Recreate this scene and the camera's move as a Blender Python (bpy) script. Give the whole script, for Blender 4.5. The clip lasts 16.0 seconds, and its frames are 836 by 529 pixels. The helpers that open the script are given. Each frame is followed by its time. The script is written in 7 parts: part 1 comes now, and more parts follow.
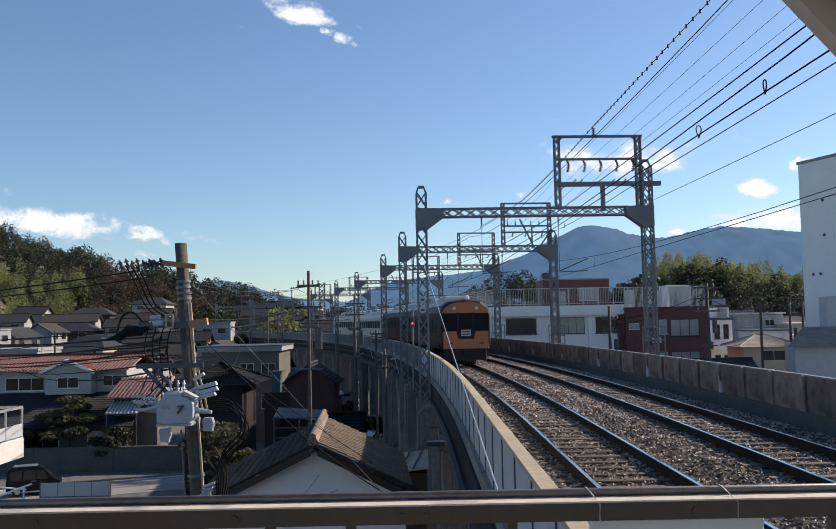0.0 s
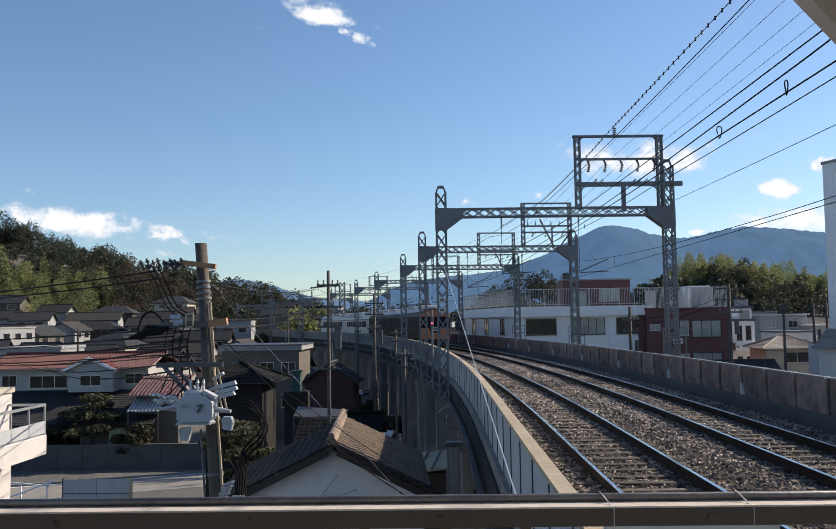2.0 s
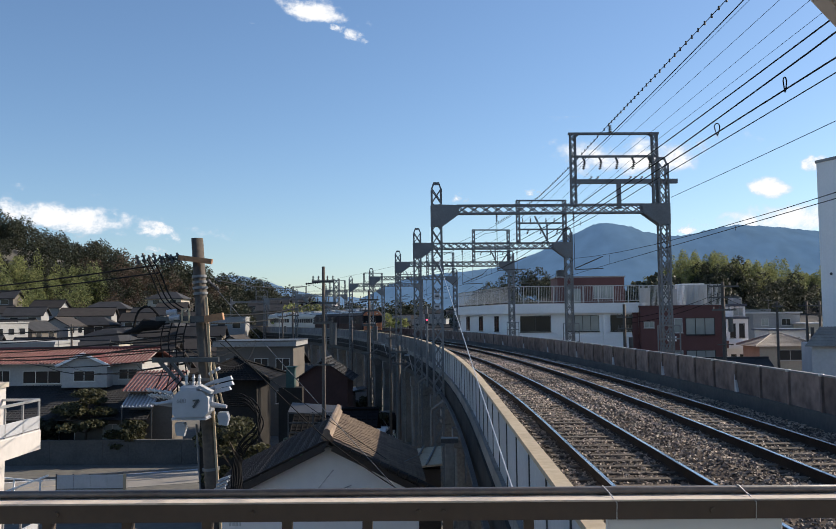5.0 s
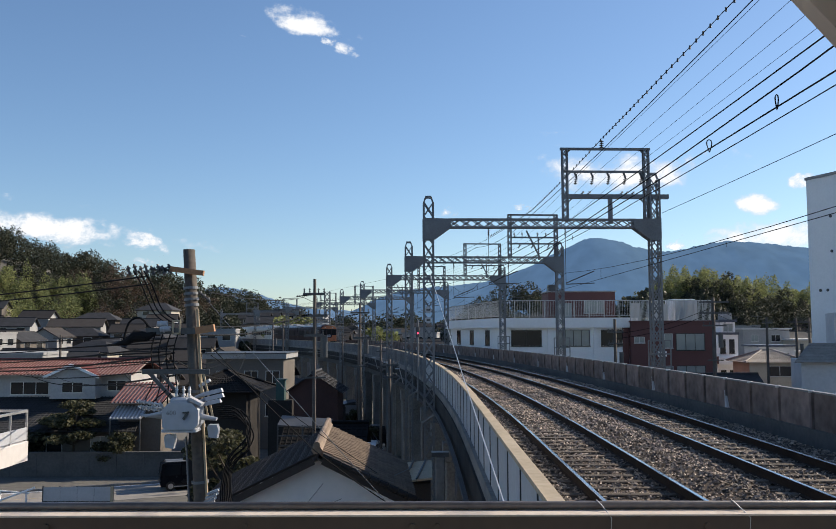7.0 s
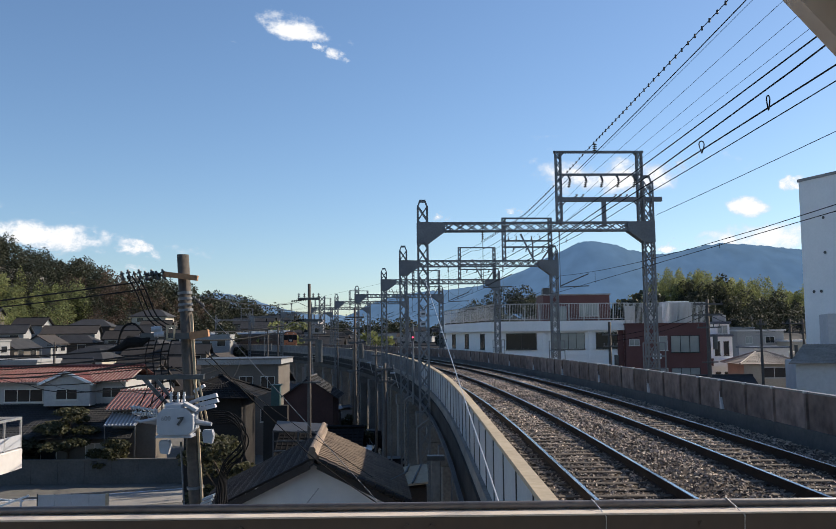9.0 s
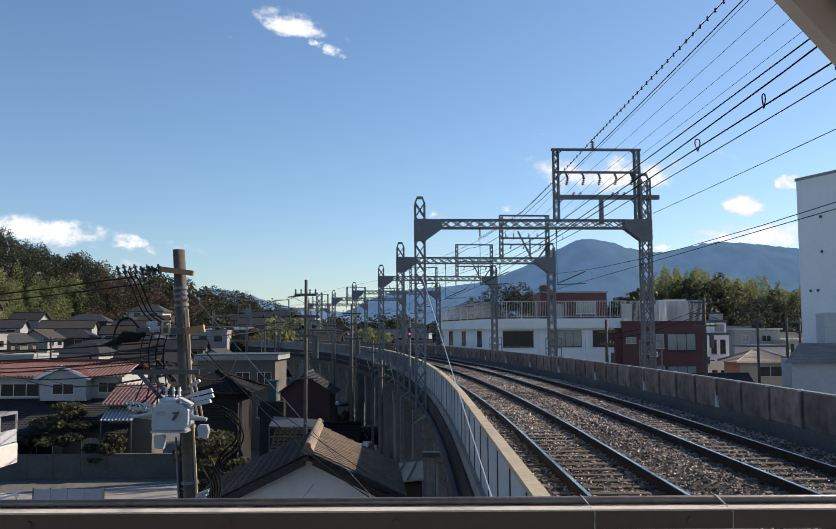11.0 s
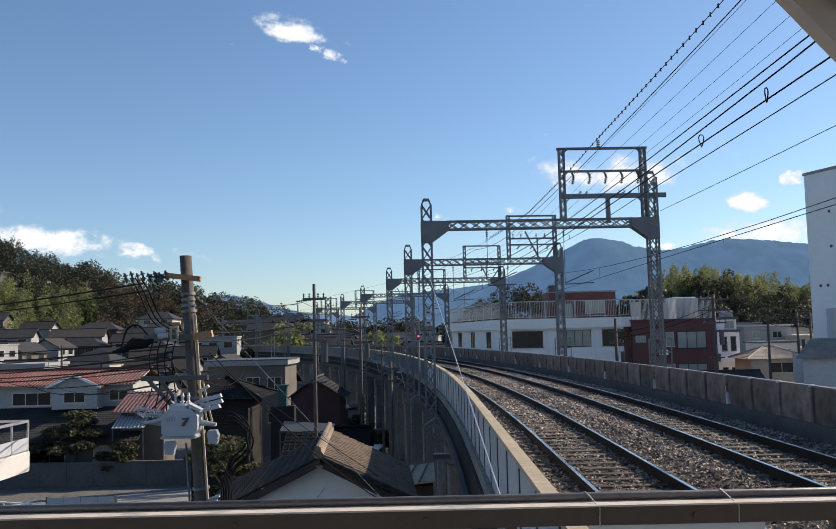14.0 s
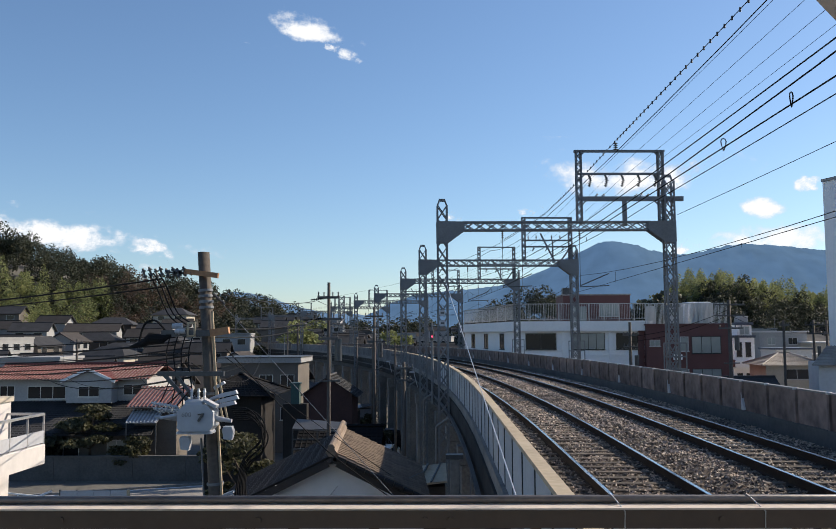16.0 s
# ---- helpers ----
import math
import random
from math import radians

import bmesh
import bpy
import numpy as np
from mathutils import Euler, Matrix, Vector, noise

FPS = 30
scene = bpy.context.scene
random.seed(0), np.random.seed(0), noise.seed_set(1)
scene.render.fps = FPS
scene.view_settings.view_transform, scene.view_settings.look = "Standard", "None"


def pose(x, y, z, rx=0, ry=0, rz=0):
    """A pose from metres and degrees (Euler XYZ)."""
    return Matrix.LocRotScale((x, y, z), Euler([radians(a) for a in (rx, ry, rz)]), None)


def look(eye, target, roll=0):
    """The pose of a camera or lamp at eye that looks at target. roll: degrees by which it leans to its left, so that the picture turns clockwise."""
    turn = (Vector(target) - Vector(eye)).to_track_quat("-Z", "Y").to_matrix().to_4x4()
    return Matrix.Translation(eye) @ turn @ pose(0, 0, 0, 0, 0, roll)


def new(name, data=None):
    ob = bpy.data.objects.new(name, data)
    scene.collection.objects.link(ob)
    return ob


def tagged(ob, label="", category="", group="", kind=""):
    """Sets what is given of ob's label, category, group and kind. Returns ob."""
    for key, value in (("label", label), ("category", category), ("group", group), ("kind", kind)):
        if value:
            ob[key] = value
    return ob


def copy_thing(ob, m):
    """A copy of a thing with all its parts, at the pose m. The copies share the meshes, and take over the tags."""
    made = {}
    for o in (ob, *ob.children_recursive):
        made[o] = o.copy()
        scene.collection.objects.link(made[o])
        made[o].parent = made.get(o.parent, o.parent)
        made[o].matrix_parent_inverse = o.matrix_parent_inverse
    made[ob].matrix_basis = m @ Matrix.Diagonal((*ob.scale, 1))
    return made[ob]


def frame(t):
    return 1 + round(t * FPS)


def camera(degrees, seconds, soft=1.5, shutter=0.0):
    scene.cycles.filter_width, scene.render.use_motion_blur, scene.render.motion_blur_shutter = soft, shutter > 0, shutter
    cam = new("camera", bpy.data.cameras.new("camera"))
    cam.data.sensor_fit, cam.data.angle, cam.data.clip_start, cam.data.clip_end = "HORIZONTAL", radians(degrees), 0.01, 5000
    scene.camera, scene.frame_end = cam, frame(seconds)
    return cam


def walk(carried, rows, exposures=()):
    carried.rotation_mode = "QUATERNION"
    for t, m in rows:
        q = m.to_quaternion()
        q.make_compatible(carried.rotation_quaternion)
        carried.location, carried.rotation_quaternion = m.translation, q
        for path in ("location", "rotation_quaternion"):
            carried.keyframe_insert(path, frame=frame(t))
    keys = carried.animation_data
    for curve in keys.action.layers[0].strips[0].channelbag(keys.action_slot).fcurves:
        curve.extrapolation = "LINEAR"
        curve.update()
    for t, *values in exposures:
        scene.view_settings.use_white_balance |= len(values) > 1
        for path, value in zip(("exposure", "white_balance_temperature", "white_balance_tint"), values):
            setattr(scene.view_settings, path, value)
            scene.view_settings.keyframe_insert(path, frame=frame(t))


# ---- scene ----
cam = camera(52.1, 16.0, soft=0.8)
EYE = (0.0, 0.0, 10.8)
# seconds, x, z shift of the hand (cm), pitch, roll, yaw
PATH = [
    (0, 0.0000, 0.0000, 3.80, 1.10, -0.00),
    (0.5, 0.0114, 0.0065, 3.96, 0.81, 0.62),
    (1, 0.0231, 0.0130, 3.57, 0.82, 0.88),
    (1.5, 0.0345, 0.0196, 3.56, 1.05, 1.13),
    (2, 0.0249, 0.0151, 3.80, 0.85, 1.33),
    (2.5, 0.0154, 0.0110, 3.91, 1.00, 1.44),
    (3, 0.0056, 0.0068, 3.74, 1.20, 1.19),
    (3.5, -0.0040, 0.0023, 3.53, 1.03, 1.04),
    (4, -0.0084, 0.0016, 3.54, 0.79, 1.14),
    (6.5, -0.0310, -0.0014, 4.01, 0.24, 0.45),
    (7, -0.0354, -0.0021, 4.47, 0.20, 0.31),
    (7.5, -0.0340, -0.0063, 4.94, 0.47, 0.12),
    (8, -0.0324, -0.0103, 5.12, 0.68, -0.12),
    (8.5, -0.0308, -0.0144, 5.05, 0.73, -0.16),
    (9, -0.0294, -0.0184, 4.76, 0.64, -0.02),
    (9.5, -0.0224, -0.0198, 4.54, 0.43, 0.05),
    (12, 0.0133, -0.0275, 4.56, 0.31, -0.27),
    (12.5, 0.0203, -0.0289, 4.66, 0.22, 0.01),
    (13, 0.0242, -0.0324, 4.76, 0.61, 0.26),
    (13.5, 0.0284, -0.0361, 4.83, 1.47, 0.50),
    (14, 0.0324, -0.0396, 4.72, 1.34, 0.43),
    (14.5, 0.0366, -0.0433, 4.62, 0.73, 0.59),
    (15, 0.0156, -0.0438, 4.67, 0.47, 1.08),
    (15.5, -0.0054, -0.0445, 4.75, 0.44, 1.31),
    (16, -0.0263, -0.0450, 4.75, 0.35, 1.27),
]
walk(cam, [(t, pose(dx, 0.0, 10.8 + dz, 90 + p, r, y)) for t, dx, dz, p, r, y in PATH])
scene.view_settings.exposure = 0.42

# ---- light ----
SUN_AZ, SUN_EL = radians(62), radians(31)      # clockwise from +y, height
world = bpy.data.worlds.new("world")
scene.world = world
world.use_nodes = True
wn = world.node_tree.nodes
sky = wn.new("ShaderNodeTexSky")
sky.sky_type = "NISHITA"
sky.sun_disc = False
sky.sun_elevation, sky.sun_rotation = SUN_EL, SUN_AZ
sky.altitude, sky.air_density, sky.dust_density, sky.ozone_density = 60, 1.0, 0.36, 4.5
wn["Background"].inputs["Strength"].default_value = 0.103
world.node_tree.links.new(sky.outputs[0], wn["Background"].inputs["Color"])
sun = new("sun", bpy.data.lights.new("sun", "SUN"))
sun.data.energy, sun.data.angle, sun.data.color = 5.0, radians(0.55), (1.0, 0.87, 0.70)
SUN_WAY = Vector((math.sin(SUN_AZ) * math.cos(SUN_EL), math.cos(SUN_AZ) * math.cos(SUN_EL), math.sin(SUN_EL)))
sun.matrix_world = look(tuple(SUN_WAY * 50), (0, 0, 0))


# ---- materials ----
def mat(name, color, rough=0.7, metal=0.0, color2=None, grain=6.0, stain=0.5, bump=0.15, amount=0.5, random_piece=0.0, spec=0.5):
    """A surface with fine grain, large stains and fine relief; grain and stain are repeats a metre."""
    m = bpy.data.materials.new(name)
    m.use_nodes = True
    n, l = m.node_tree.nodes, m.node_tree.links
    bsdf = n["Principled BSDF"]
    c2 = color2 or tuple(c * 0.62 for c in color)
    geo = n.new("ShaderNodeTexCoord")
    fine, big = n.new("ShaderNodeTexNoise"), n.new("ShaderNodeTexNoise")
    fine.inputs["Scale"].default_value, fine.inputs["Detail"].default_value = grain, 6
    big.inputs["Scale"].default_value, big.inputs["Detail"].default_value = stain, 5
    l.new(geo.outputs["Object"], fine.inputs["Vector"])
    l.new(geo.outputs["Object"], big.inputs["Vector"])
    add = n.new("ShaderNodeMath")
    add.operation = "ADD"
    l.new(fine.outputs[0], add.inputs[0])
    l.new(big.outputs[0], add.inputs[1])
    rng = n.new("ShaderNodeMapRange")
    rng.inputs["From Min"].default_value, rng.inputs["From Max"].default_value = 0.75, 1.3
    rng.inputs["To Max"].default_value = amount
    l.new(add.outputs[0], rng.inputs["Value"])
    mix = n.new("ShaderNodeMix")
    mix.data_type = "RGBA"
    mix.inputs["A"].default_value, mix.inputs["B"].default_value = (*color, 1), (*c2, 1)
    l.new(rng.outputs[0], mix.inputs["Factor"])
    out = mix.outputs["Result"]
    if random_piece:
        info = n.new("ShaderNodeObjectInfo")
        hsv = n.new("ShaderNodeHueSaturation")
        r2 = n.new("ShaderNodeMapRange")
        r2.inputs["To Min"].default_value, r2.inputs["To Max"].default_value = 1 - random_piece, 1 + random_piece
        l.new(info.outputs["Random"], r2.inputs["Value"])
        l.new(r2.outputs[0], hsv.inputs["Value"])
        l.new(out, hsv.inputs["Color"])
        out = hsv.outputs[0]
    l.new(out, bsdf.inputs["Base Color"])
    rr = n.new("ShaderNodeMapRange")
    rr.inputs["To Min"].default_value, rr.inputs["To Max"].default_value = max(0.02, rough - 0.12), min(1, rough + 0.12)
    l.new(big.outputs[0], rr.inputs["Value"])
    l.new(rr.outputs[0], bsdf.inputs["Roughness"])
    bsdf.inputs["Metallic"].default_value = metal
    bsdf.inputs["Specular IOR Level"].default_value = spec
    if bump:
        b = n.new("ShaderNodeBump")
        b.inputs["Strength"].default_value, b.inputs["Distance"].default_value = bump, 0.02
        l.new(fine.outputs[0], b.inputs["Height"])
        l.new(b.outputs[0], bsdf.inputs["Normal"])
    return m


def glow(name, color, strength):
    m = bpy.data.materials.new(name)
    m.use_nodes = True
    b = m.node_tree.nodes["Principled BSDF"]
    b.inputs["Base Color"].default_value = (*color, 1)
    b.inputs["Emission Color"].default_value = (*color, 1)
    b.inputs["Emission Strength"].default_value = strength
    return m


def leaf_mat(name, c1, c2, thin=0.4, low=0.5, high=1.6):
    m = mat(name, c1, 0.65, 0, c2, 0.9, 0.08, 0, 1.0, spec=0.3)
    n, l = m.node_tree.nodes, m.node_tree.links
    g = n.new("ShaderNodeNewGeometry")
    hsv = n.new("ShaderNodeHueSaturation")
    r = n.new("ShaderNodeMapRange")
    r.inputs["To Min"].default_value, r.inputs["To Max"].default_value = low, high
    l.new(g.outputs["Random Per Island"], r.inputs["Value"])
    l.new(r.outputs[0], hsv.inputs["Value"])
    old = n["Principled BSDF"].inputs["Base Color"].links[0].from_socket
    l.new(old, hsv.inputs["Color"])
    l.new(hsv.outputs[0], n["Principled BSDF"].inputs["Base Color"])
    if thin:
        tl, mx = n.new("ShaderNodeBsdfTranslucent"), n.new("ShaderNodeMixShader")
        mx.inputs[0].default_value = thin
        l.new(hsv.outputs[0], tl.inputs["Color"])
        l.new(n["Principled BSDF"].outputs[0], mx.inputs[1])
        l.new(tl.outputs[0], mx.inputs[2])
        l.new(mx.outputs[0], n["Material Output"].inputs["Surface"])
    return m


CONCRETE = mat("concrete", (0.24, 0.23, 0.215), 0.85, 0, (0.11, 0.105, 0.1), 9, 0.7, 0.3, 0.8)
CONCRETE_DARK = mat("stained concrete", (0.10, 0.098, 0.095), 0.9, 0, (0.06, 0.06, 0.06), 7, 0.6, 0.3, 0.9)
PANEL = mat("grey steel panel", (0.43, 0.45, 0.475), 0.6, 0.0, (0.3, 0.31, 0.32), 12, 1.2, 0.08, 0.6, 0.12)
RUSTPANEL = mat("brown weathered panel", (0.29, 0.222, 0.195), 0.9, 0, (0.10, 0.077, 0.068), 2.5, 1.1, 0.12, 1.0, 0.25, 0.2)
CAP = mat("pale worn capping", (0.52, 0.42, 0.28), 0.7, 0, (0.32, 0.24, 0.15), 10, 1.5, 0.15, 0.7)
STEEL = mat("galvanised steel", (0.20, 0.212, 0.225), 0.6, 0.4, (0.11, 0.112, 0.115), 14, 0.8, 0.08, 0.6)
DARKSTEEL = mat("dark steel", (0.10, 0.105, 0.11), 0.5, 0.5, (0.05, 0.045, 0.04), 14, 1.0, 0.08, 0.6)
RAILTOP = mat("polished rail", (0.55, 0.56, 0.58), 0.22, 1.0, (0.4, 0.38, 0.36), 30, 2, 0.03, 0.4)
RAILSIDE = mat("rusty rail side", (0.035, 0.024, 0.018), 0.9, 0.0, (0.018, 0.013, 0.011), 20, 2, 0.15, 0.6, spec=0.15)
BALLAST = mat("ballast", (0.115, 0.088, 0.068), 0.95, 0, (0.035, 0.027, 0.021), 22, 1.1, 1.0, 1.0, spec=0.15)
STONE = leaf_mat("ballast stone", (0.40, 0.32, 0.255), (0.10, 0.08, 0.064), 0.0, 0.15, 2.2)
SLEEPER = mat("weathered sleeper", (0.135, 0.108, 0.082), 0.85, 0, (0.05, 0.04, 0.032), 15, 1.0, 0.2, 0.9, 0.35, 0.25)
BROWNBEAM = mat("brown painted steel", (0.10, 0.071, 0.052), 0.65, 0.0, (0.07, 0.05, 0.038), 18, 1.3, 0.06, 0.7)
# Sunlight on the brown beam's top is put in as a pale colour.
LITBEAMTOP = mat("worn beam top paled for sunlight", (0.66, 0.58, 0.5), 0.6, 0, (0.4, 0.34, 0.29), 25, 2, 0.1, 0.6)
PIPE = mat("dark pipe", (0.16, 0.145, 0.14), 0.4, 0.3, (0.05, 0.045, 0.045), 25, 2, 0.05, 0.6)
WHITE = mat("white painted wall", (0.86, 0.86, 0.86), 0.75, 0, (0.72, 0.73, 0.73), 5, 0.5, 0.05, 0.5)
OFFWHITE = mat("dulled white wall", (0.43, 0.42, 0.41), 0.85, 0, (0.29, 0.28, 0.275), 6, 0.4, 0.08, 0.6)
# Orange of the coach sides, dark because their shade is in the colour.
SHADEORANGE = mat("orange train paint with side shade in it", (0.05, 0.022, 0.018), 0.55, 0, (0.038, 0.018, 0.014), 3, 0.5, 0.02, 0.5, spec=0.2)
POLEDARK = mat("dark weathered pole", (0.10, 0.085, 0.072), 0.85, 0, (0.05, 0.044, 0.04), 14, 1.2, 0.15, 0.8)
CREAM = mat("cream render", (0.48, 0.43, 0.35), 0.85, 0, (0.33, 0.29, 0.24), 6, 0.4, 0.1, 0.6)
GREYWALL = mat("grey render", (0.32, 0.32, 0.32), 0.85, 0, (0.2, 0.2, 0.2), 6, 0.4, 0.1, 0.6)
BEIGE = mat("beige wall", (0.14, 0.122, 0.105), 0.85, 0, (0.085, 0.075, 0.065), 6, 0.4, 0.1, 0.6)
MAROON = mat("maroon tiled wall", (0.125, 0.052, 0.049), 0.7, 0, (0.09, 0.038, 0.036), 12, 0.6, 0.06, 0.6)
DARKWOOD = mat("dark weathered boards", (0.06, 0.047, 0.04), 0.8, 0, (0.03, 0.025, 0.022), 10, 0.8, 0.2, 0.7)
# Brown of far roofs, darkened to hold the gable roof's shade.
BROWN_SHADE_TILE = mat("brown clay tile with roof shade in it", (0.034, 0.028, 0.025), 0.85, 0, (0.019, 0.016, 0.015), 7, 0.6, 0.1, 0.7, 0.25)
REDTILE = mat("red clay tile", (0.15, 0.042, 0.035), 0.7, 0, (0.11, 0.034, 0.028), 7, 0.5, 0.1, 0.7, 0.15)
REDWHITE = mat("pale joint of red tile", (0.46, 0.38, 0.34), 0.7, 0, None, 7, 0.5, 0.1, 0.5)
BLACKTILE = mat("black clay tile", (0.012, 0.012, 0.013), 0.9, 0, (0.007, 0.007, 0.008), 7, 0.6, 0.1, 0.8, 0.2, 0.15)
GREYTILE = mat("weathered pale grey tile", (0.36, 0.32, 0.28), 0.8, 0, (0.16, 0.14, 0.125), 9, 0.8, 0.12, 0.8, 0.3, 0.3)
PALEGREY = mat("pale grey render", (0.56, 0.55, 0.55), 0.85, 0, (0.42, 0.41, 0.41), 4, 0.5, 0.1, 0.6)
DARKTILE = mat("dark grey clay tile", (0.04, 0.04, 0.042), 0.7, 0, (0.02, 0.02, 0.021), 7, 0.6, 0.1, 0.8, 0.25, 0.3)
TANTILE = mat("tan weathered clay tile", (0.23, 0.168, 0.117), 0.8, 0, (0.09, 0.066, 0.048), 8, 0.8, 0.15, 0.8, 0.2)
GLASS = mat("window glass", (0.012, 0.014, 0.017), 0.12, 0, (0.025, 0.028, 0.032), 0.6, 0.3, 0, 0.6, spec=0.4)
TRAINGLASS = mat("dark train window glass", (0.008, 0.008, 0.01), 0.45, 0, (0.014, 0.014, 0.016), 0.6, 0.3, 0, 0.6, spec=0.12)
PALEGLASS = mat("curtained window glass", (0.30, 0.33, 0.32), 0.15, 0, (0.2, 0.22, 0.22), 0.8, 0.4, 0, 0.6, spec=0.8)
FRAME = mat("aluminium frame", (0.5, 0.5, 0.5), 0.4, 0.6, (0.35, 0.35, 0.35), 12, 1, 0, 0.5)
BLACKFRAME = mat("dark window frame", (0.04, 0.04, 0.04), 0.5, 0.2, None, 12, 1, 0, 0.4)
ASPHALT = mat("asphalt", (0.28, 0.262, 0.238), 0.9, 0, (0.19, 0.175, 0.16), 20, 0.5, 0.2, 0.8)
GROUND = mat("town ground", (0.15, 0.142, 0.128), 0.95, 0, (0.08, 0.078, 0.066), 2, 0.05, 0.3, 0.9)
POLE = mat("weathered concrete pole", (0.12, 0.098, 0.08), 0.85, 0, (0.05, 0.042, 0.035), 14, 1.2, 0.15, 0.8)
CANOPY = mat("tan painted canopy steel", (0.62, 0.53, 0.46), 0.6, 0, (0.45, 0.38, 0.33), 6, 1.0, 0.05, 0.6)
# Darkest of the concretes, for the deck.
DECKDARK = mat("very dark concrete", (0.05, 0.048, 0.046), 0.95, 0, (0.025, 0.024, 0.024), 5, 0.8, 0.2, 0.9, spec=0.15)
TRANSF = mat("pale grey transformer paint", (0.47, 0.48, 0.51), 0.5, 0.1, (0.34, 0.35, 0.37), 9, 1.5, 0.04, 0.5)
INSUL = mat("porcelain insulator", (0.6, 0.6, 0.6), 0.25, 0, (0.4, 0.4, 0.4), 10, 2, 0, 0.4)
TEAL = mat("faded teal paint", (0.035, 0.085, 0.08), 0.7, 0, (0.02, 0.05, 0.048), 6, 0.8, 0.05, 0.6)
REDBROWN = mat("dark red-brown boarding", (0.075, 0.036, 0.032), 0.85, 0, (0.045, 0.024, 0.022), 9, 0.7, 0.15, 0.7)
SLATEBLUE = mat("slate blue painted metal", (0.07, 0.085, 0.12), 0.55, 0, (0.05, 0.06, 0.085), 6, 0.6, 0.04, 0.6)
HAZEPANEL = mat("milky translucent screen", (0.55, 0.57, 0.60), 0.5, 0, (0.42, 0.44, 0.47), 3, 0.5, 0.02, 0.6)
FARPANEL = mat("darker grey parapet concrete", (0.21, 0.21, 0.215), 0.85, 0, (0.10, 0.10, 0.105), 5, 0.9, 0.15, 0.9, 0.2, 0.2)
BLACK = mat("black cable", (0.012, 0.012, 0.013), 0.85, 0, (0.018, 0.018, 0.018), 20, 2, 0.05, 0.5, spec=0.15)
RUSTARM = mat("rust-streaked arm", (0.45, 0.24, 0.12), 0.7, 0.2, (0.25, 0.13, 0.07), 16, 3, 0.1, 0.8)
ORANGE = mat("orange train paint", (0.42, 0.145, 0.06), 0.4, 0, (0.33, 0.115, 0.05), 3, 0.5, 0.02, 0.5)
NAVY = mat("deep blue train paint", (0.03, 0.019, 0.024), 0.5, 0, (0.022, 0.014, 0.018), 3, 0.5, 0.02, 0.5, spec=0.2)
TRAINROOF = mat("pale grey train roof", (0.5, 0.5, 0.5), 0.6, 0, (0.33, 0.33, 0.33), 5, 0.8, 0.05, 0.6)
TRAINWHITE = mat("cream train paint", (0.62, 0.6, 0.55), 0.4, 0, (0.5, 0.48, 0.44), 3, 0.5, 0.02, 0.5)
GREEN = mat("bright green truck paint", (0.09, 0.50, 0.06), 0.4, 0, (0.07, 0.38, 0.05), 4, 0.7, 0.02, 0.4)
CHARRED = mat("charred black boards", (0.034, 0.031, 0.029), 0.9, 0, (0.02, 0.018, 0.018), 9, 0.7, 0.15, 0.7, spec=0.15)
BALCONYWHITE = mat("sunlit off-white render", (0.58, 0.55, 0.53), 0.8, 0, (0.44, 0.42, 0.41), 5, 0.6, 0.08, 0.6)
CARBLACK = mat("black car paint", (0.008, 0.009, 0.013), 0.28, 0, (0.012, 0.013, 0.017), 3, 0.6, 0, 0.5, spec=0.25)
TYRE = mat("rubber", (0.02, 0.02, 0.02), 0.85, 0, (0.035, 0.033, 0.03), 12, 2, 0.1, 0.5)
TRUNK = mat("bark", (0.1, 0.075, 0.055), 0.95, 0, (0.05, 0.04, 0.03), 14, 2, 0.5, 0.7)
LEAF_DARK = leaf_mat("dark evergreen leaves", (0.06, 0.064, 0.038), (0.032, 0.038, 0.025), 0.25)
LEAF_BAMBOO = leaf_mat("yellow-green bamboo leaves", (0.27, 0.28, 0.115), (0.10, 0.125, 0.055), 0.5)
LEAF_BROWN = leaf_mat("bare brown winter twigs", (0.12, 0.085, 0.06), (0.075, 0.055, 0.045))
LEAF_PINE = leaf_mat("pine needles", (0.095, 0.092, 0.05), (0.04, 0.045, 0.024))


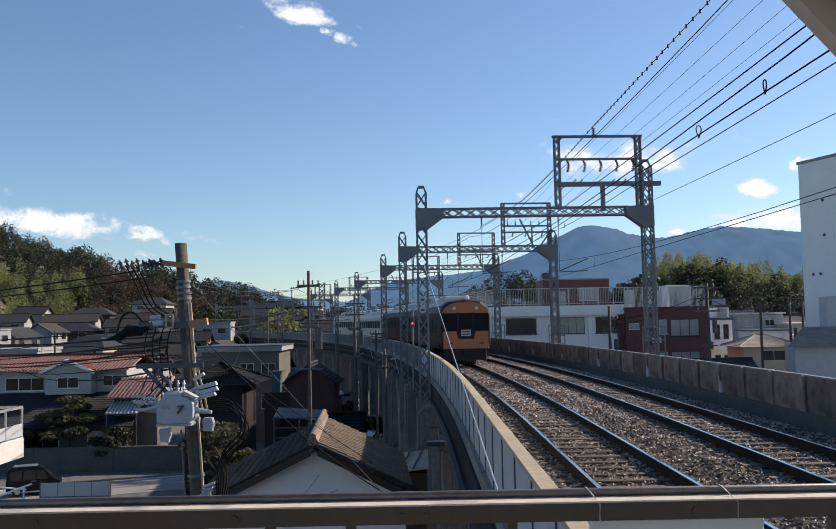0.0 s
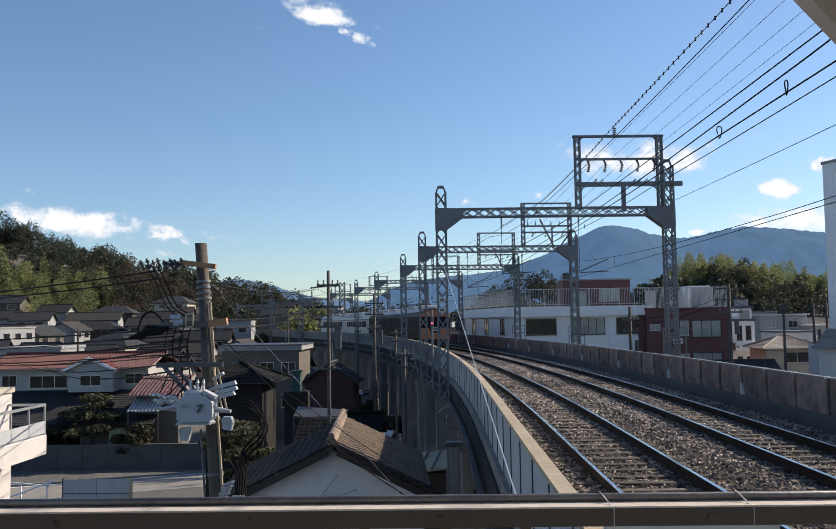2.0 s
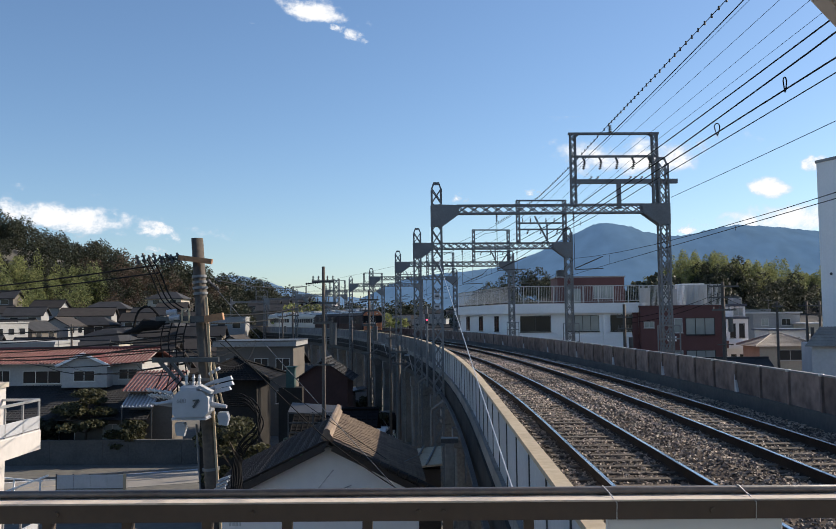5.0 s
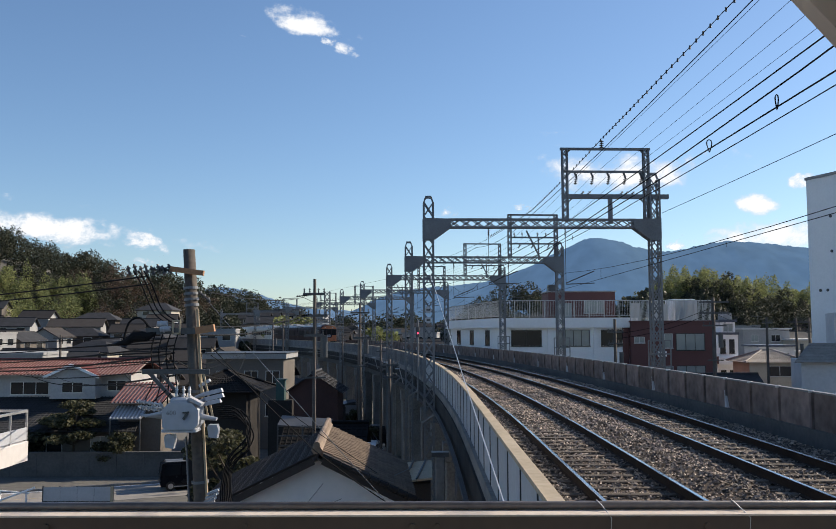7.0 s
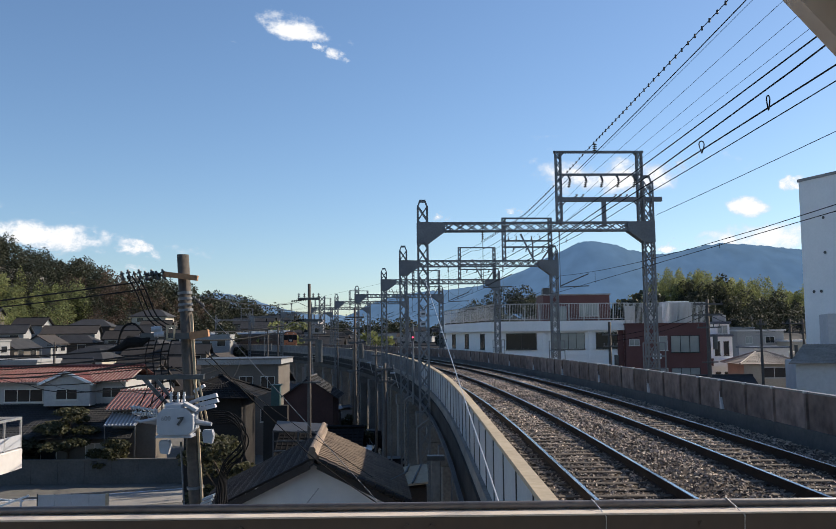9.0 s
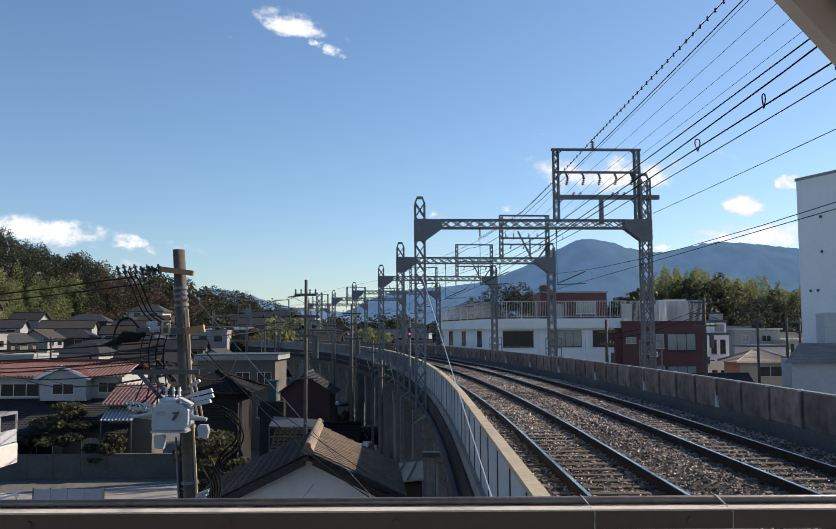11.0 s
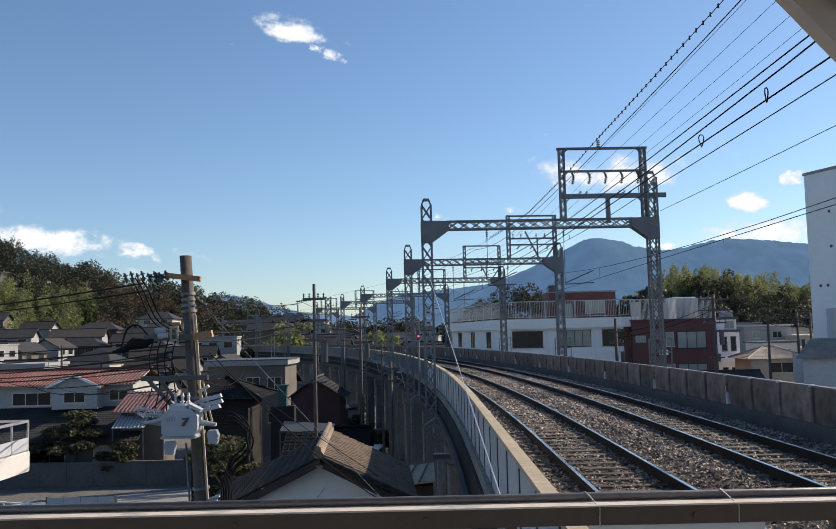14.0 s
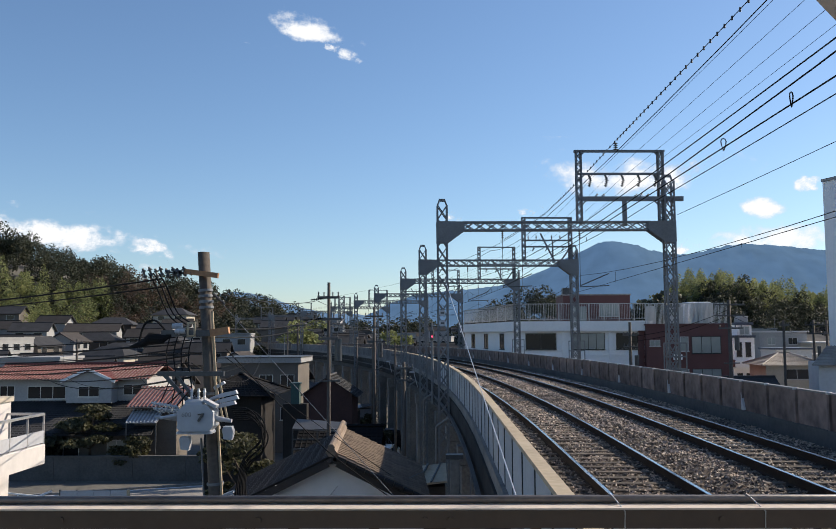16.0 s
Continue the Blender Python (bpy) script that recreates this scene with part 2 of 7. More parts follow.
# ---- mesh tools ----
class Mesh:
    """Gathers boxes, tubes and strips into one mesh."""
    def __init__(self):
        self.v, self.f = [], []

    def add(self, verts, faces):
        n = len(self.v)
        self.v.extend([tuple(p) for p in verts])
        self.f.extend([tuple(n + i for i in f) for f in faces])
        return self

    def box(self, x0, y0, z0, x1, y1, z1):
        v = [(x, y, z) for z in (z0, z1) for y in (y0, y1) for x in (x0, x1)]
        return self.add(v, [(0, 2, 3, 1), (4, 5, 7, 6), (0, 1, 5, 4), (2, 6, 7, 3), (0, 4, 6, 2), (1, 3, 7, 5)])

    def cham(self, x0, y0, z0, x1, y1, z1, c=0.02):
        """A box with its upright and top edges cut."""
        def ring(z, d):
            a, b, e, g = x0 + d, x1 - d, y0 + d, y1 - d
            return [(a + c, e, z), (b - c, e, z), (b, e + c, z), (b, g - c, z), (b - c, g, z), (a + c, g, z), (a, g - c, z), (a, e + c, z)]
        return self.loft([ring(z0, 0), ring(z1 - c, 0), ring(z1, c)])

    def obox(self, m, sx, sy, sz):
        """A box of that size about the origin of the pose m."""
        v = [m @ Vector((x * sx / 2, y * sy / 2, z * sz / 2)) for z in (-1, 1) for y in (-1, 1) for x in (-1, 1)]
        return self.add(v, [(0, 2, 3, 1), (4, 5, 7, 6), (0, 1, 5, 4), (2, 6, 7, 3), (0, 4, 6, 2), (1, 3, 7, 5)])

    def loft(self, rings, caps=True, closed=True):
        k = len(rings[0])
        v = [p for r in rings for p in r]
        f = []
        for i in range(len(rings) - 1):
            for j in range(k if closed else k - 1):
                a, b = i * k + j, i * k + (j + 1) % k
                f.append((a, b, b + k, a + k))
        if caps:
            f.append(tuple(range(k))[::-1])
            f.append(tuple(range((len(rings) - 1) * k, len(rings) * k)))
        return self.add(v, f)

    def bar(self, a, b, w, h=None, sides=4):
        """A bar of that width between two points."""
        a, b = Vector(a), Vector(b)
        d = (b - a).normalized()
        up = Vector((0, 0, 1)) if abs(d.z) < 0.9 else Vector((0, 1, 0))
        s = d.cross(up).normalized()
        u = s.cross(d)
        h = h or w
        off = math.pi / 4 if sides == 4 else 0
        k = math.sqrt(2) if sides == 4 else 1
        ring = [(math.cos(off + 2 * math.pi * i / sides) * w / 2 * k, math.sin(off + 2 * math.pi * i / sides) * h / 2 * k) for i in range(sides)]
        return self.loft([[p + s * x + u * y for x, y in ring] for p in (a, b)])

    def cyl(self, a, b, r0, r1=None, sides=12):
        r1 = r0 if r1 is None else r1
        a, b = Vector(a), Vector(b)
        d = (b - a).normalized()
        up = Vector((0, 0, 1)) if abs(d.z) < 0.9 else Vector((0, 1, 0))
        s = d.cross(up).normalized()
        u = s.cross(d)
        return self.loft([[p + (s * math.cos(2 * math.pi * i / sides) + u * math.sin(2 * math.pi * i / sides)) * r for i in range(sides)] for p, r in ((a, r0), (b, r1))])

    def tube(self, pts, r, sides=5):
        pts = [Vector(p) for p in pts]
        rings = []
        for i, p in enumerate(pts):
            d = (pts[min(i + 1, len(pts) - 1)] - pts[max(i - 1, 0)]).normalized()
            up = Vector((0, 0, 1)) if abs(d.z) < 0.95 else Vector((0, 1, 0))
            s = d.cross(up).normalized()
            u = s.cross(d)
            rings.append([p + (s * math.cos(2 * math.pi * j / sides) + u * math.sin(2 * math.pi * j / sides)) * r for j in range(sides)])
        return self.loft(rings)

    def data(self, name, material, smooth=False):
        me = bpy.data.meshes.new(name)
        me.from_pydata(self.v, [], self.f)
        me.materials.append(material)
        if smooth:
            me.polygons.foreach_set("use_smooth", [True] * len(me.polygons))
        me.update()
        return me


def thing(name, label, category, loc=(0, 0, 0), rz=0.0, group="", kind=""):
    ob = new(name)
    ob.empty_display_size = 0.2
    ob.matrix_basis = pose(*loc, 0, 0, rz)
    return tagged(ob, label, category, group, kind)


def part(name, mesh, material, parent, label="", smooth=False, loc=None, rz=0.0):
    data = mesh.data(name, material, smooth) if isinstance(mesh, Mesh) else mesh
    ob = new(name, data)
    ob.parent = parent
    if loc is not None:
        ob.matrix_basis = pose(*loc, 0, 0, rz)
    return tagged(ob, label)


def single(name, mesh, material, label, category, loc=(0, 0, 0), rz=0.0, group="", kind="", smooth=False):
    ob = new(name, mesh.data(name, material, smooth))
    ob.matrix_basis = pose(*loc, 0, 0, rz)
    return tagged(ob, label, category, group, kind)


# ---- the line of the track ----
XL, Y0, RAD, ZR = 3.39, 20.0, 400.0, 8.3      # left track, start of the curve, its radius, rail level
RIGHT = 3.5                                    # from track to track


def at(s, o=0.0, z=0.0):
    """The place s metres along the left track and o metres to its right."""
    if s < Y0:
        return Vector((XL + o, s, z))
    a = (s - Y0) / RAD
    return Vector((XL - RAD + (RAD + o) * math.cos(a), Y0 + (RAD + o) * math.sin(a), z))


def head(s):
    return max(0.0, math.degrees((s - Y0) / RAD))


def stations(s0, s1, step=4.0):
    n = max(1, math.ceil((s1 - s0) / step))
    return [s0 + (s1 - s0) * i / n for i in range(n + 1)]


def sweep(mesh, s0, s1, profile, step=4.0):
    """Draws a closed profile of (offset, height) along the track."""
    return mesh.loft([[at(s, o, z) for o, z in profile] for s in stations(s0, s1, step)])


# ---- ground, hills and distance ----
def ground():
    m = Mesh()
    xs = [-4800, -1500, -600, -300, -150, -60, 0, 60, 150, 300, 600, 1500, 4800]
    ys = [-4800, -600, -100, 0, 60, 120, 240, 400, 700, 1500, 4800]
    v = [(x, y, 0.0) for y in ys for x in xs]
    k = len(xs)
    f = [(j * k + i, j * k + i + 1, (j + 1) * k + i + 1, (j + 1) * k + i) for j in range(len(ys) - 1) for i in range(k - 1)]
    m.add(v, f)
    single("ground", m, GROUND, "dark bare earth and yards of the town", "ground", kind="structure")


def hump(x, y, humps):
    z = 0.0
    for cx, cy, sx, sy, h in humps:
        z += h * math.exp(-((x - cx) / sx) ** 2 - ((y - cy) / sy) ** 2)
    return z


def hill(name, label, humps, x0, x1, y0, y1, nx, ny, material, rough=1.0, kind="structure", category="hill"):
    m = Mesh()
    v = []
    for j in range(ny + 1):
        for i in range(nx + 1):
            x, y = x0 + (x1 - x0) * i / nx, y0 + (y1 - y0) * j / ny
            z = hump(x, y, humps)
            z += (rough * noise.fractal((x * 0.012 / max(rough, 1) ** 0.5, y * 0.012 / max(rough, 1) ** 0.5, 1.7), 0.8, 2.1, 8) + 0.25 * rough * noise.noise((x * 0.05, y * 0.05, 3.1))) * min(1, z / 10) - 0.5
            v.append((x, y, z))
    k = nx + 1
    m.add(v, [(j * k + i, j * k + i + 1, (j + 1) * k + i + 1, (j + 1) * k + i) for j in range(ny) for i in range(nx)])
    return single(name, m, material, label, category, kind=kind, smooth=True)


# Distance haze is put in as blue emission over dark woods.
def far_haze_mat(name, color, strength):
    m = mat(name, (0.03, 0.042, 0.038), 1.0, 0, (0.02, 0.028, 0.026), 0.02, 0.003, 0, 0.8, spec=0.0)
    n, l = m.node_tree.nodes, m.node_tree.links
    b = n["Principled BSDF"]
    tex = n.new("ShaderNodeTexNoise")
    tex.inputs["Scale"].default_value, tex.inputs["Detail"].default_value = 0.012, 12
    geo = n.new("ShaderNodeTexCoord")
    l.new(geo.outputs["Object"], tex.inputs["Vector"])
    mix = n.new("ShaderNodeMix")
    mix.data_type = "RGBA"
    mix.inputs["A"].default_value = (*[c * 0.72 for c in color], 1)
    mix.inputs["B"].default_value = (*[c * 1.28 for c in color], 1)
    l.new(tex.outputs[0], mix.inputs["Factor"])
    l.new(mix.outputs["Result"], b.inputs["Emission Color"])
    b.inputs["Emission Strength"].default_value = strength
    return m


FAR_RIGHT = [(700, 3300, 290, 420, 285), (330, 3500, 400, 400, 172), (1130, 3450, 270, 420, 235), (1480, 3500, 330, 500, 240), (1950, 3600, 450, 500, 235), (-60, 3600, 330, 400, 112)]
FAR_LEFT = [(-820, 3300, 270, 420, 135), (-480, 3400, 340, 400, 70), (-1500, 3400, 500, 420, 130), (-230, 3500, 260, 400, 45)]
HILL_LEFT = [(-150, 290, 46, 62, 34), (-94, 300, 30, 52, 15), (-235, 300, 60, 80, 38), (-58, 320, 26, 50, 10)]
HILL_RIGHT = [(103, 345, 24, 45, 23), (140, 352, 30, 50, 15), (180, 362, 42, 50, 12)]
HILL_MID = [(29, 300, 22, 40, 15.5), (60, 320, 28, 40, 11), (-14, 450, 55, 60, 11), (-60, 560, 90, 80, 9), (-170, 560, 110, 80, 12)]


def leaves(m, c, rx, rz, n, size, rnd):
    """Loose tufts of leaves about a crown's centre."""
    for _ in range(n):
        u, a = rnd.uniform(-0.7, 1), rnd.uniform(0, 2 * math.pi)
        k = math.sqrt(1 - min(1, u * u)) * rnd.uniform(0.55, 1.1)
        p = Vector((c[0] + rx * k * math.cos(a), c[1] + rx * k * math.sin(a), c[2] + rz * u * rnd.uniform(0.75, 1.08)))
        e = Euler((rnd.uniform(-1.2, 1.2), rnd.uniform(-1.2, 1.2), rnd.uniform(0, 6.3))).to_matrix()
        s = size * rnd.uniform(0.6, 1.4)
        m.add([p + e @ Vector(q) * s for q in ((-0.5, -0.4, 0), (0.1, -0.6, 0.12), (0.6, 0.05, 0), (0, 0.55, 0.15), (-0.55, 0.2, -0.1))], [(0, 1, 2, 3, 4)])


def woods(name, label, humps, spots, material, n_leaf, size, seed, tall=1.0):
    rnd = random.Random(seed)
    m = Mesh()
    for x, y, r in spots:
        z = hump(x, y, humps)
        h = r * rnd.uniform(0.9, 1.5) * tall
        leaves(m, (x, y, z + h * 0.75), r, h, n_leaf, size, rnd)
    single(name, m, material, label, "woods", kind="stuff")


def spots(n, x0, x1, y0, y1, r0, r1, seed, humps, zmin=3.0):
    rnd = random.Random(seed)
    out = []
    while len(out) < n:
        x, y = rnd.uniform(x0, x1), rnd.uniform(y0, y1)
        if hump(x, y, humps) > zmin:
            out.append((x, y, rnd.uniform(r0, r1)))
    return out


def distance():
    blue = far_haze_mat("far wooded mountain, haze as glow", (0.10, 0.185, 0.33), 0.66)
    blue2 = far_haze_mat("farther wooded ridge, haze as glow", (0.12, 0.205, 0.35), 0.74)
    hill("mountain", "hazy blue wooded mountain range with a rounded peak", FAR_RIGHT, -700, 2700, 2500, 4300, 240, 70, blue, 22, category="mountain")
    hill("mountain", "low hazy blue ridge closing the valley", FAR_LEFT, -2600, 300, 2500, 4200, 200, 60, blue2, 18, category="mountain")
    hill("hill", "wooded hill above the houses with bamboo groves", HILL_LEFT, -420, 20, 150, 480, 60, 40, GROUND, 1.5)
    hill("hill", "low wooded hill behind the white tower", HILL_RIGHT, 30, 330, 220, 520, 50, 40, GROUND, 1.5)
    hill("hill", "low wooded rise behind the town", HILL_MID, -420, 180, 200, 720, 60, 50, GROUND, 1.5)
    woods("evergreen_woods", "dark evergreen woods covering the hillside", HILL_LEFT, spots(420, -200, -40, 240, 330, 1.9, 4.2, 1, HILL_LEFT), LEAF_DARK, 560, 0.4, 2, 1.15)
    woods("bamboo_grove", "yellow-green sunlit bamboo grove on the hillside", HILL_LEFT, spots(170, -134, -97, 214, 258, 1.3, 2.4, 3, HILL_LEFT, 4), LEAF_BAMBOO, 420, 0.34, 4, 2.6)
    woods("bare_woods", "bare brown winter trees on the hill crest", HILL_LEFT, spots(70, -108, -70, 240, 290, 2.0, 3.4, 5, HILL_LEFT, 5), LEAF_BROWN, 300, 0.32, 6, 1.3)
    woods("bamboo_grove", "yellow-green bamboo crowning the low hill", HILL_RIGHT, spots(300, 84, 210, 322, 366, 1.3, 2.3, 7, HILL_RIGHT, 4), LEAF_BAMBOO, 460, 0.34, 8, 2.3)
    woods("evergreen_woods", "dark evergreen woods at the foot of the low hill", HILL_RIGHT, spots(240, 72, 240, 285, 328, 2.2, 3.8, 9, HILL_RIGHT, 2), LEAF_DARK, 420, 0.5, 10, 1.2)
    woods("evergreen_woods", "dark evergreen trees on the knoll behind the white building", HILL_MID, spots(120, 5, 95, 262, 318, 2.4, 4.2, 15, HILL_MID, 3), LEAF_DARK, 560, 0.42, 16)
    woods("evergreen_woods", "dark evergreen trees on the rise behind the roofs", HILL_MID, spots(220, -260, 40, 400, 600, 2.4, 4.4, 11, HILL_MID, 3), LEAF_DARK, 240, 0.75, 12)


def cloud_mat(name, seed, scale, soft, dense, size):
    m = bpy.data.materials.new(name)
    m.use_nodes = True
    n, l = m.node_tree.nodes, m.node_tree.links
    n.remove(n["Principled BSDF"])
    out = n["Material Output"]
    tc = n.new("ShaderNodeTexCoord")
    mp = n.new("ShaderNodeMapping")
    mp.inputs["Location"].default_value = (seed * 3.1, seed * 1.7, seed)
    mp.inputs["Scale"].default_value = (0.75 / size, 1.0 / size, 1.0 / size)
    tex = n.new("ShaderNodeTexNoise")
    tex.inputs["Scale"].default_value, tex.inputs["Detail"].default_value, tex.inputs["Roughness"].default_value = scale, 10, 0.6
    l.new(tc.outputs["Object"], mp.inputs["Vector"])
    l.new(mp.outputs[0], tex.inputs["Vector"])
    # falls off towards the cloud's rim
    sub = n.new("ShaderNodeVectorMath")
    sub.operation = "SUBTRACT"
    sub.inputs[1].default_value = (0.5, 0.42, 0)
    l.new(tc.outputs["Generated"], sub.inputs[0])
    ln = n.new("ShaderNodeVectorMath")
    ln.operation = "LENGTH"
    l.new(sub.outputs[0], ln.inputs[0])
    rim = n.new("ShaderNodeMapRange")
    rim.inputs["From Min"].default_value, rim.inputs["From Max"].default_value = 0.05, 0.56
    rim.inputs["To Min"].default_value, rim.inputs["To Max"].default_value = dense, -0.62
    l.new(ln.outputs["Value"], rim.inputs["Value"])
    gain = n.new("ShaderNodeMath")
    gain.operation = "MULTIPLY_ADD"
    gain.inputs[1].default_value, gain.inputs[2].default_value = 5.2, -2.1
    l.new(tex.outputs[0], gain.inputs[0])
    add = n.new("ShaderNodeMath")
    add.operation = "ADD"
    l.new(gain.outputs[0], add.inputs[0])
    l.new(rim.outputs[0], add.inputs[1])
    al = n.new("ShaderNodeMapRange")
    al.inputs["From Min"].default_value, al.inputs["From Max"].default_value = 0.45, 0.55 + soft * 3.0
    al.interpolation_type = "SMOOTHSTEP"
    l.new(add.outputs[0], al.inputs["Value"])
    em = n.new("ShaderNodeEmission")
    shade = n.new("ShaderNodeMix")
    shade.data_type = "RGBA"
    shade.inputs["A"].default_value, shade.inputs["B"].default_value = (0.66, 0.74, 0.86, 1), (0.97, 0.98, 1.0, 1)
    l.new(al.outputs[0], shade.inputs["Factor"])
    l.new(shade.outputs["Result"], em.inputs["Color"])
    em.inputs["Strength"].default_value = 0.78
    tr = n.new("ShaderNodeBsdfTransparent")
    mx = n.new("ShaderNodeMixShader")
    l.new(al.outputs[0], mx.inputs[0])
    l.new(tr.outputs[0], mx.inputs[1])
    l.new(em.outputs[0], mx.inputs[2])
    l.new(mx.outputs[0], out.inputs["Surface"])
    return m


CLOUDS = []


def cloud(u, v, w, h, seed, scale=4.0, soft=0.22, tilt=0.0, dense=0.6, label="small white sunlit cloud drifting in the blue sky"):
    """A far bank of cloud; u, v: its place to the right and above the horizon at a distance of one."""
    d = 4200.0
    m = Mesh()
    nx, ny = 12, 8
    vs = [((i / nx - 0.5) * w * d, 60 * math.sin(3.1 * i / nx) * math.sin(3.1 * j / ny), (j / ny - 0.5) * h * d) for j in range(ny + 1) for i in range(nx + 1)]
    k = nx + 1
    m.add(vs, [(j * k + i, j * k + i + 1, (j + 1) * k + i + 1, (j + 1) * k + i) for j in range(ny) for i in range(nx)])
    # lay the sheet in its own plane so that the texture runs over it
    m.v = [(x, z, -y) for x, y, z in m.v]
    ob = new("cloud", m.data("cloud", cloud_mat("cloud", seed, scale, soft, dense, h * d), True))
    ob.matrix_basis = pose(u * d, d, 10.8 + v * d, 90, tilt, 0)
    tagged(ob, label, "cloud", "clouds in the sky")
    ob.visible_shadow = False
    CLOUDS.append(ob)


def clouds():
    # centre, width and height at a distance of one, tilt
    for i, (u, v, w, h, tilt, dense) in enumerate((
            (-0.163, 0.376, 0.21, 0.066, 10, 0.85), (-0.124, 0.352, 0.055, 0.026, 14, 0.6), (-0.100, 0.340, 0.068, 0.04, 24, 0.9),
            (-0.440, 0.125, 0.40, 0.066, 6, 1.4), (-0.334, 0.107, 0.15, 0.038, 9, 1.2), (-0.34, 0.084, 0.06, 0.02, 8, 0.5),
            (0.232, 0.188, 0.33, 0.094, 0, 1.45), (0.290, 0.196, 0.08, 0.04, 0, 0.8), (0.393, 0.151, 0.115, 0.06, 0, 1.1),
            (0.385, 0.110, 0.29, 0.082, -4, 1.35), (0.448, 0.175, 0.085, 0.04, 0, 0.95), (0.111, 0.146, 0.05, 0.018, 0, 0.5),
            (0.026, 0.141, 0.045, 0.028, 0, 0.65), (0.292, 0.100, 0.06, 0.028, 0, 0.7))):
        cloud(u + 0.0172, v + 0.0016, w, h, i + 1, 2.2, 0.4, tilt, dense + 0.05)


# ---- viaduct and track ----
S_END = 330.0
LEFT_WALL, RIGHT_WALL, Z_WALL = -2.25, 6.12, 9.3


def viaduct():
    v = thing("viaduct", "curved concrete railway viaduct on tall piers", "viaduct", kind="structure")
    deck = sweep(Mesh(), -2.0, S_END, [(-2.42, 6.9), (-2.3, 6.8), (6.45, 6.8), (6.65, 7.1), (6.65, 7.95), (-2.42, 7.95)], 5)
    part("deck", deck, DECKDARK, v)
    girder = Mesh()
    for o in (-1.6, 0.9, 3.0, 5.5):
        sweep(girder, -2.0, S_END, [(o - 0.3, 6.2), (o + 0.3, 6.2), (o + 0.3, 6.8), (o - 0.3, 6.8)], 6)
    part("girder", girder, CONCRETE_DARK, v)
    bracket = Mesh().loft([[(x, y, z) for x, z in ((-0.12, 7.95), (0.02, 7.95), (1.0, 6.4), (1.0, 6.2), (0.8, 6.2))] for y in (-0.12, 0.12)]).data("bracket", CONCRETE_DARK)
    s = 45.0
    while s < 130:
        p = at(s, -2.44)
        part("bracket", bracket, None, v, loc=(p.x, p.y, 0), rz=head(s))
        s += 2.0
    for o, z in ((-2.56, 7.3),):
        part("cable_duct", sweep(Mesh(), 3.0, 200, [(o - 0.05, z), (o + 0.05, z), (o + 0.05, z + 0.1), (o - 0.05, z + 0.1)]), CONCRETE_DARK, v)
    s = 4.0
    while s < S_END:
        h = head(s)
        cap = Mesh()
        for o0, o1 in ((-2.3, 6.2),):
            a, b = at(s, o0, 5.85), at(s, o1, 5.85)
            cap.bar(a, b, 0.9, 0.75)
        part("pier_cap", cap, CONCRETE, v)
        for o in (-1.8, 1.95, 5.7):
            p = at(s, o)
            c = Mesh()
            c.cham(-0.42, -0.42, -0.3, 0.42, 0.42, 5.5, 0.08)
            part("pier", c, CONCRETE, v, loc=(p.x, p.y, 0), rz=h)
        s += 8.0


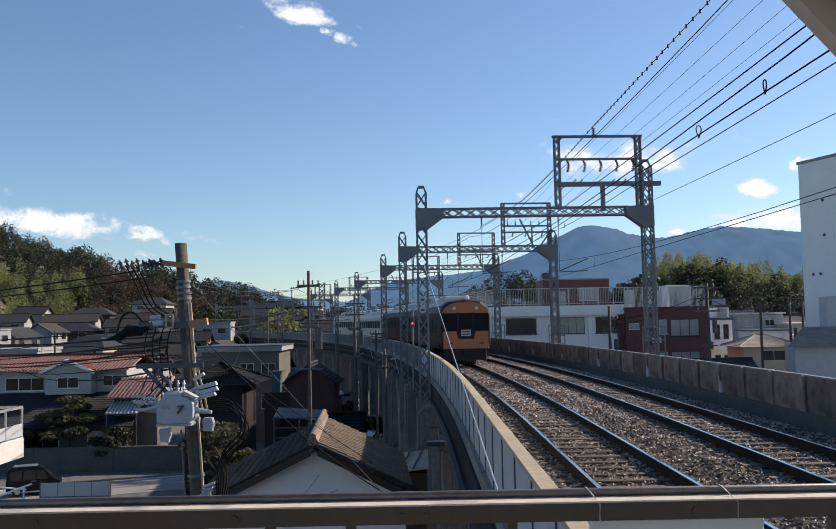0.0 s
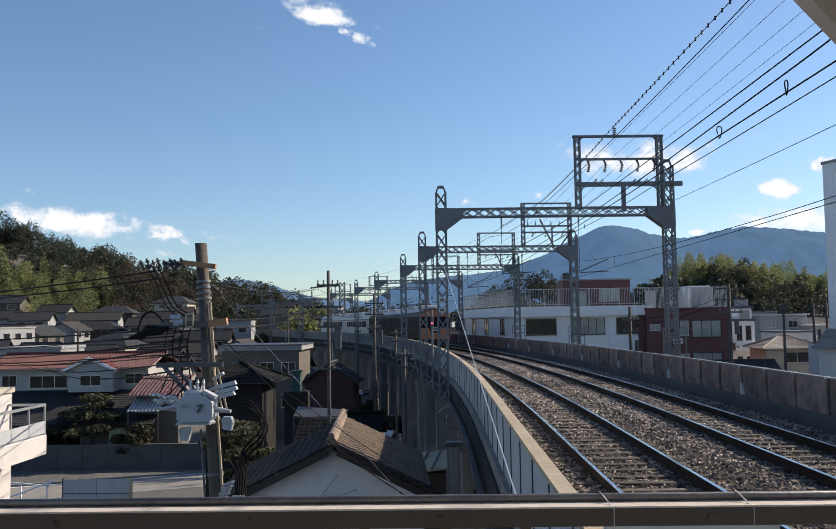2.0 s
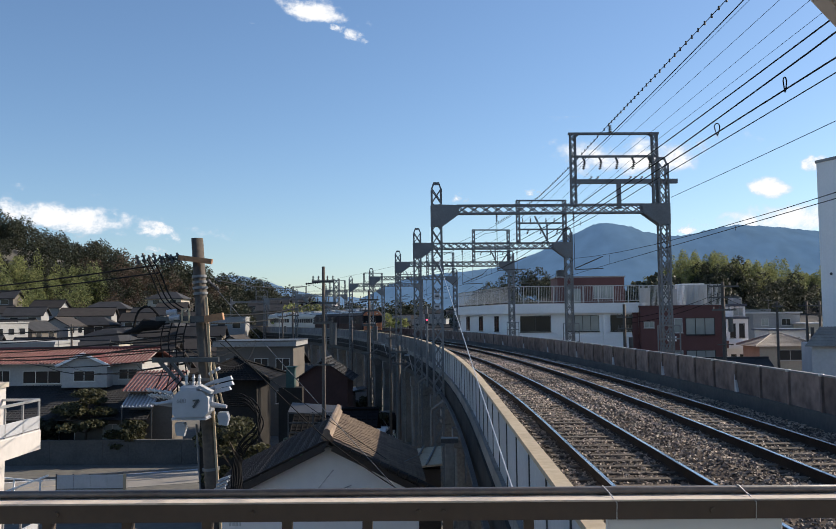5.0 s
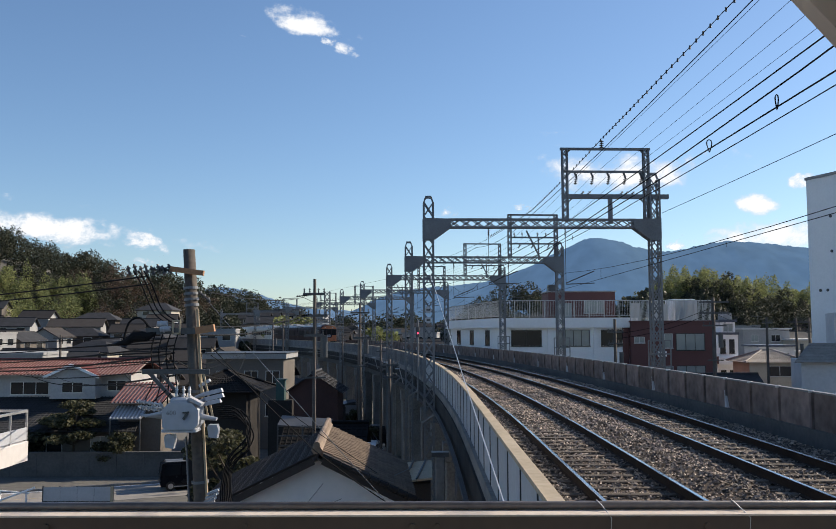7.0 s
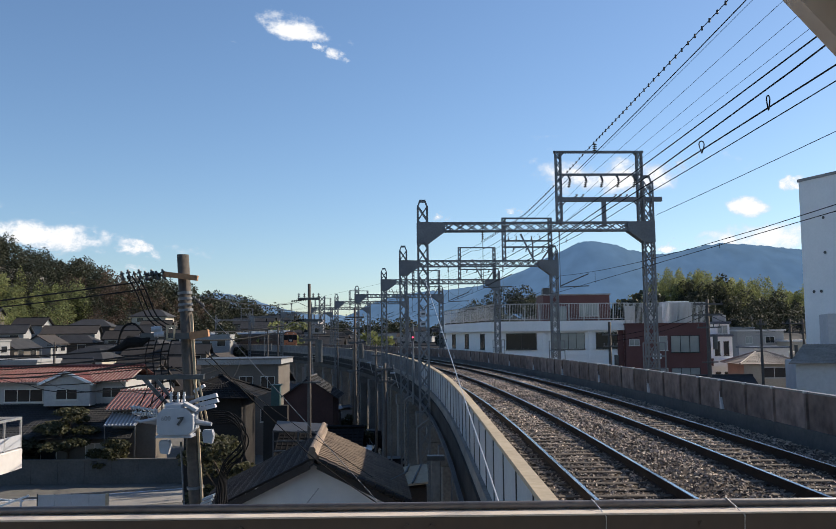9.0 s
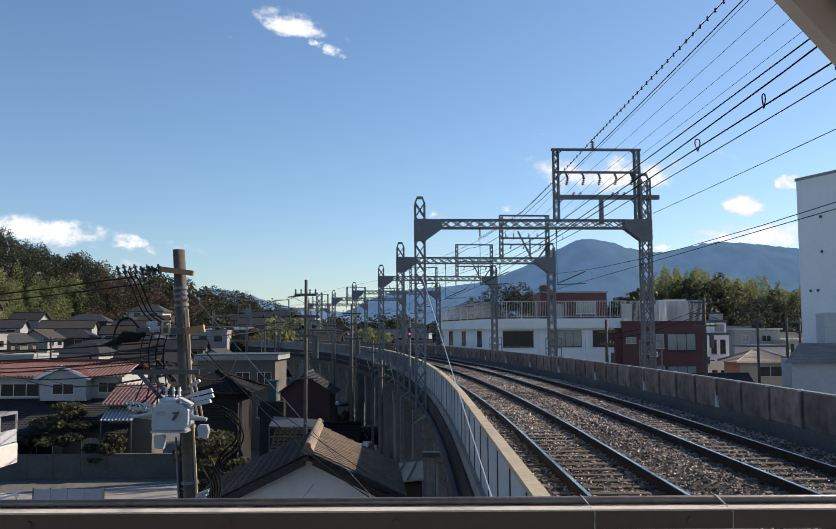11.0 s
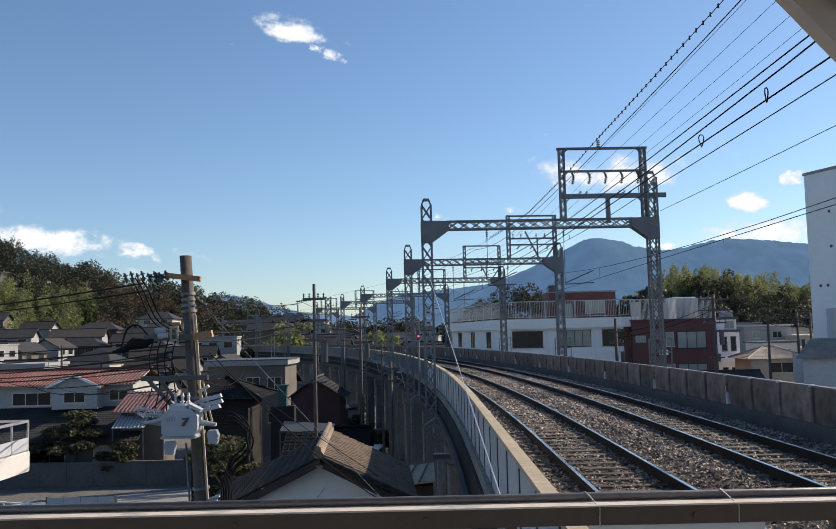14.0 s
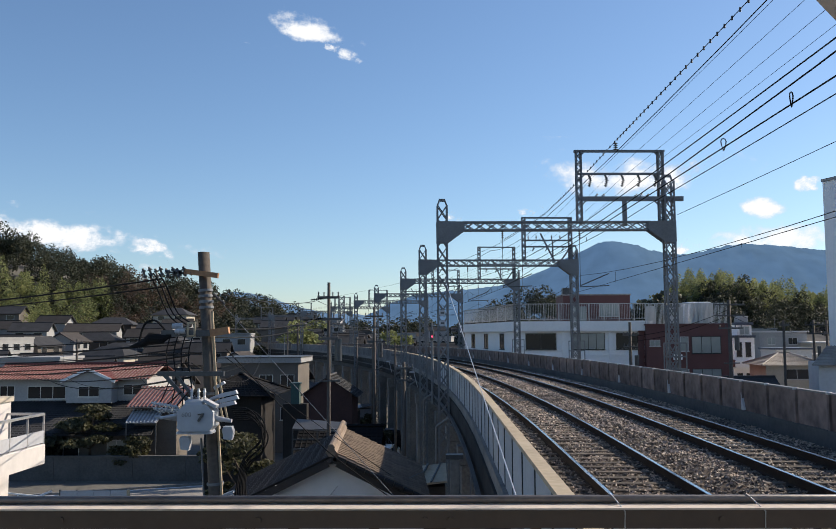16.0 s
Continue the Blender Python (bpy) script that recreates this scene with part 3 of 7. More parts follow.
def parapets():
    lw = thing("parapet", "grey panelled viaduct parapet with a pale worn capping", "parapet", kind="structure")
    part("foot", sweep(Mesh(), 4.05, S_END, [(LEFT_WALL - 0.12, 7.9), (LEFT_WALL + 0.12, 7.9), (LEFT_WALL + 0.12, 8.22), (LEFT_WALL - 0.12, 8.22)]), CONCRETE, lw)
    part("capping", sweep(Mesh(), 4.05, S_END, [(LEFT_WALL - 0.085, Z_WALL - 0.05), (LEFT_WALL + 0.085, Z_WALL - 0.05), (LEFT_WALL + 0.08, Z_WALL), (LEFT_WALL - 0.08, Z_WALL)], 3), CAP, lw)
    panel = Mesh().box(-0.04, 0.012, 8.0, 0.04, 1.488, Z_WALL - 0.05).data("panel", PANEL)
    # Panels from 47 m on are a darker grey.
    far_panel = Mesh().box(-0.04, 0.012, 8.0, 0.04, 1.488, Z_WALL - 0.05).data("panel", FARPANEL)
    post = Mesh().box(-0.055, -0.018, 7.6, -0.02, 0.018, Z_WALL - 0.05).data("post", DARKSTEEL)
    for i in range(80):
        s = 4.1 + i * 1.5
        p = at(s, LEFT_WALL)
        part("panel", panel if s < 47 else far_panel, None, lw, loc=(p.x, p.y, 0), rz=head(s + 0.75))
        part("post", post, None, lw, loc=(p.x, p.y, 0), rz=head(s))
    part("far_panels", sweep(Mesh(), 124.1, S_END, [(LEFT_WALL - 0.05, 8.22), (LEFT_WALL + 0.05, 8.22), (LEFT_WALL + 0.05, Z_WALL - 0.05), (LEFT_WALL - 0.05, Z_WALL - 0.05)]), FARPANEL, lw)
    rw = thing("parapet", "dark brown weathered parapet wall with a bright top rail", "parapet", kind="structure")
    part("foot", sweep(Mesh(), 2.0, S_END, [(RIGHT_WALL - 0.12, 7.9), (RIGHT_WALL + 0.15, 7.9), (RIGHT_WALL + 0.15, 8.4), (RIGHT_WALL - 0.12, 8.4)]), CONCRETE_DARK, rw)
    part("top_rail", sweep(Mesh(), 2.0, S_END, [(RIGHT_WALL - 0.06, Z_WALL - 0.03), (RIGHT_WALL + 0.09, Z_WALL - 0.03), (RIGHT_WALL + 0.09, Z_WALL + 0.01), (RIGHT_WALL - 0.06, Z_WALL + 0.01)], 3), STEEL, rw)
    slab = Mesh().box(-0.03, 0.04, 8.4, 0.05, 1.86, Z_WALL - 0.03).data("panel", RUSTPANEL)
    rib = Mesh().box(-0.09, -0.05, 8.2, 0.06, 0.05, Z_WALL - 0.03).data("post", RUSTPANEL)
    knob = Mesh().cham(-0.12, -0.06, Z_WALL - 0.03, 0.0, 0.06, Z_WALL + 0.035, 0.02).data("bracket", FRAME)
    patch = Mesh().add([(-0.1, -0.2, 8.42), (-0.1, 0.0, 8.42), (-0.1, 0.0, 8.95), (-0.1, -0.07, 8.7), (-0.03, -0.2, 8.42), (-0.03, 0.0, 8.42), (-0.03, 0.0, 8.95), (-0.03, -0.07, 8.7)],
                       [(3, 2, 1, 0), (4, 5, 6, 7), (0, 1, 5, 4), (1, 2, 6, 5), (2, 3, 7, 6), (3, 0, 4, 7)]).data("worn_patch", PALEGREY)
    for i in range(62):
        s = 2.1 + i * 1.9
        p = at(s, RIGHT_WALL)
        part("panel", slab, None, rw, loc=(p.x, p.y, 0), rz=head(s + 0.9))
        part("post", rib, None, rw, loc=(p.x, p.y, 0), rz=head(s))
        part("bracket", knob, None, rw, loc=(p.x, p.y, 0), rz=head(s))
        if i % 4 == 1:
            part("worn_patch", patch, None, rw, loc=(p.x, p.y, 0), rz=head(s))
    part("far_panels", sweep(Mesh(), 119.9, S_END, [(RIGHT_WALL - 0.03, 8.4), (RIGHT_WALL + 0.05, 8.4), (RIGHT_WALL + 0.05, Z_WALL - 0.03), (RIGHT_WALL - 0.03, Z_WALL - 0.03)]), RUSTPANEL, rw)


def tracks():
    bed = thing("track_bed", "brown crushed-stone ballast bed of the two tracks", "ballast", kind="structure")
    prof = [(-2.05, 7.95), (5.9, 7.95), (5.75, 8.03), (5.0, 8.09), (2.2, 8.09), (1.75, 8.18), (1.3, 8.09), (-1.3, 8.09), (-1.7, 8.06), (-2.05, 8.0)]
    part("ballast", sweep(Mesh(), -2.0, S_END, prof, 2.5), BALLAST, bed)
    rnd = random.Random(5)
    m = Mesh()
    for _ in range(80000):
        s = 4.5 + 62 * rnd.random() ** 1.6
        o = rnd.uniform(-2.0, 5.75)
        z = 8.095 if -1.3 < o < 5 else 8.05
        if 1.3 < o < 2.2:
            z = 8.185 - abs(o - 1.75) * 0.2
        p = at(s, o, z + rnd.uniform(-0.012, 0.02))
        r = rnd.uniform(0.02, 0.042) * (1 + s / 60)
        a = rnd.uniform(0, 6.3)
        e = Euler((rnd.uniform(-0.6, 0.6), rnd.uniform(-0.6, 0.6), a)).to_matrix()
        q = [(1, 0, 0), (-0.3, 0.9, 0.1), (-0.5, -0.8, 0), (0.1, 0.15, 0.75)]
        q = [p + e @ Vector(c) * r * rnd.uniform(0.75, 1.25) for c in q]
        m.add(q, [(0, 1, 3), (1, 2, 3), (2, 0, 3)])
    tagged(part("loose_stones", m, STONE, bed), kind="stuff")
    sl = Mesh().cham(-1.15, -0.1, 7.98, 1.15, 0.1, 8.126, 0.015).data("sleeper", SLEEPER)
    for k, o in enumerate((0.0, RIGHT)):
        tr = thing("railway_track", "railway track with worn shiny rails on sleepers", "track", group="tracks on the viaduct", kind="structure")
        for dx in (-0.75, 0.75):
            c = o + dx
            part("rail", sweep(Mesh(), -2.0, S_END, [(c - 0.065, 8.10), (c + 0.065, 8.10), (c + 0.06, 8.12), (c + 0.012, 8.14), (c + 0.012, 8.26), (c + 0.032, 8.27), (c + 0.032, 8.296), (c - 0.032, 8.296), (c - 0.032, 8.27), (c - 0.012, 8.26), (c - 0.012, 8.14), (c - 0.06, 8.12)], 2.5), RAILSIDE, tr)
            part("running_surface", sweep(Mesh(), -2.0, S_END, [(c - 0.031, 8.297), (c + 0.031, 8.297), (c + 0.026, 8.303), (c - 0.026, 8.303)], 2.5), RAILTOP, tr, "polished steel running surface")
        for i in range(135):
            s = 5.0 + i * 0.62
            p = at(s, o)
            part("sleeper", sl, None, tr, loc=(p.x, p.y, rnd.uniform(-0.008, 0.008)), rz=head(s) + rnd.uniform(-0.8, 0.8))


# ---- lattice gantries ----
def lattice(m, a, b, w, d, side, n, chord=0.075, brace=0.045):
    """A four-legged lattice between a and b, w across side and d across the other way."""
    a, b, side = Vector(a), Vector(b), Vector(side).normalized()
    axis = (b - a).normalized()
    oth = axis.cross(side)
    cs = [side * (w / 2 * i) + oth * (d / 2 * j) for i, j in ((-1, -1), (1, -1), (1, 1), (-1, 1))]
    for c in cs:
        m.bar(a + c, b + c, chord)
    for i in range(n):
        p, q = a.lerp(b, i / n), a.lerp(b, (i + 1) / n)
        for k in range(4):
            c, e = cs[k], cs[(k + 1) % 4]
            if k % 2 == 0:
                m.bar(p + c, q + e, brace)
                m.bar(p + e, q + c, brace)
            else:
                m.bar(p + (c if i % 2 else e), q + (e if i % 2 else c), brace)


def lattice_mesh(a, b, side):
    m = Mesh()
    lattice(m, a, b, 0.2, 0.2, side, 7, 0.05, 0.028)
    return m


def insulator(m, p, d, n=3, r=0.07):
    p, d = Vector(p), Vector(d).normalized()
    m.cyl(p, p + d * 0.09 * n, 0.02, sides=6)
    for i in range(n):
        m.cyl(p + d * (0.03 + 0.09 * i), p + d * (0.06 + 0.09 * i), r, r * 0.5, 8)


def gantry(s, oL, oR, z_top, z_beam, frame_up, base=0.3):
    g = thing("catenary_gantry", "grey steel lattice catenary gantry spanning both tracks", "gantry", group="gantries over the track")
    L, Rr = at(s, oL), at(s, oR)
    u = (Rr - L).normalized()
    fwd = Vector((-u.y, u.x, 0))
    up = Vector((0, 0, 1))
    for p, zt in ((L, z_top), (Rr, z_top + (1.1 if frame_up else 0))):
        m = Mesh()
        lattice(m, p + up * base, p + up * (zt - 0.25), 0.42, 0.42, u, max(6, int((zt - base) / 0.62)))
        # rounded head
        for sx in (-1, 1):
            m.bar(p + u * 0.21 * sx + up * (zt - 0.25), p + u * 0.12 * sx + up * zt, 0.07)
        m.bar(p - u * 0.14 + up * zt, p + u * 0.14 + up * zt, 0.12)
        part("tower", m, STEEL, g)
        f = Mesh()
        f.bar(p + up * (base - 0.2), p + up * (base + 0.05), 0.9)
        part("base_plate", f, CONCRETE, g)
    m = Mesh()
    a, b = L + up * z_beam, Rr + up * z_beam
    lattice(m, a + u * 0.9, b - u * 0.9, 0.36, 0.4, up, 16, 0.07, 0.045)
    part("beam", m, STEEL, g)
    for p, sx in ((L, 1), (Rr, -1)):
        m = Mesh()
        for dy in (-0.24, 0.24):
            o = p + fwd * dy
            pts = [o - u * 0.26 * sx + up * (z_beam + 0.23), o + u * 1.0 * sx + up * (z_beam + 0.2), o + u * 1.0 * sx + up * (z_beam - 0.2), o + u * 0.25 * sx + up * (z_beam - 0.75), o - u * 0.26 * sx + up * (z_beam - 0.75)]
            m.loft([[q - fwd * 0.012 for q in pts], [q + fwd * 0.012 for q in pts]])
        part("gusset", m, STEEL, g, "solid grey steel gusset plate")
    m = Mesh()
    for z in (9.2, 9.75, 10.35):
        m.bar(Rr + u * -0.5 + fwd * -0.35 + up * z, Rr + u * 0.5 + fwd * -0.35 + up * z, 0.06)
    for k in (-0.5, 0.22, 0.5):
        m.bar(Rr + u * k + fwd * -0.35 + up * 8.3, Rr + u * k + fwd * -0.35 + up * 10.35, 0.05)
        m.bar(Rr + u * k + fwd * -0.35 + up * 9.75, Rr + u * k * 0.4 + up * 9.75, 0.05)
    part("service_frame", m, STEEL, g, "small grey service frame round the tower")
    if frame_up:
        w = (Rr - L).length
        f0, f1 = L + u * (w * 0.605), Rr - u * 0.32
        zf = frame_up
        for p in (f0, f1):
            m = Mesh()
            lattice(m, p + up * (z_beam + 0.1), p + up * zf, 0.22, 0.22, u, 9, 0.06, 0.03)
            part("frame_post", m, STEEL, g)
        m = Mesh()
        m.bar(f0 - u * 0.2 + up * zf, f1 + u * 0.2 + up * zf, 0.16, 0.1)
        m.bar(f0 - u * 0.1 + up * (zf - 1.05), f1 + u * 0.1 + up * (zf - 1.05), 0.1, 0.1)
        m.bar(f0 - u * 0.1 + up * (zf - 2.2), f1 + u * 1.0 + up * (zf - 2.2), 0.2, 0.2)
        mid = f0.lerp(f1, 0.55)
        m.bar(mid + up * z_beam, mid + up * (zf - 2.2), 0.18)
        for p, sx in ((f0, 1), (f1, -1)):
            m.bar(p + up * (zf - 0.3), p + u * 0.3 * sx + up * zf, 0.06)
            m.bar(p + up * (zf - 1.35), p + u * 0.3 * sx + up * (zf - 1.05), 0.06)
            m.bar(p + up * (zf - 2.6), p + u * 0.4 * sx + up * (zf - 2.2), 0.06)
        part("cross_frame", m, STEEL, g)
        strings = [(0.12 + 0.2 * k, -1.3, -up - u * 0.25, 4, 0.09) for k in range(5)] + [(0.46, 0.05, up, 4, 0.11)] + [(k, -2.1, up + u * 0.8, 2, 0.07) for k in (0.2, 0.28, 0.68, 0.74, 0.82)]
        for k, dz, way, n, r in strings:
            ins = Mesh()
            q = f0.lerp(f1, k) + up * (zf + dz)
            if dz == -1.3:
                ins.bar(q + up * 0.2, q + u * 0.1, 0.07)
                q = q + u * 0.1
            insulator(ins, q, way, n, r)
            part("insulator", ins, DARKSTEEL, g, "dark porcelain insulator string")
    else:
        f0, f1 = at(s, 3.6), at(s, 6.6)
        zf = z_beam + 2.9
        for p in (f0, f1):
            part("frame_post", lattice_mesh(p + up * (z_beam + 0.1), p + up * zf, u), STEEL, g)
        m = Mesh()
        m.bar(f0 - u * 0.12 + up * zf, f1 + u * 0.12 + up * zf, 0.1)
        for dz in (1.45, 1.05):
            m.bar(f0 + up * (z_beam + dz), f1 + up * (z_beam + dz), 0.1)
        mid = f0.lerp(f1, 0.62)
        m.bar(mid + up * z_beam, mid + up * (z_beam + 1.45), 0.09)
        part("cross_frame", m, STEEL, g)
        m = Mesh()
        m.bar(f0.lerp(f1, 0.36) + up * (z_beam + 1.9), f0.lerp(f1, 0.66) + up * (z_beam + 0.1), 0.09)
        m.bar(f1 + up * (z_beam + 1.0), f0.lerp(f1, 0.78) + up * (z_beam + 0.1), 0.09)
        part("frame_brace", m, STEEL, g)
        for k in (0.1, 0.27, 0.6, 0.78):
            ins = Mesh()
            insulator(ins, f0.lerp(f1, k) + up * (z_beam + 1.5), up, 3, 0.075)
            part("insulator", ins, DARKSTEEL, g, "dark porcelain insulator string")
        for k in (0.22, 0.5, 0.85):
            ins = Mesh()
            insulator(ins, f0.lerp(f1, k) + up * (z_beam + 1.0), -up - u * 0.4, 3, 0.075)
            part("insulator", ins, DARKSTEEL, g, "dark porcelain insulator string")
    # hangers and steady arms over each track
    for o in (0.0, RIGHT):
        m = Mesh()
        q = at(s, o)
        m.bar(q + up * (z_beam + 0.1), q + up * 12.9, 0.022)
        insulator(m, q + up * (z_beam - 0.2), -up, 4, 0.07)
        m.bar(q + u * 1.3 + up * 13.5, q + up * 12.95, 0.045)
        m.bar(q + u * 1.3 + up * 12.95, q + up * 12.9, 0.04)
        part("steady_arm", m, DARKSTEEL, g)
    return g


GANTRIES = [38.5, 54.0, 72.0, 97.0, 116.0, 140.0, 166.0, 195.0, 225.0]


def gantries():
    for i, s in enumerate(GANTRIES):
        if i == 0:
            gantry(s, -2.72, 7.6, 16.85, 15.65, 19.1)
        else:
            gantry(s, -2.85, 6.8, 16.4, 15.3, 0)


def wire(name, label, pts, r, material=BLACK, sag=0.0, n=10, category="wire"):
    out = []
    for a, b in zip(pts, pts[1:]):
        a, b = Vector(a), Vector(b)
        for i in range(n):
            k = i / n
            p = a.lerp(b, k)
            p.z -= sag * 4 * k * (1 - k)
            out.append(p)
    out.append(Vector(pts[-1]))
    return single(name, Mesh().tube(out, r, 5), material, label, category, group="overhead wires")


CONTACT = {0.0: 12.86, RIGHT: 12.70}           # height of the contact wire over each track


def overhead():
    ss = [-6.0] + GANTRIES
    for o in (0.0, RIGHT):
        wire("contact_wire", "dark copper contact wire over the track", [at(s, o, CONTACT[o]) for s in ss], 0.008, BLACK)
        wire("messenger_wire", "dark messenger wire sagging above the contact wire", [at(s, o, CONTACT[o] + 0.71) for s in ss], 0.008, BLACK, 0.62)
        m = Mesh()
        for a, b in zip(ss, ss[1:]):
            for k in range(1, 7):
                f = k / 7
                z = CONTACT[o] + 0.71 - 0.62 * 4 * f * (1 - f)
                p = at(a + (b - a) * f, o)
                m.cyl((p.x, p.y, CONTACT[o]), (p.x, p.y, z), 0.006, sides=4)
        single("dropper", m, BLACK, "thin droppers between messenger and contact wire", "wire", kind="stuff")
        single("clamp", clamp_mesh(o), BLACK, "dark looped wire clamps", "wire clamp", kind="stuff")
    # feeders: at the first gantry x, z; radius; their drop to the second
    for x, z, r, drop in ((8.09, 19.45, 0.013, 1.0), (6.98, 17.75, 0.006, 1.0), (7.64, 17.75, 0.006, 1.0), (8.32, 17.75, 0.006, 1.0), (8.95, 17.75, 0.006, 1.0),
                          (7.64, 16.5, 0.017, 0.4), (9.55, 16.57, 0.016, 0.4)):
        o = x - at(38.5).x
        pts = [(x, -6, z), (x, 38.5, z), tuple(at(54, o - 0.15, z - drop)), tuple(at(72, o - 0.3, z - drop - 0.2)), tuple(at(116, o - 0.3, z - drop - 0.2)), tuple(at(195, o - 0.3, z - drop - 0.2))]
        wire("feeder_cable", "dark feeder cable strung along the line", pts, r, BLACK, 0.12)
    wire("feeder_cable", "dark feeder cable strung along the line", [(10.78, -6, 15.85), (10.78, 38.3, 16.08)], 0.011, BLACK, 0.1)
    wire("feeder_cable", "dark feeder cable crossing to the second gantry", [(9.6, -6, 20.9), tuple(at(54, 7.03 - at(54).x, 18.24)), tuple(at(72, 4.6, 17.9)), tuple(at(116, 4.6, 17.9))], 0.016, BLACK, 0.5)
    m = Mesh()
    o = 8.09 - at(38.5).x
    for i in range(100):
        y = 8 + i * 0.62
        p = Vector((8.09, y, 0)) if y < 38.5 else at(y, o - 0.15 * min(1, (y - 38.5) / 15.5))
        z = 19.45 - 0.12 * 4 * ((y + 6) / 44.5) * (1 - (y + 6) / 44.5) if y < 38.5 else 19.45 - min(1.0, (y - 38.5) / 15.5)
        m.cyl((p.x, p.y, z - 0.06), (p.x, p.y, z + 0.055), 0.034, 0.028, 6)
    single("spacer_beads", m, DARKSTEEL, "row of dark spacer beads on the top cable", "wire clamp", kind="stuff")


def clamp_mesh(o):
    m = Mesh()
    for s in (8.1, 10.05):
        p = at(s, o, CONTACT[o] + 0.13)
        ring = [p + Vector(((0.026 + 0.02 * math.sin(a)) * math.cos(a) * (1.0 if s > 9 else 0.5), 0.02, 0.075 * math.sin(a))) for a in [k * 0.52 for k in range(13)]]
        m.tube(ring, 0.007, 5)
    return m


# ---- the platform end ----
def platform_end():
    b = thing("platform_railing", "brown painted platform-end railing topped by a pipe", "railing")
    part("beam", Mesh().box(-6, 3.50, 9.985, 6, 3.60, 10.055), BROWNBEAM, b)
    part("ledge", Mesh().box(-6, 3.496, 10.057, 6, 3.605, 10.064), LITBEAMTOP, b, "worn top of the beam, paled for sunlight")
    part("pipe", Mesh().cyl((-6, 3.60, 10.081), (6, 3.60, 10.081), 0.0165, sides=16), PIPE, b, smooth=True)
    for x in [-5.9 + 0.33 * i for i in range(36)]:
        if not 0.66 < x < 1.4:
            part("baluster", Mesh().box(x - 0.02, 3.55, 9.4, x + 0.02, 3.59, 9.984), BROWNBEAM, b)
    for x in (0.695, 1.25):
        pts = [(x - 0.02, 3.62, 10.066), (x - 0.014, 3.60, 10.101), (x + 0.0, 3.575, 10.085), (x + 0.022, 3.492, 10.052), (x + 0.02, 3.493, 9.99), (x + 0.03, 3.52, 9.978)]
        part("wire_tie", Mesh().tube(pts, 0.0026, 5), FRAME, b, "twisted silver wire tie")
    for x in (-1.55, -0.75, -0.08, 0.02, 1.1):
        part("bolt", Mesh().cyl((x, 3.499, 10.02), (x, 3.488, 10.02), 0.012, sides=8), BROWNBEAM, b)
    s = thing("platform_sign", "white panel board hung below the railing", "sign")
    part("board", Mesh().cham(0.69, 3.56, 9.4, 1.4, 3.6, 9.975, 0.005), WHITE, s)
    p = thing("platform", "concrete platform slab of the station", "platform", kind="structure")
    part("slab", Mesh().box(-6.2, -40, 9.0, 1.75, 4.0, 9.4), CONCRETE, p)
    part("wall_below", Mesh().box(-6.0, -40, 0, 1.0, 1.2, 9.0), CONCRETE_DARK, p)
    c = thing("platform_canopy", "pale painted platform canopy edge with a round fitting", "canopy")
    part("fascia", Mesh().add([(0.6, 2.1, 12.02), (2.3, 2.1, 10.06), (2.3, 2.1, 12.6), (0.6, 2.1, 12.6), (0.6, 2.16, 12.02), (2.3, 2.16, 10.06), (2.3, 2.16, 12.6), (0.6, 2.16, 12.6)],
                              [(0, 1, 2, 3), (7, 6, 5, 4), (0, 4, 5, 1), (1, 5, 6, 2), (2, 6, 7, 3), (3, 7, 4, 0)]), CANOPY, c)
    part("roof", Mesh().box(-5.5, -40, 12.7, 2.4, 2.0, 12.85), CREAM, c)
    for x, y in ((-4.5, -3), (-4.5, -15), (0.8, -3), (0.8, -15)):
        part("column", Mesh().cyl((x, y, 9.4), (x, y, 12.7), 0.1), STEEL, c)
    part("lamp_housing", Mesh().cyl((1.12, 2.08, 11.62), (1.12, 2.02, 11.62), 0.07, 0.05, 20), GREYWALL, c)


# ---- houses ----
def window(parent, x, y, z, w, h, rz=0.0, glass=None, mull=1, frame=None, sill=True):
    """A window in the wall face that looks to -y at y (turned by rz about its place)."""
    glass, frame = glass or GLASS, frame or FRAME
    win = new("window")
    win.empty_display_size = 0.1
    win.parent = parent
    win.matrix_basis = pose(x, y, z, 0, 0, rz)
    f = Mesh()
    t = 0.05
    f.box(-w / 2 - t, -0.05, -h / 2 - t, w / 2 + t, 0.03, -h / 2)
    f.box(-w / 2 - t, -0.05, h / 2, w / 2 + t, 0.03, h / 2 + t)
    f.box(-w / 2 - t, -0.05, -h / 2, -w / 2, 0.03, h / 2)
    f.box(w / 2, -0.05, -h / 2, w / 2 + t, 0.03, h / 2)
    for i in range(mull):
        cx = -w / 2 + w * (i + 1) / (mull + 1)
        f.box(cx - t / 2, -0.045, -h / 2, cx + t / 2, 0.03, h / 2)
    part("window_frame", f, frame, win)
    for i in range(mull + 1):
        a, b = -w / 2 + w * i / (mull + 1) + 0.01, -w / 2 + w * (i + 1) / (mull + 1) - 0.01
        part("pane", Mesh().box(a, -0.012, -h / 2 + 0.01, b, 0.02, h / 2 - 0.01), glass, win)
    if sill:
        part("sill", Mesh().box(-w / 2 - 0.1, -0.12, -h / 2 - 0.1, w / 2 + 0.1, 0.02, -h / 2 - t), frame, win)
    return win


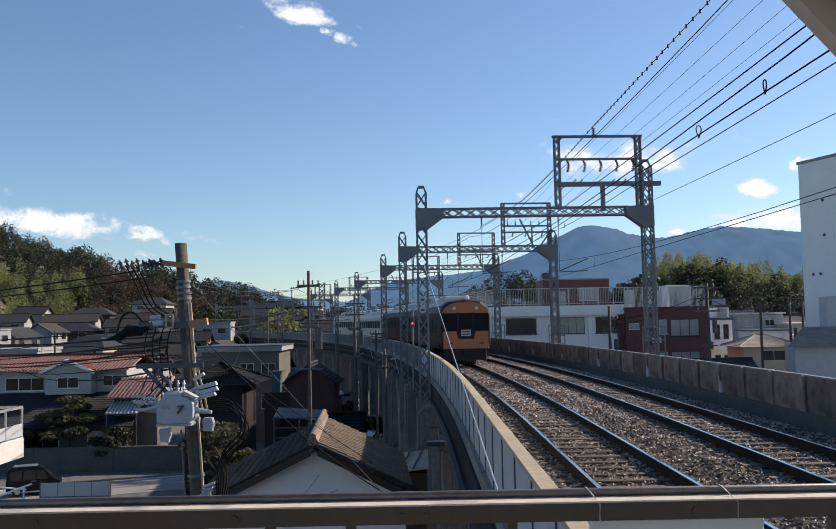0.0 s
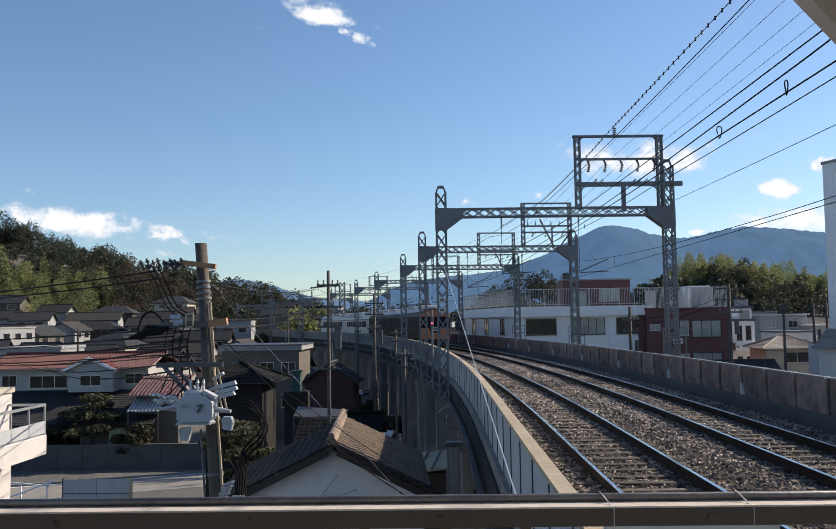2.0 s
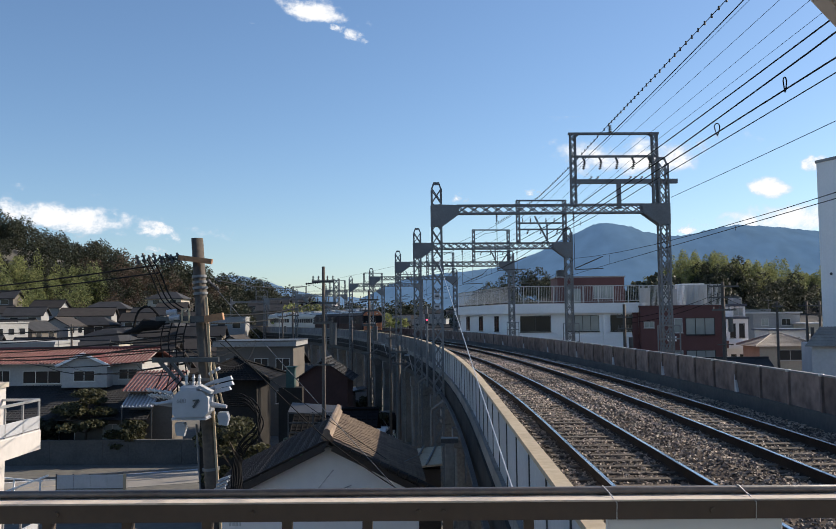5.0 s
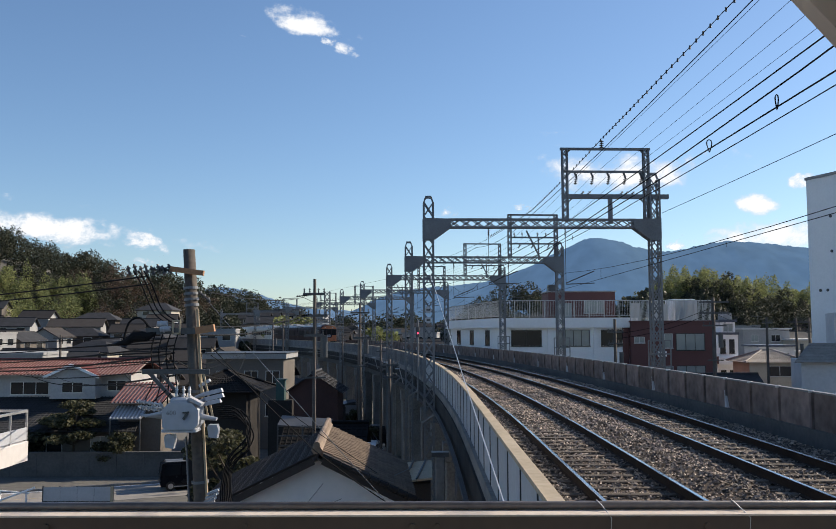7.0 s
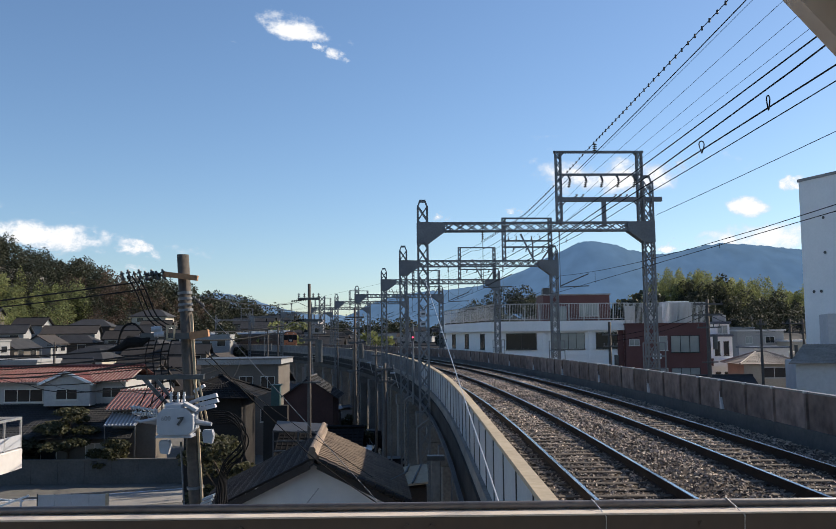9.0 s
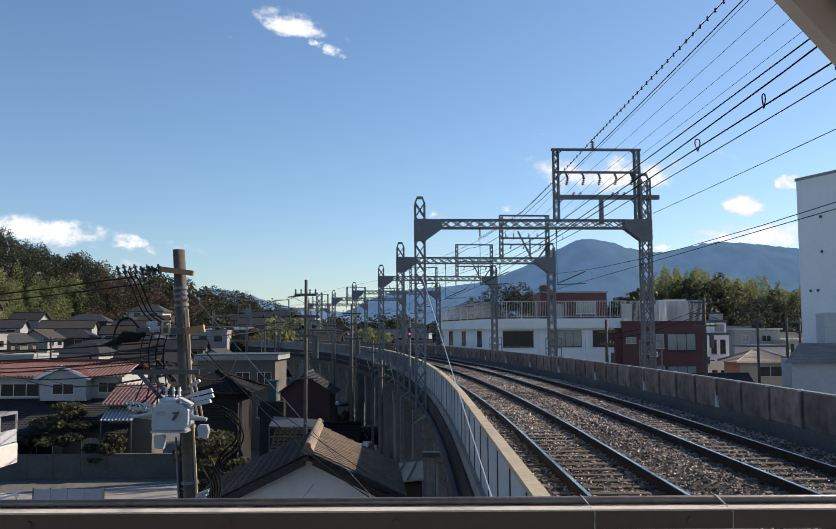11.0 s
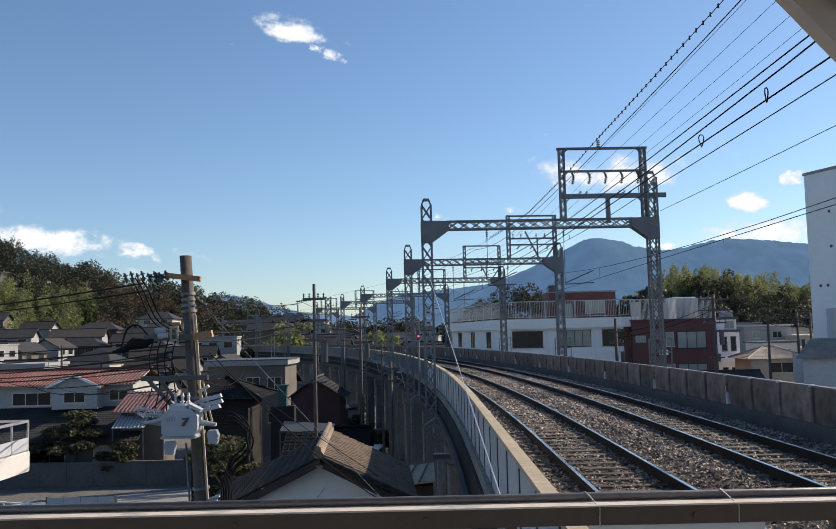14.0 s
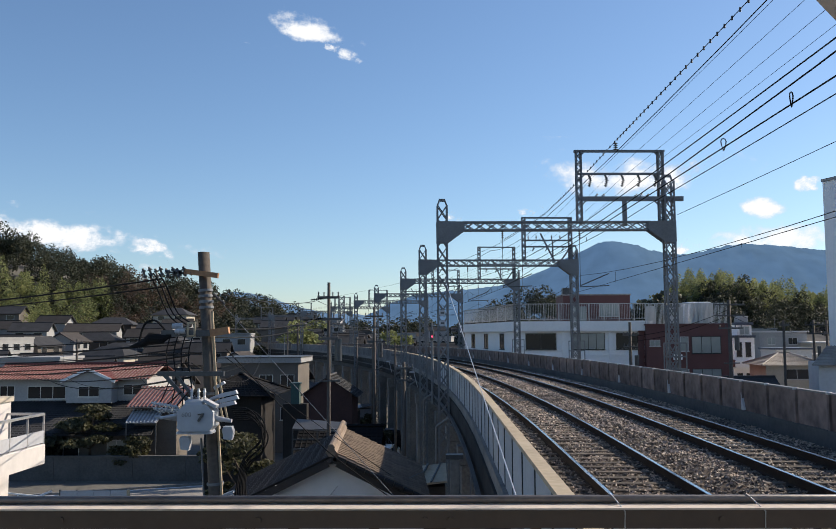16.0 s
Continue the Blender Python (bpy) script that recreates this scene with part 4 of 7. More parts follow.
def slope_mesh(a, b, c, d, courses, cols, th=0.05, rib=0.045, ribs=True):
    """A tiled slope: a-b is the eave, d-c the ridge; stepped courses and raised tile rolls."""
    a, b, c, d = (Vector(p) for p in (a, b, c, d))
    n = (b - a).cross(d - a).normalized()
    m = Mesh()
    for i in range(courses):
        k0, k1 = i / courses, (i + 1.12) / courses
        k1 = min(k1, 1.0)
        p = [a.lerp(d, k0), b.lerp(c, k0), b.lerp(c, k1), a.lerp(d, k1)]
        lo = [p[0], p[1], p[2] - n * th * 0.6, p[3] - n * th * 0.6]
        m.add([q for q in lo] + [lo[0] + n * th, lo[1] + n * th, lo[2] + n * th, lo[3] + n * th],
              [(0, 3, 2, 1), (4, 5, 6, 7), (0, 1, 5, 4), (1, 2, 6, 5), (2, 3, 7, 6), (3, 0, 4, 7)])
    if ribs:
        for j in range(cols + 1):
            k = j / cols
            p, q = a.lerp(b, k) + n * (th * 0.9), d.lerp(c, k) + n * (th * 0.7)
            if (q - p).length > 0.05:
                m.bar(p, q, rib * 1.6, rib, 6)
    return m


def house(loc, rz, w, d, he, rise, wall, roof, hip=False, windows=(), over=0.55, courses=9, label="", name="house", group="", ridge_along="x", ribs=True, fine=True):
    """A house with its front to -y: w wide, d deep, eaves at he."""
    h = thing(name, label or "tiled-roof house of the town", "house", loc, rz, group)
    part("wall", Mesh().box(-w / 2, -d / 2, -0.3, w / 2, d / 2, he), wall, h)
    W, D = w / 2 + over, d / 2 + over
    zr, ze = he + rise, he - rise * over / (d / 2 if ridge_along == "x" else w / 2) * 0.8
    if ridge_along == "x":
        r = (w / 2 - d / 2 * 0.75) if hip else W
        A, B, C, Dd = (-W, -D, ze), (W, -D, ze), (W, D, ze), (-W, D, ze)
        R0, R1 = (-r, 0, zr), (r, 0, zr)
        cols = max(4, int(2 * W / 0.3))
        tagged(part("roof_slope", slope_mesh(A, B, R1, R0, courses, cols, ribs=ribs), roof, h), kind="stuff")
        tagged(part("roof_slope", slope_mesh(C, Dd, R0, R1, courses, cols, ribs=False), roof, h), kind="stuff")
        if hip:
            tagged(part("roof_slope", slope_mesh(B, C, R1, R1, courses, 4, ribs=False), roof, h), kind="stuff")
            tagged(part("roof_slope", slope_mesh(Dd, A, R0, R0, courses, 4, ribs=False), roof, h), kind="stuff")
        else:
            for sx in (-1, 1):
                part("gable", Mesh().loft([[(sx * w / 2 - 0.01, -d / 2, he), (sx * w / 2 - 0.01, d / 2, he), (sx * w / 2 - 0.01, 0, zr - 0.08)], [(sx * w / 2 + 0.01, -d / 2, he), (sx * w / 2 + 0.01, d / 2, he), (sx * w / 2 + 0.01, 0, zr - 0.08)]]), wall, h)
        rm = Mesh()
        rm.bar((-r - 0.05, 0, zr + 0.08), (r + 0.05, 0, zr + 0.08), 0.26, 0.22, 6)
        if hip:
            for p, q in ((R0, A), (R1, B), (R1, C), (R0, Dd)):
                rm.bar(Vector(p) + Vector((0, 0, 0.06)), Vector(q) + Vector((0, 0, 0.1)), 0.18, 0.16, 6)
        part("ridge", rm, roof, h)
    for x, z, ww, hh, g in windows:
        window(h, x, -d / 2, z, ww, hh, 0, g)
    return h


def red_house():
    h = thing("house", "two-storey white house with striped red tile roof and dark lower roof", "house", (-31.4, 76, 0))
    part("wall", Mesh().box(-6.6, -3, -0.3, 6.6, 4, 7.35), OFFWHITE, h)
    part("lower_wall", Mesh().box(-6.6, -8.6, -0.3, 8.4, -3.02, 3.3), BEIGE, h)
    # upper roof, red rolls over pale joints
    tagged(part("roof_slope", slope_mesh((-7.3, -3.9, 7.2), (7.1, -3.9, 7.2), (7.1, 0.4, 8.3), (-7.3, 0.4, 8.3), 8, 10, ribs=False), REDWHITE, h, "pale bedding under the red tiles"), kind="stuff")
    tagged(part("roof_slope", slope_mesh((7.1, 4.8, 7.2), (-7.3, 4.8, 7.2), (-7.3, 0.4, 8.3), (7.1, 0.4, 8.3), 8, 10, ribs=False), REDTILE, h), kind="stuff")
    roll = Mesh().bar((0, -3.95, 7.29), (0, 0.4, 8.39), 0.18, 0.1, 6).data("tile_roll", REDTILE)
    for i in range(48):
        part("tile_roll", roll, None, h, loc=(-7.2 + i * 0.302, 0, 0))
    part("ridge", Mesh().bar((-7.35, 0.4, 8.44), (7.15, 0.4, 8.44), 0.3, 0.3, 6), REDTILE, h)
    # centre gable
    g0, g1, zb, zp = 0.3, 4.1, 7.2, 8.1
    c = (g0 + g1) / 2
    part("dormer", Mesh().loft([[(g0, y, 5.3), (g1, y, 5.3), (g1, y, zb), (c, y, zp - 0.12), (g0, y, zb)] for y in (-4.4, -3.0)]), OFFWHITE, h)
    for sx, e in ((-1, g0 - 0.4), (1, g1 + 0.4)):
        a, b = (e, -4.75, zb - 0.12), (e, -0.5, zb - 0.12)
        r0, r1 = (c, -4.75, zp), (c, 0.3, zp)
        if sx < 0:
            tagged(part("dormer_roof", slope_mesh(b, a, r0, r1, 5, 12, 0.06), REDTILE, h), kind="stuff")
        else:
            tagged(part("dormer_roof", slope_mesh(a, b, r1, r0, 5, 12, 0.06), REDTILE, h), kind="stuff")
    m = Mesh()
    m.bar((g0 - 0.42, -4.77, zb - 0.12), (c, -4.77, zp + 0.03), 0.06, 0.22)
    m.bar((g1 + 0.42, -4.77, zb - 0.12), (c, -4.77, zp + 0.03), 0.06, 0.22)
    part("bargeboard", m, WHITE, h)
    window(h, c, -4.4, 6.25, 1.7, 0.8, 0, GLASS)
    window(h, -2.0, -3.0, 6.1, 3.2, 1.0, 0, GLASS, 2)
    window(h, -5.4, -3.0, 6.2, 1.2, 0.9, 0, GLASS, 1)
    window(h, 5.4, -3.0, 6.3, 1.5, 0.8, 0, GLASS)
    # lower dark roof
    tagged(part("lower_roof", slope_mesh((-7.2, -9.6, 3.15), (9.2, -9.6, 3.15), (8.4, -3.02, 5.35), (-6.6, -3.02, 5.35), 16, 50, 0.06), DARKTILE, h, "dark grey tiled lower roof"), kind="stuff")
    window(h, 2.0, -8.6, 1.9, 2.4, 1.6, 0, GLASS)
    window(h, 6.2, -8.6, 1.9, 1.4, 1.6, 0, PALEGLASS)
    a = thing("shed", "small annex with a red and white striped tile roof", "shed", (-22.4, 69.5, 0))
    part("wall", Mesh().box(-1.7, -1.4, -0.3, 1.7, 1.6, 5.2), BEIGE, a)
    tagged(part("roof_slope", slope_mesh((-2.1, -2.2, 5.25), (2.1, -2.2, 5.25), (2.1, 1.7, 6.6), (-2.1, 1.7, 6.6), 5, 4, ribs=False), REDWHITE, a), kind="stuff")
    roll2 = Mesh().bar((0, -2.25, 5.33), (0, 1.7, 6.68), 0.18, 0.1, 6).data("tile_roll", REDTILE)
    for i in range(14):
        part("tile_roll", roll2, None, a, loc=(-2.0 + i * 0.305, 0, 0))
    p = thing("lean_to_roof", "pale corrugated lean-to roof on thin posts", "roof", (-23.0, 67.3, 1.0))
    rib = Mesh().bar((0, -1.0, 3.2), (0, 1.0, 4.1), 0.14, 0.08, 6).data("corrugation", TRANSF)
    for i in range(9):
        part("corrugation", rib, None, p, loc=(-1.1 + i * 0.28, 0, 0))
    part("sheet", Mesh().loft([[(-1.2, -1, 3.16), (1.3, -1, 3.16), (1.3, 1, 4.06), (-1.2, 1, 4.06)], [(-1.2, -1, 3.13), (1.3, -1, 3.13), (1.3, 1, 4.03), (-1.2, 1, 4.03)]]), GREYWALL, p)
    for x in (-1.1, 1.2):
        part("post", Mesh().bar((x, -0.9, -1.0), (x, -0.9, 3.15), 0.08), DARKSTEEL, p)


def gable_house():
    zr, ze, half = 8.0, 6.55, 3.0
    xr = -2.65
    h = thing("house", "white gabled house with tan weathered tile roof beside the viaduct", "house", (xr, 23.2, 0), 3.5)
    part("wall", Mesh().box(-2.6, -2.9, -0.3, 2.1, 1.6, ze), WHITE, h)
    part("gable", Mesh().loft([[(-2.6, y, ze), (2.1, y, ze), (2.1, y, ze + 0.25), (0, y, zr - 0.2), (-2.6, y, ze + 0.2)] for y in (-2.9, -2.7)]), WHITE, h)
    part("gable_trim", Mesh().bar((-2.7, -2.95, 6.38), (-0.2, -2.95, 6.75), 0.05, 0.07).bar((-0.2, -2.95, 6.75), (2.2, -2.95, 6.4), 0.05, 0.07), DARKWOOD, h)
    # Left slope of the tan roof, its shade put into a darker tile.
    tagged(part("roof_slope", slope_mesh((-half, 1.9, ze), (-half, -3.3, ze), (0, -3.3, zr), (0, 1.9, zr), 13, 19, 0.05), BROWN_SHADE_TILE, h, "slope in tile darkened for its shade"), kind="stuff")
    # sheathing and single tiles of the sunny slope
    part("sheathing", Mesh().loft([[(0, -3.3, zr - 0.14), (2.25, -3.3, ze + 0.22), (2.25, 1.9, ze + 0.22), (0, 1.9, zr - 0.14)], [(0, -3.3, zr - 0.09), (2.25, -3.3, ze + 0.27), (2.25, 1.9, ze + 0.27), (0, 1.9, zr - 0.09)]]), DARKWOOD, h)
    ang = math.atan2(zr - ze - 0.27, 2.45)
    t = Mesh()
    prof = [(-0.135, 0.03), (-0.11, 0.1), (-0.07, 0.12), (-0.03, 0.08), (0.02, 0.0), (0.09, 0.0), (0.135, 0.03)]
    def ring(x, lift, th):
        top = [(x, y, z + lift) for y, z in prof]
        return top + [(x, y, z + lift - th) for y, z in prof[::-1]]
    t.loft([ring(0.0, 0.0, 0.02), ring(0.29, 0.025, 0.03)])
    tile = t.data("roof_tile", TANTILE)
    rnd = random.Random(3)
    for i in range(10):
        for j in range(19):
            k = 0.02 + i * 0.236
            x, z = k * math.cos(ang), zr + 0.0 - k * math.sin(ang)
            ob = part("roof_tile", tile, None, h)
            ob.matrix_basis = pose(x, -3.2 + j * 0.27 + rnd.uniform(-0.008, 0.008), z + 0.01, 0, math.degrees(ang) + rnd.uniform(-0.8, 0.8), rnd.uniform(-1.2, 1.2))
    part("ridge", Mesh().bar((-0.02, -3.45, zr + 0.1), (-0.02, 2.0, zr + 0.1), 0.26, 0.2, 6), TANTILE, h, "tan ridge tiles")
    part("ridge_cap", Mesh().cyl((-0.02, -3.5, zr + 0.22), (-0.02, 2.05, zr + 0.22), 0.08, sides=10), TANTILE, h)
    for j in range(11):
        e = Mesh()
        k = 0.12 + j * 0.24
        e.cyl((k * math.cos(ang), -3.38, zr + 0.03 - k * math.sin(ang)), (k * math.cos(ang) + 0.2, -3.38, zr + 0.03 - (k + 0.2) * math.sin(ang)), 0.07, sides=8)
        # The verge's shade is in this dark tile colour too.
        part("verge_tile", e, BROWN_SHADE_TILE, h)
    part("verge_board", Mesh().bar((0.1, -3.3, zr - 0.16), (2.4, -3.3, ze + 0.12), 0.05, 0.16).bar((-0.1, -3.3, zr - 0.16), (-3.0, -3.3, ze - 0.1), 0.05, 0.16), DARKWOOD, h)


def dark_house():
    h = house((-11.5, 50.2, 0), 0, 3.2, 4.0, 7.7, 0.8, CHARRED, BLACKTILE, True, (), 0.8, 10, "dark wooden house with a black hipped tile roof")
    vt = Mesh().cyl((-0.09, 0, 0), (0.09, 0, -0.03), 0.06, sides=8).data("hip_tile", TANTILE)
    for k in range(14):
        f = 0.04 + k / 14.5
        part("hip_tile", vt, None, h, loc=(0.1 + 2.3 * f, -2.8 * f, 8.64 - 1.02 * f), rz=-50)
    house((-5.6, 50, 0), 0, 3.4, 4, 4.4, 1.1, CHARRED, BLACKTILE, False, (), 0.7, 9, "low dark-roofed wing of a wooden house")
    b = thing("balcony", "dark balcony with pale rail edges on a wooden house", "balcony", (-6.4, 46.2, 0))
    part("deck", Mesh().box(-1.2, -1.2, 4.2, 1.4, 1.2, 4.45), DARKWOOD, b)
    for z in (4.9, 5.4, 5.9):
        part("rail", Mesh().bar((-1.2, -1.2, z), (1.4, -1.2, z), 0.06), DARKSTEEL, b)
    for x in (-1.2, 0.1, 1.4):
        part("post", Mesh().bar((x, -1.2, 0), (x, -1.2, 5.95), 0.07), DARKSTEEL, b)
    part("awning", Mesh().loft([[(-1.2, -1.3, 5.95), (1.5, -1.3, 5.75), (1.5, 0.2, 6.1), (-1.2, 0.2, 6.3)], [(-1.2, -1.3, 5.98), (1.5, -1.3, 5.78), (1.5, 0.2, 6.13), (-1.2, 0.2, 6.33)]]), DARKSTEEL, b, "dark corrugated awning")
    house((-9.2, 74.5, 0), 90, 5.0, 4.1, 5.9, 1.45, REDBROWN, DARKTILE, False, (), 0.45, 9, "dark red-brown boarded house with a gabled roof")
    k = thing("shed", "narrow faded teal hut between dark houses", "shed", (-10.9, 66, 0))
    part("lower_wall", Mesh().box(-0.9, -0.4, -0.2, 0.9, 0.6, 5.6), CHARRED, k, "black boarded lower wall")
    part("wall", Mesh().box(-0.32, -0.4, 5.6, 0.32, 0.4, 7.1), TEAL, k)
    part("roof", Mesh().box(-0.42, -0.5, 7.1, 0.42, 0.5, 7.2), TEAL, k)
    f = thing("building", "flat-roofed beige building with a dark roof edge", "building", (-16.6, 83, 0))
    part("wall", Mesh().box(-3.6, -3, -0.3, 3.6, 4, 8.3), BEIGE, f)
    part("parapet", Mesh().box(-3.9, -3.3, 8.3, 3.9, 4.2, 8.75), GREYWALL, f)
    part("roof_edge", Mesh().box(-3.95, -3.35, 8.75, 3.95, 4.25, 8.85), DARKSTEEL, f)
    for x in (-2.0, 0.6, 2.6):
        window(f, x, -3, 6.6, 1.2, 1.1, 0, GLASS)
        window(f, x, -3, 3.6, 1.2, 1.1, 0, GLASS)


def white_building():
    b = thing("apartment_building", "white two-wing building with a railed roof terrace", "building", (7.6, 84, 0))
    # front wing to the right, side wing falls back to the left
    front = [(0, 0), (12.6, 0), (12.6, 14), (-3.5, 22), (-4.2, 21)]
    part("wall", Mesh().loft([[(x, y, -0.3) for x, y in front], [(x, y, 11.1) for x, y in front]]), WHITE, b)
    slab = [(-0.35, -0.55), (13.3, -0.55), (13.3, 14.5), (-3.6, 23), (-4.9, 21.3)]
    part("roof_slab", Mesh().loft([[(x, y, 11.1) for x, y in slab], [(x, y, 12.05) for x, y in slab]]), WHITE, b, "thick white overhanging roof slab")
    inner = [(0.2, 0.1), (12.8, 0.1), (12.8, 14.0), (-3.4, 22.4), (-4.2, 21.2)]
    part("terrace", Mesh().loft([[(x, y, 12.05) for x, y in inner], [(x, y, 12.09) for x, y in inner]]), GREYWALL, b)
    for cx, w, g, mu in ((2.5, 2.9, GLASS, 1), (7.1, 3.1, PALEGLASS, 3), (11.2, 2.7, GLASS, 1)):
        window(b, cx, 0, 10.1, w, 1.5, 0, g, mu, BLACKFRAME)
        window(b, cx, 0, 6.9, w, 1.5, 0, g, mu, BLACKFRAME)
    for x in (0.12, 4.75, 9.25, 12.45):
        part("pilaster", Mesh().box(x - 0.18, -0.16, 0, x + 0.18, -0.003, 11.1), WHITE, b)
    part("string_course", Mesh().box(0.3, -0.08, 8.7, 12.6, -0.004, 8.82), WHITE, b)
    rz = math.degrees(math.atan2(-21, 4.2))
    for k in (0.2, 0.48, 0.78):
        window(b, -4.2 * (1 - k), 21 * (1 - k), 10.1, 1.5, 1.5, rz, GLASS, 1, BLACKFRAME)
    # terrace railing with hazy screens
    corners = [(-4.3, 21), (-0.1, -0.3), (13.0, -0.3)]
    bal = Mesh().bar((0, 0, 12.25), (0, 0, 13.75), 0.024).data("baluster", FRAME)
    for (x0, y0), (x1, y1), n in ((corners[0], corners[1], 7), (corners[1], corners[2], 9)):
        for i in range(n + 1):
            k = i / n
            x, y = x0 + (x1 - x0) * k, y0 + (y1 - y0) * k
            part("railing_post", Mesh().bar((x, y, 12.05), (x, y, 13.75), 0.07), FRAME, b)
        part("railing_top", Mesh().bar((x0, y0, 13.75), (x1, y1, 13.75), 0.07), FRAME, b)
        part("railing_foot", Mesh().bar((x0, y0, 12.25), (x1, y1, 12.25), 0.05), FRAME, b)
        L = math.hypot(x1 - x0, y1 - y0)
        for i in range(1, int(L / 0.16)):
            k = i * 0.16 / L
            part("baluster", bal, None, b, loc=(x0 + (x1 - x0) * k, y0 + (y1 - y0) * k, 0))
    p = thing("penthouse", "maroon rooftop block with a chimney on the white building", "building", (16.8, 90, 12.09))
    part("wall", Mesh().box(-3.6, 0, 0, 3.4, 5, 2.75), MAROON, p)
    part("roof_edge", Mesh().box(-3.7, -0.1, 2.75, 3.5, 5.1, 2.9), GREYWALL, p)
    part("chimney", Mesh().cham(-3.5, 0.5, 2.9, -2.6, 1.6, 3.6, 0.05), DARKSTEEL, p)
    window(p, 1.2, 0, 1.2, 2.0, 1.2, 0, PALEGLASS, 2)
    part("roof_door", Mesh().box(-2.9, -0.06, 0, -1.2, -0.003, 1.6), PALEGLASS, p)


def maroon_building():
    b = thing("apartment_building", "maroon tiled apartment block with pale windows and roof fence", "building", (24.1, 83, 0))
    part("wall", Mesh().box(-4.0, 0, -0.3, 4.0, 12, 11.6), MAROON, b)
    part("recess_wall", Mesh().box(-4.6, 0.8, -0.3, -4.02, 11, 11.4), MAROON, b)
    part("coping", Mesh().box(-4.1, -0.1, 11.6, 4.1, 12.1, 11.75), MAROON, b)
    for z in (9.7, 6.6, 3.4):
        window(b, 1.7, 0, z, 2.7, 1.55, 0, PALEGLASS, 2, BLACKFRAME)
        window(b, -0.4, 0, z + 0.1, 0.7, 1.3, 0, PALEGLASS, 0, FRAME)
        window(b, -3.2, 0, z + 0.2, 0.9, 0.5, 0, PALEGLASS, 1, FRAME)
    for i in range(10):
        part("fence_post", Mesh().bar((-4 + i * 0.88, 0.1, 11.75), (-4 + i * 0.88, 0.1, 13.7), 0.07), FRAME, b)
    part("fence_rail", Mesh().bar((-4, 0.1, 13.7), (4, 0.1, 13.7), 0.06), FRAME, b)
    slat = Mesh().bar((0, 0.1, 11.75), (0, 0.1, 13.7), 0.04).data("fence_slat", FRAME)
    for i in range(69):
        part("fence_slat", slat, None, b, loc=(-3.95 + i * 0.115, 0, 0))
    for x0, x1, h in ((-3.9, -2.9, 1.7), (-1.6, -0.3, 1.6), (0.5, 2.6, 1.95)):
        part("roof_screen", Mesh().box(x0, 0.5, 11.752, x1, 0.56, 11.75 + h), HAZEPANEL, b, "milky translucent rooftop screen")
    part("roof_hut", Mesh().cham(0.6, 2.0, 11.752, 2.9, 4.5, 13.9, 0.04), WHITE, b, "small white rooftop hut")
    for x, z in ((-1.3, 8.3), (-0.9, 8.3)):
        part("air_conditioner", Mesh().cham(x - 0.2, -0.35, z, x + 0.2, -0.01, z + 0.5, 0.03), WHITE, b)


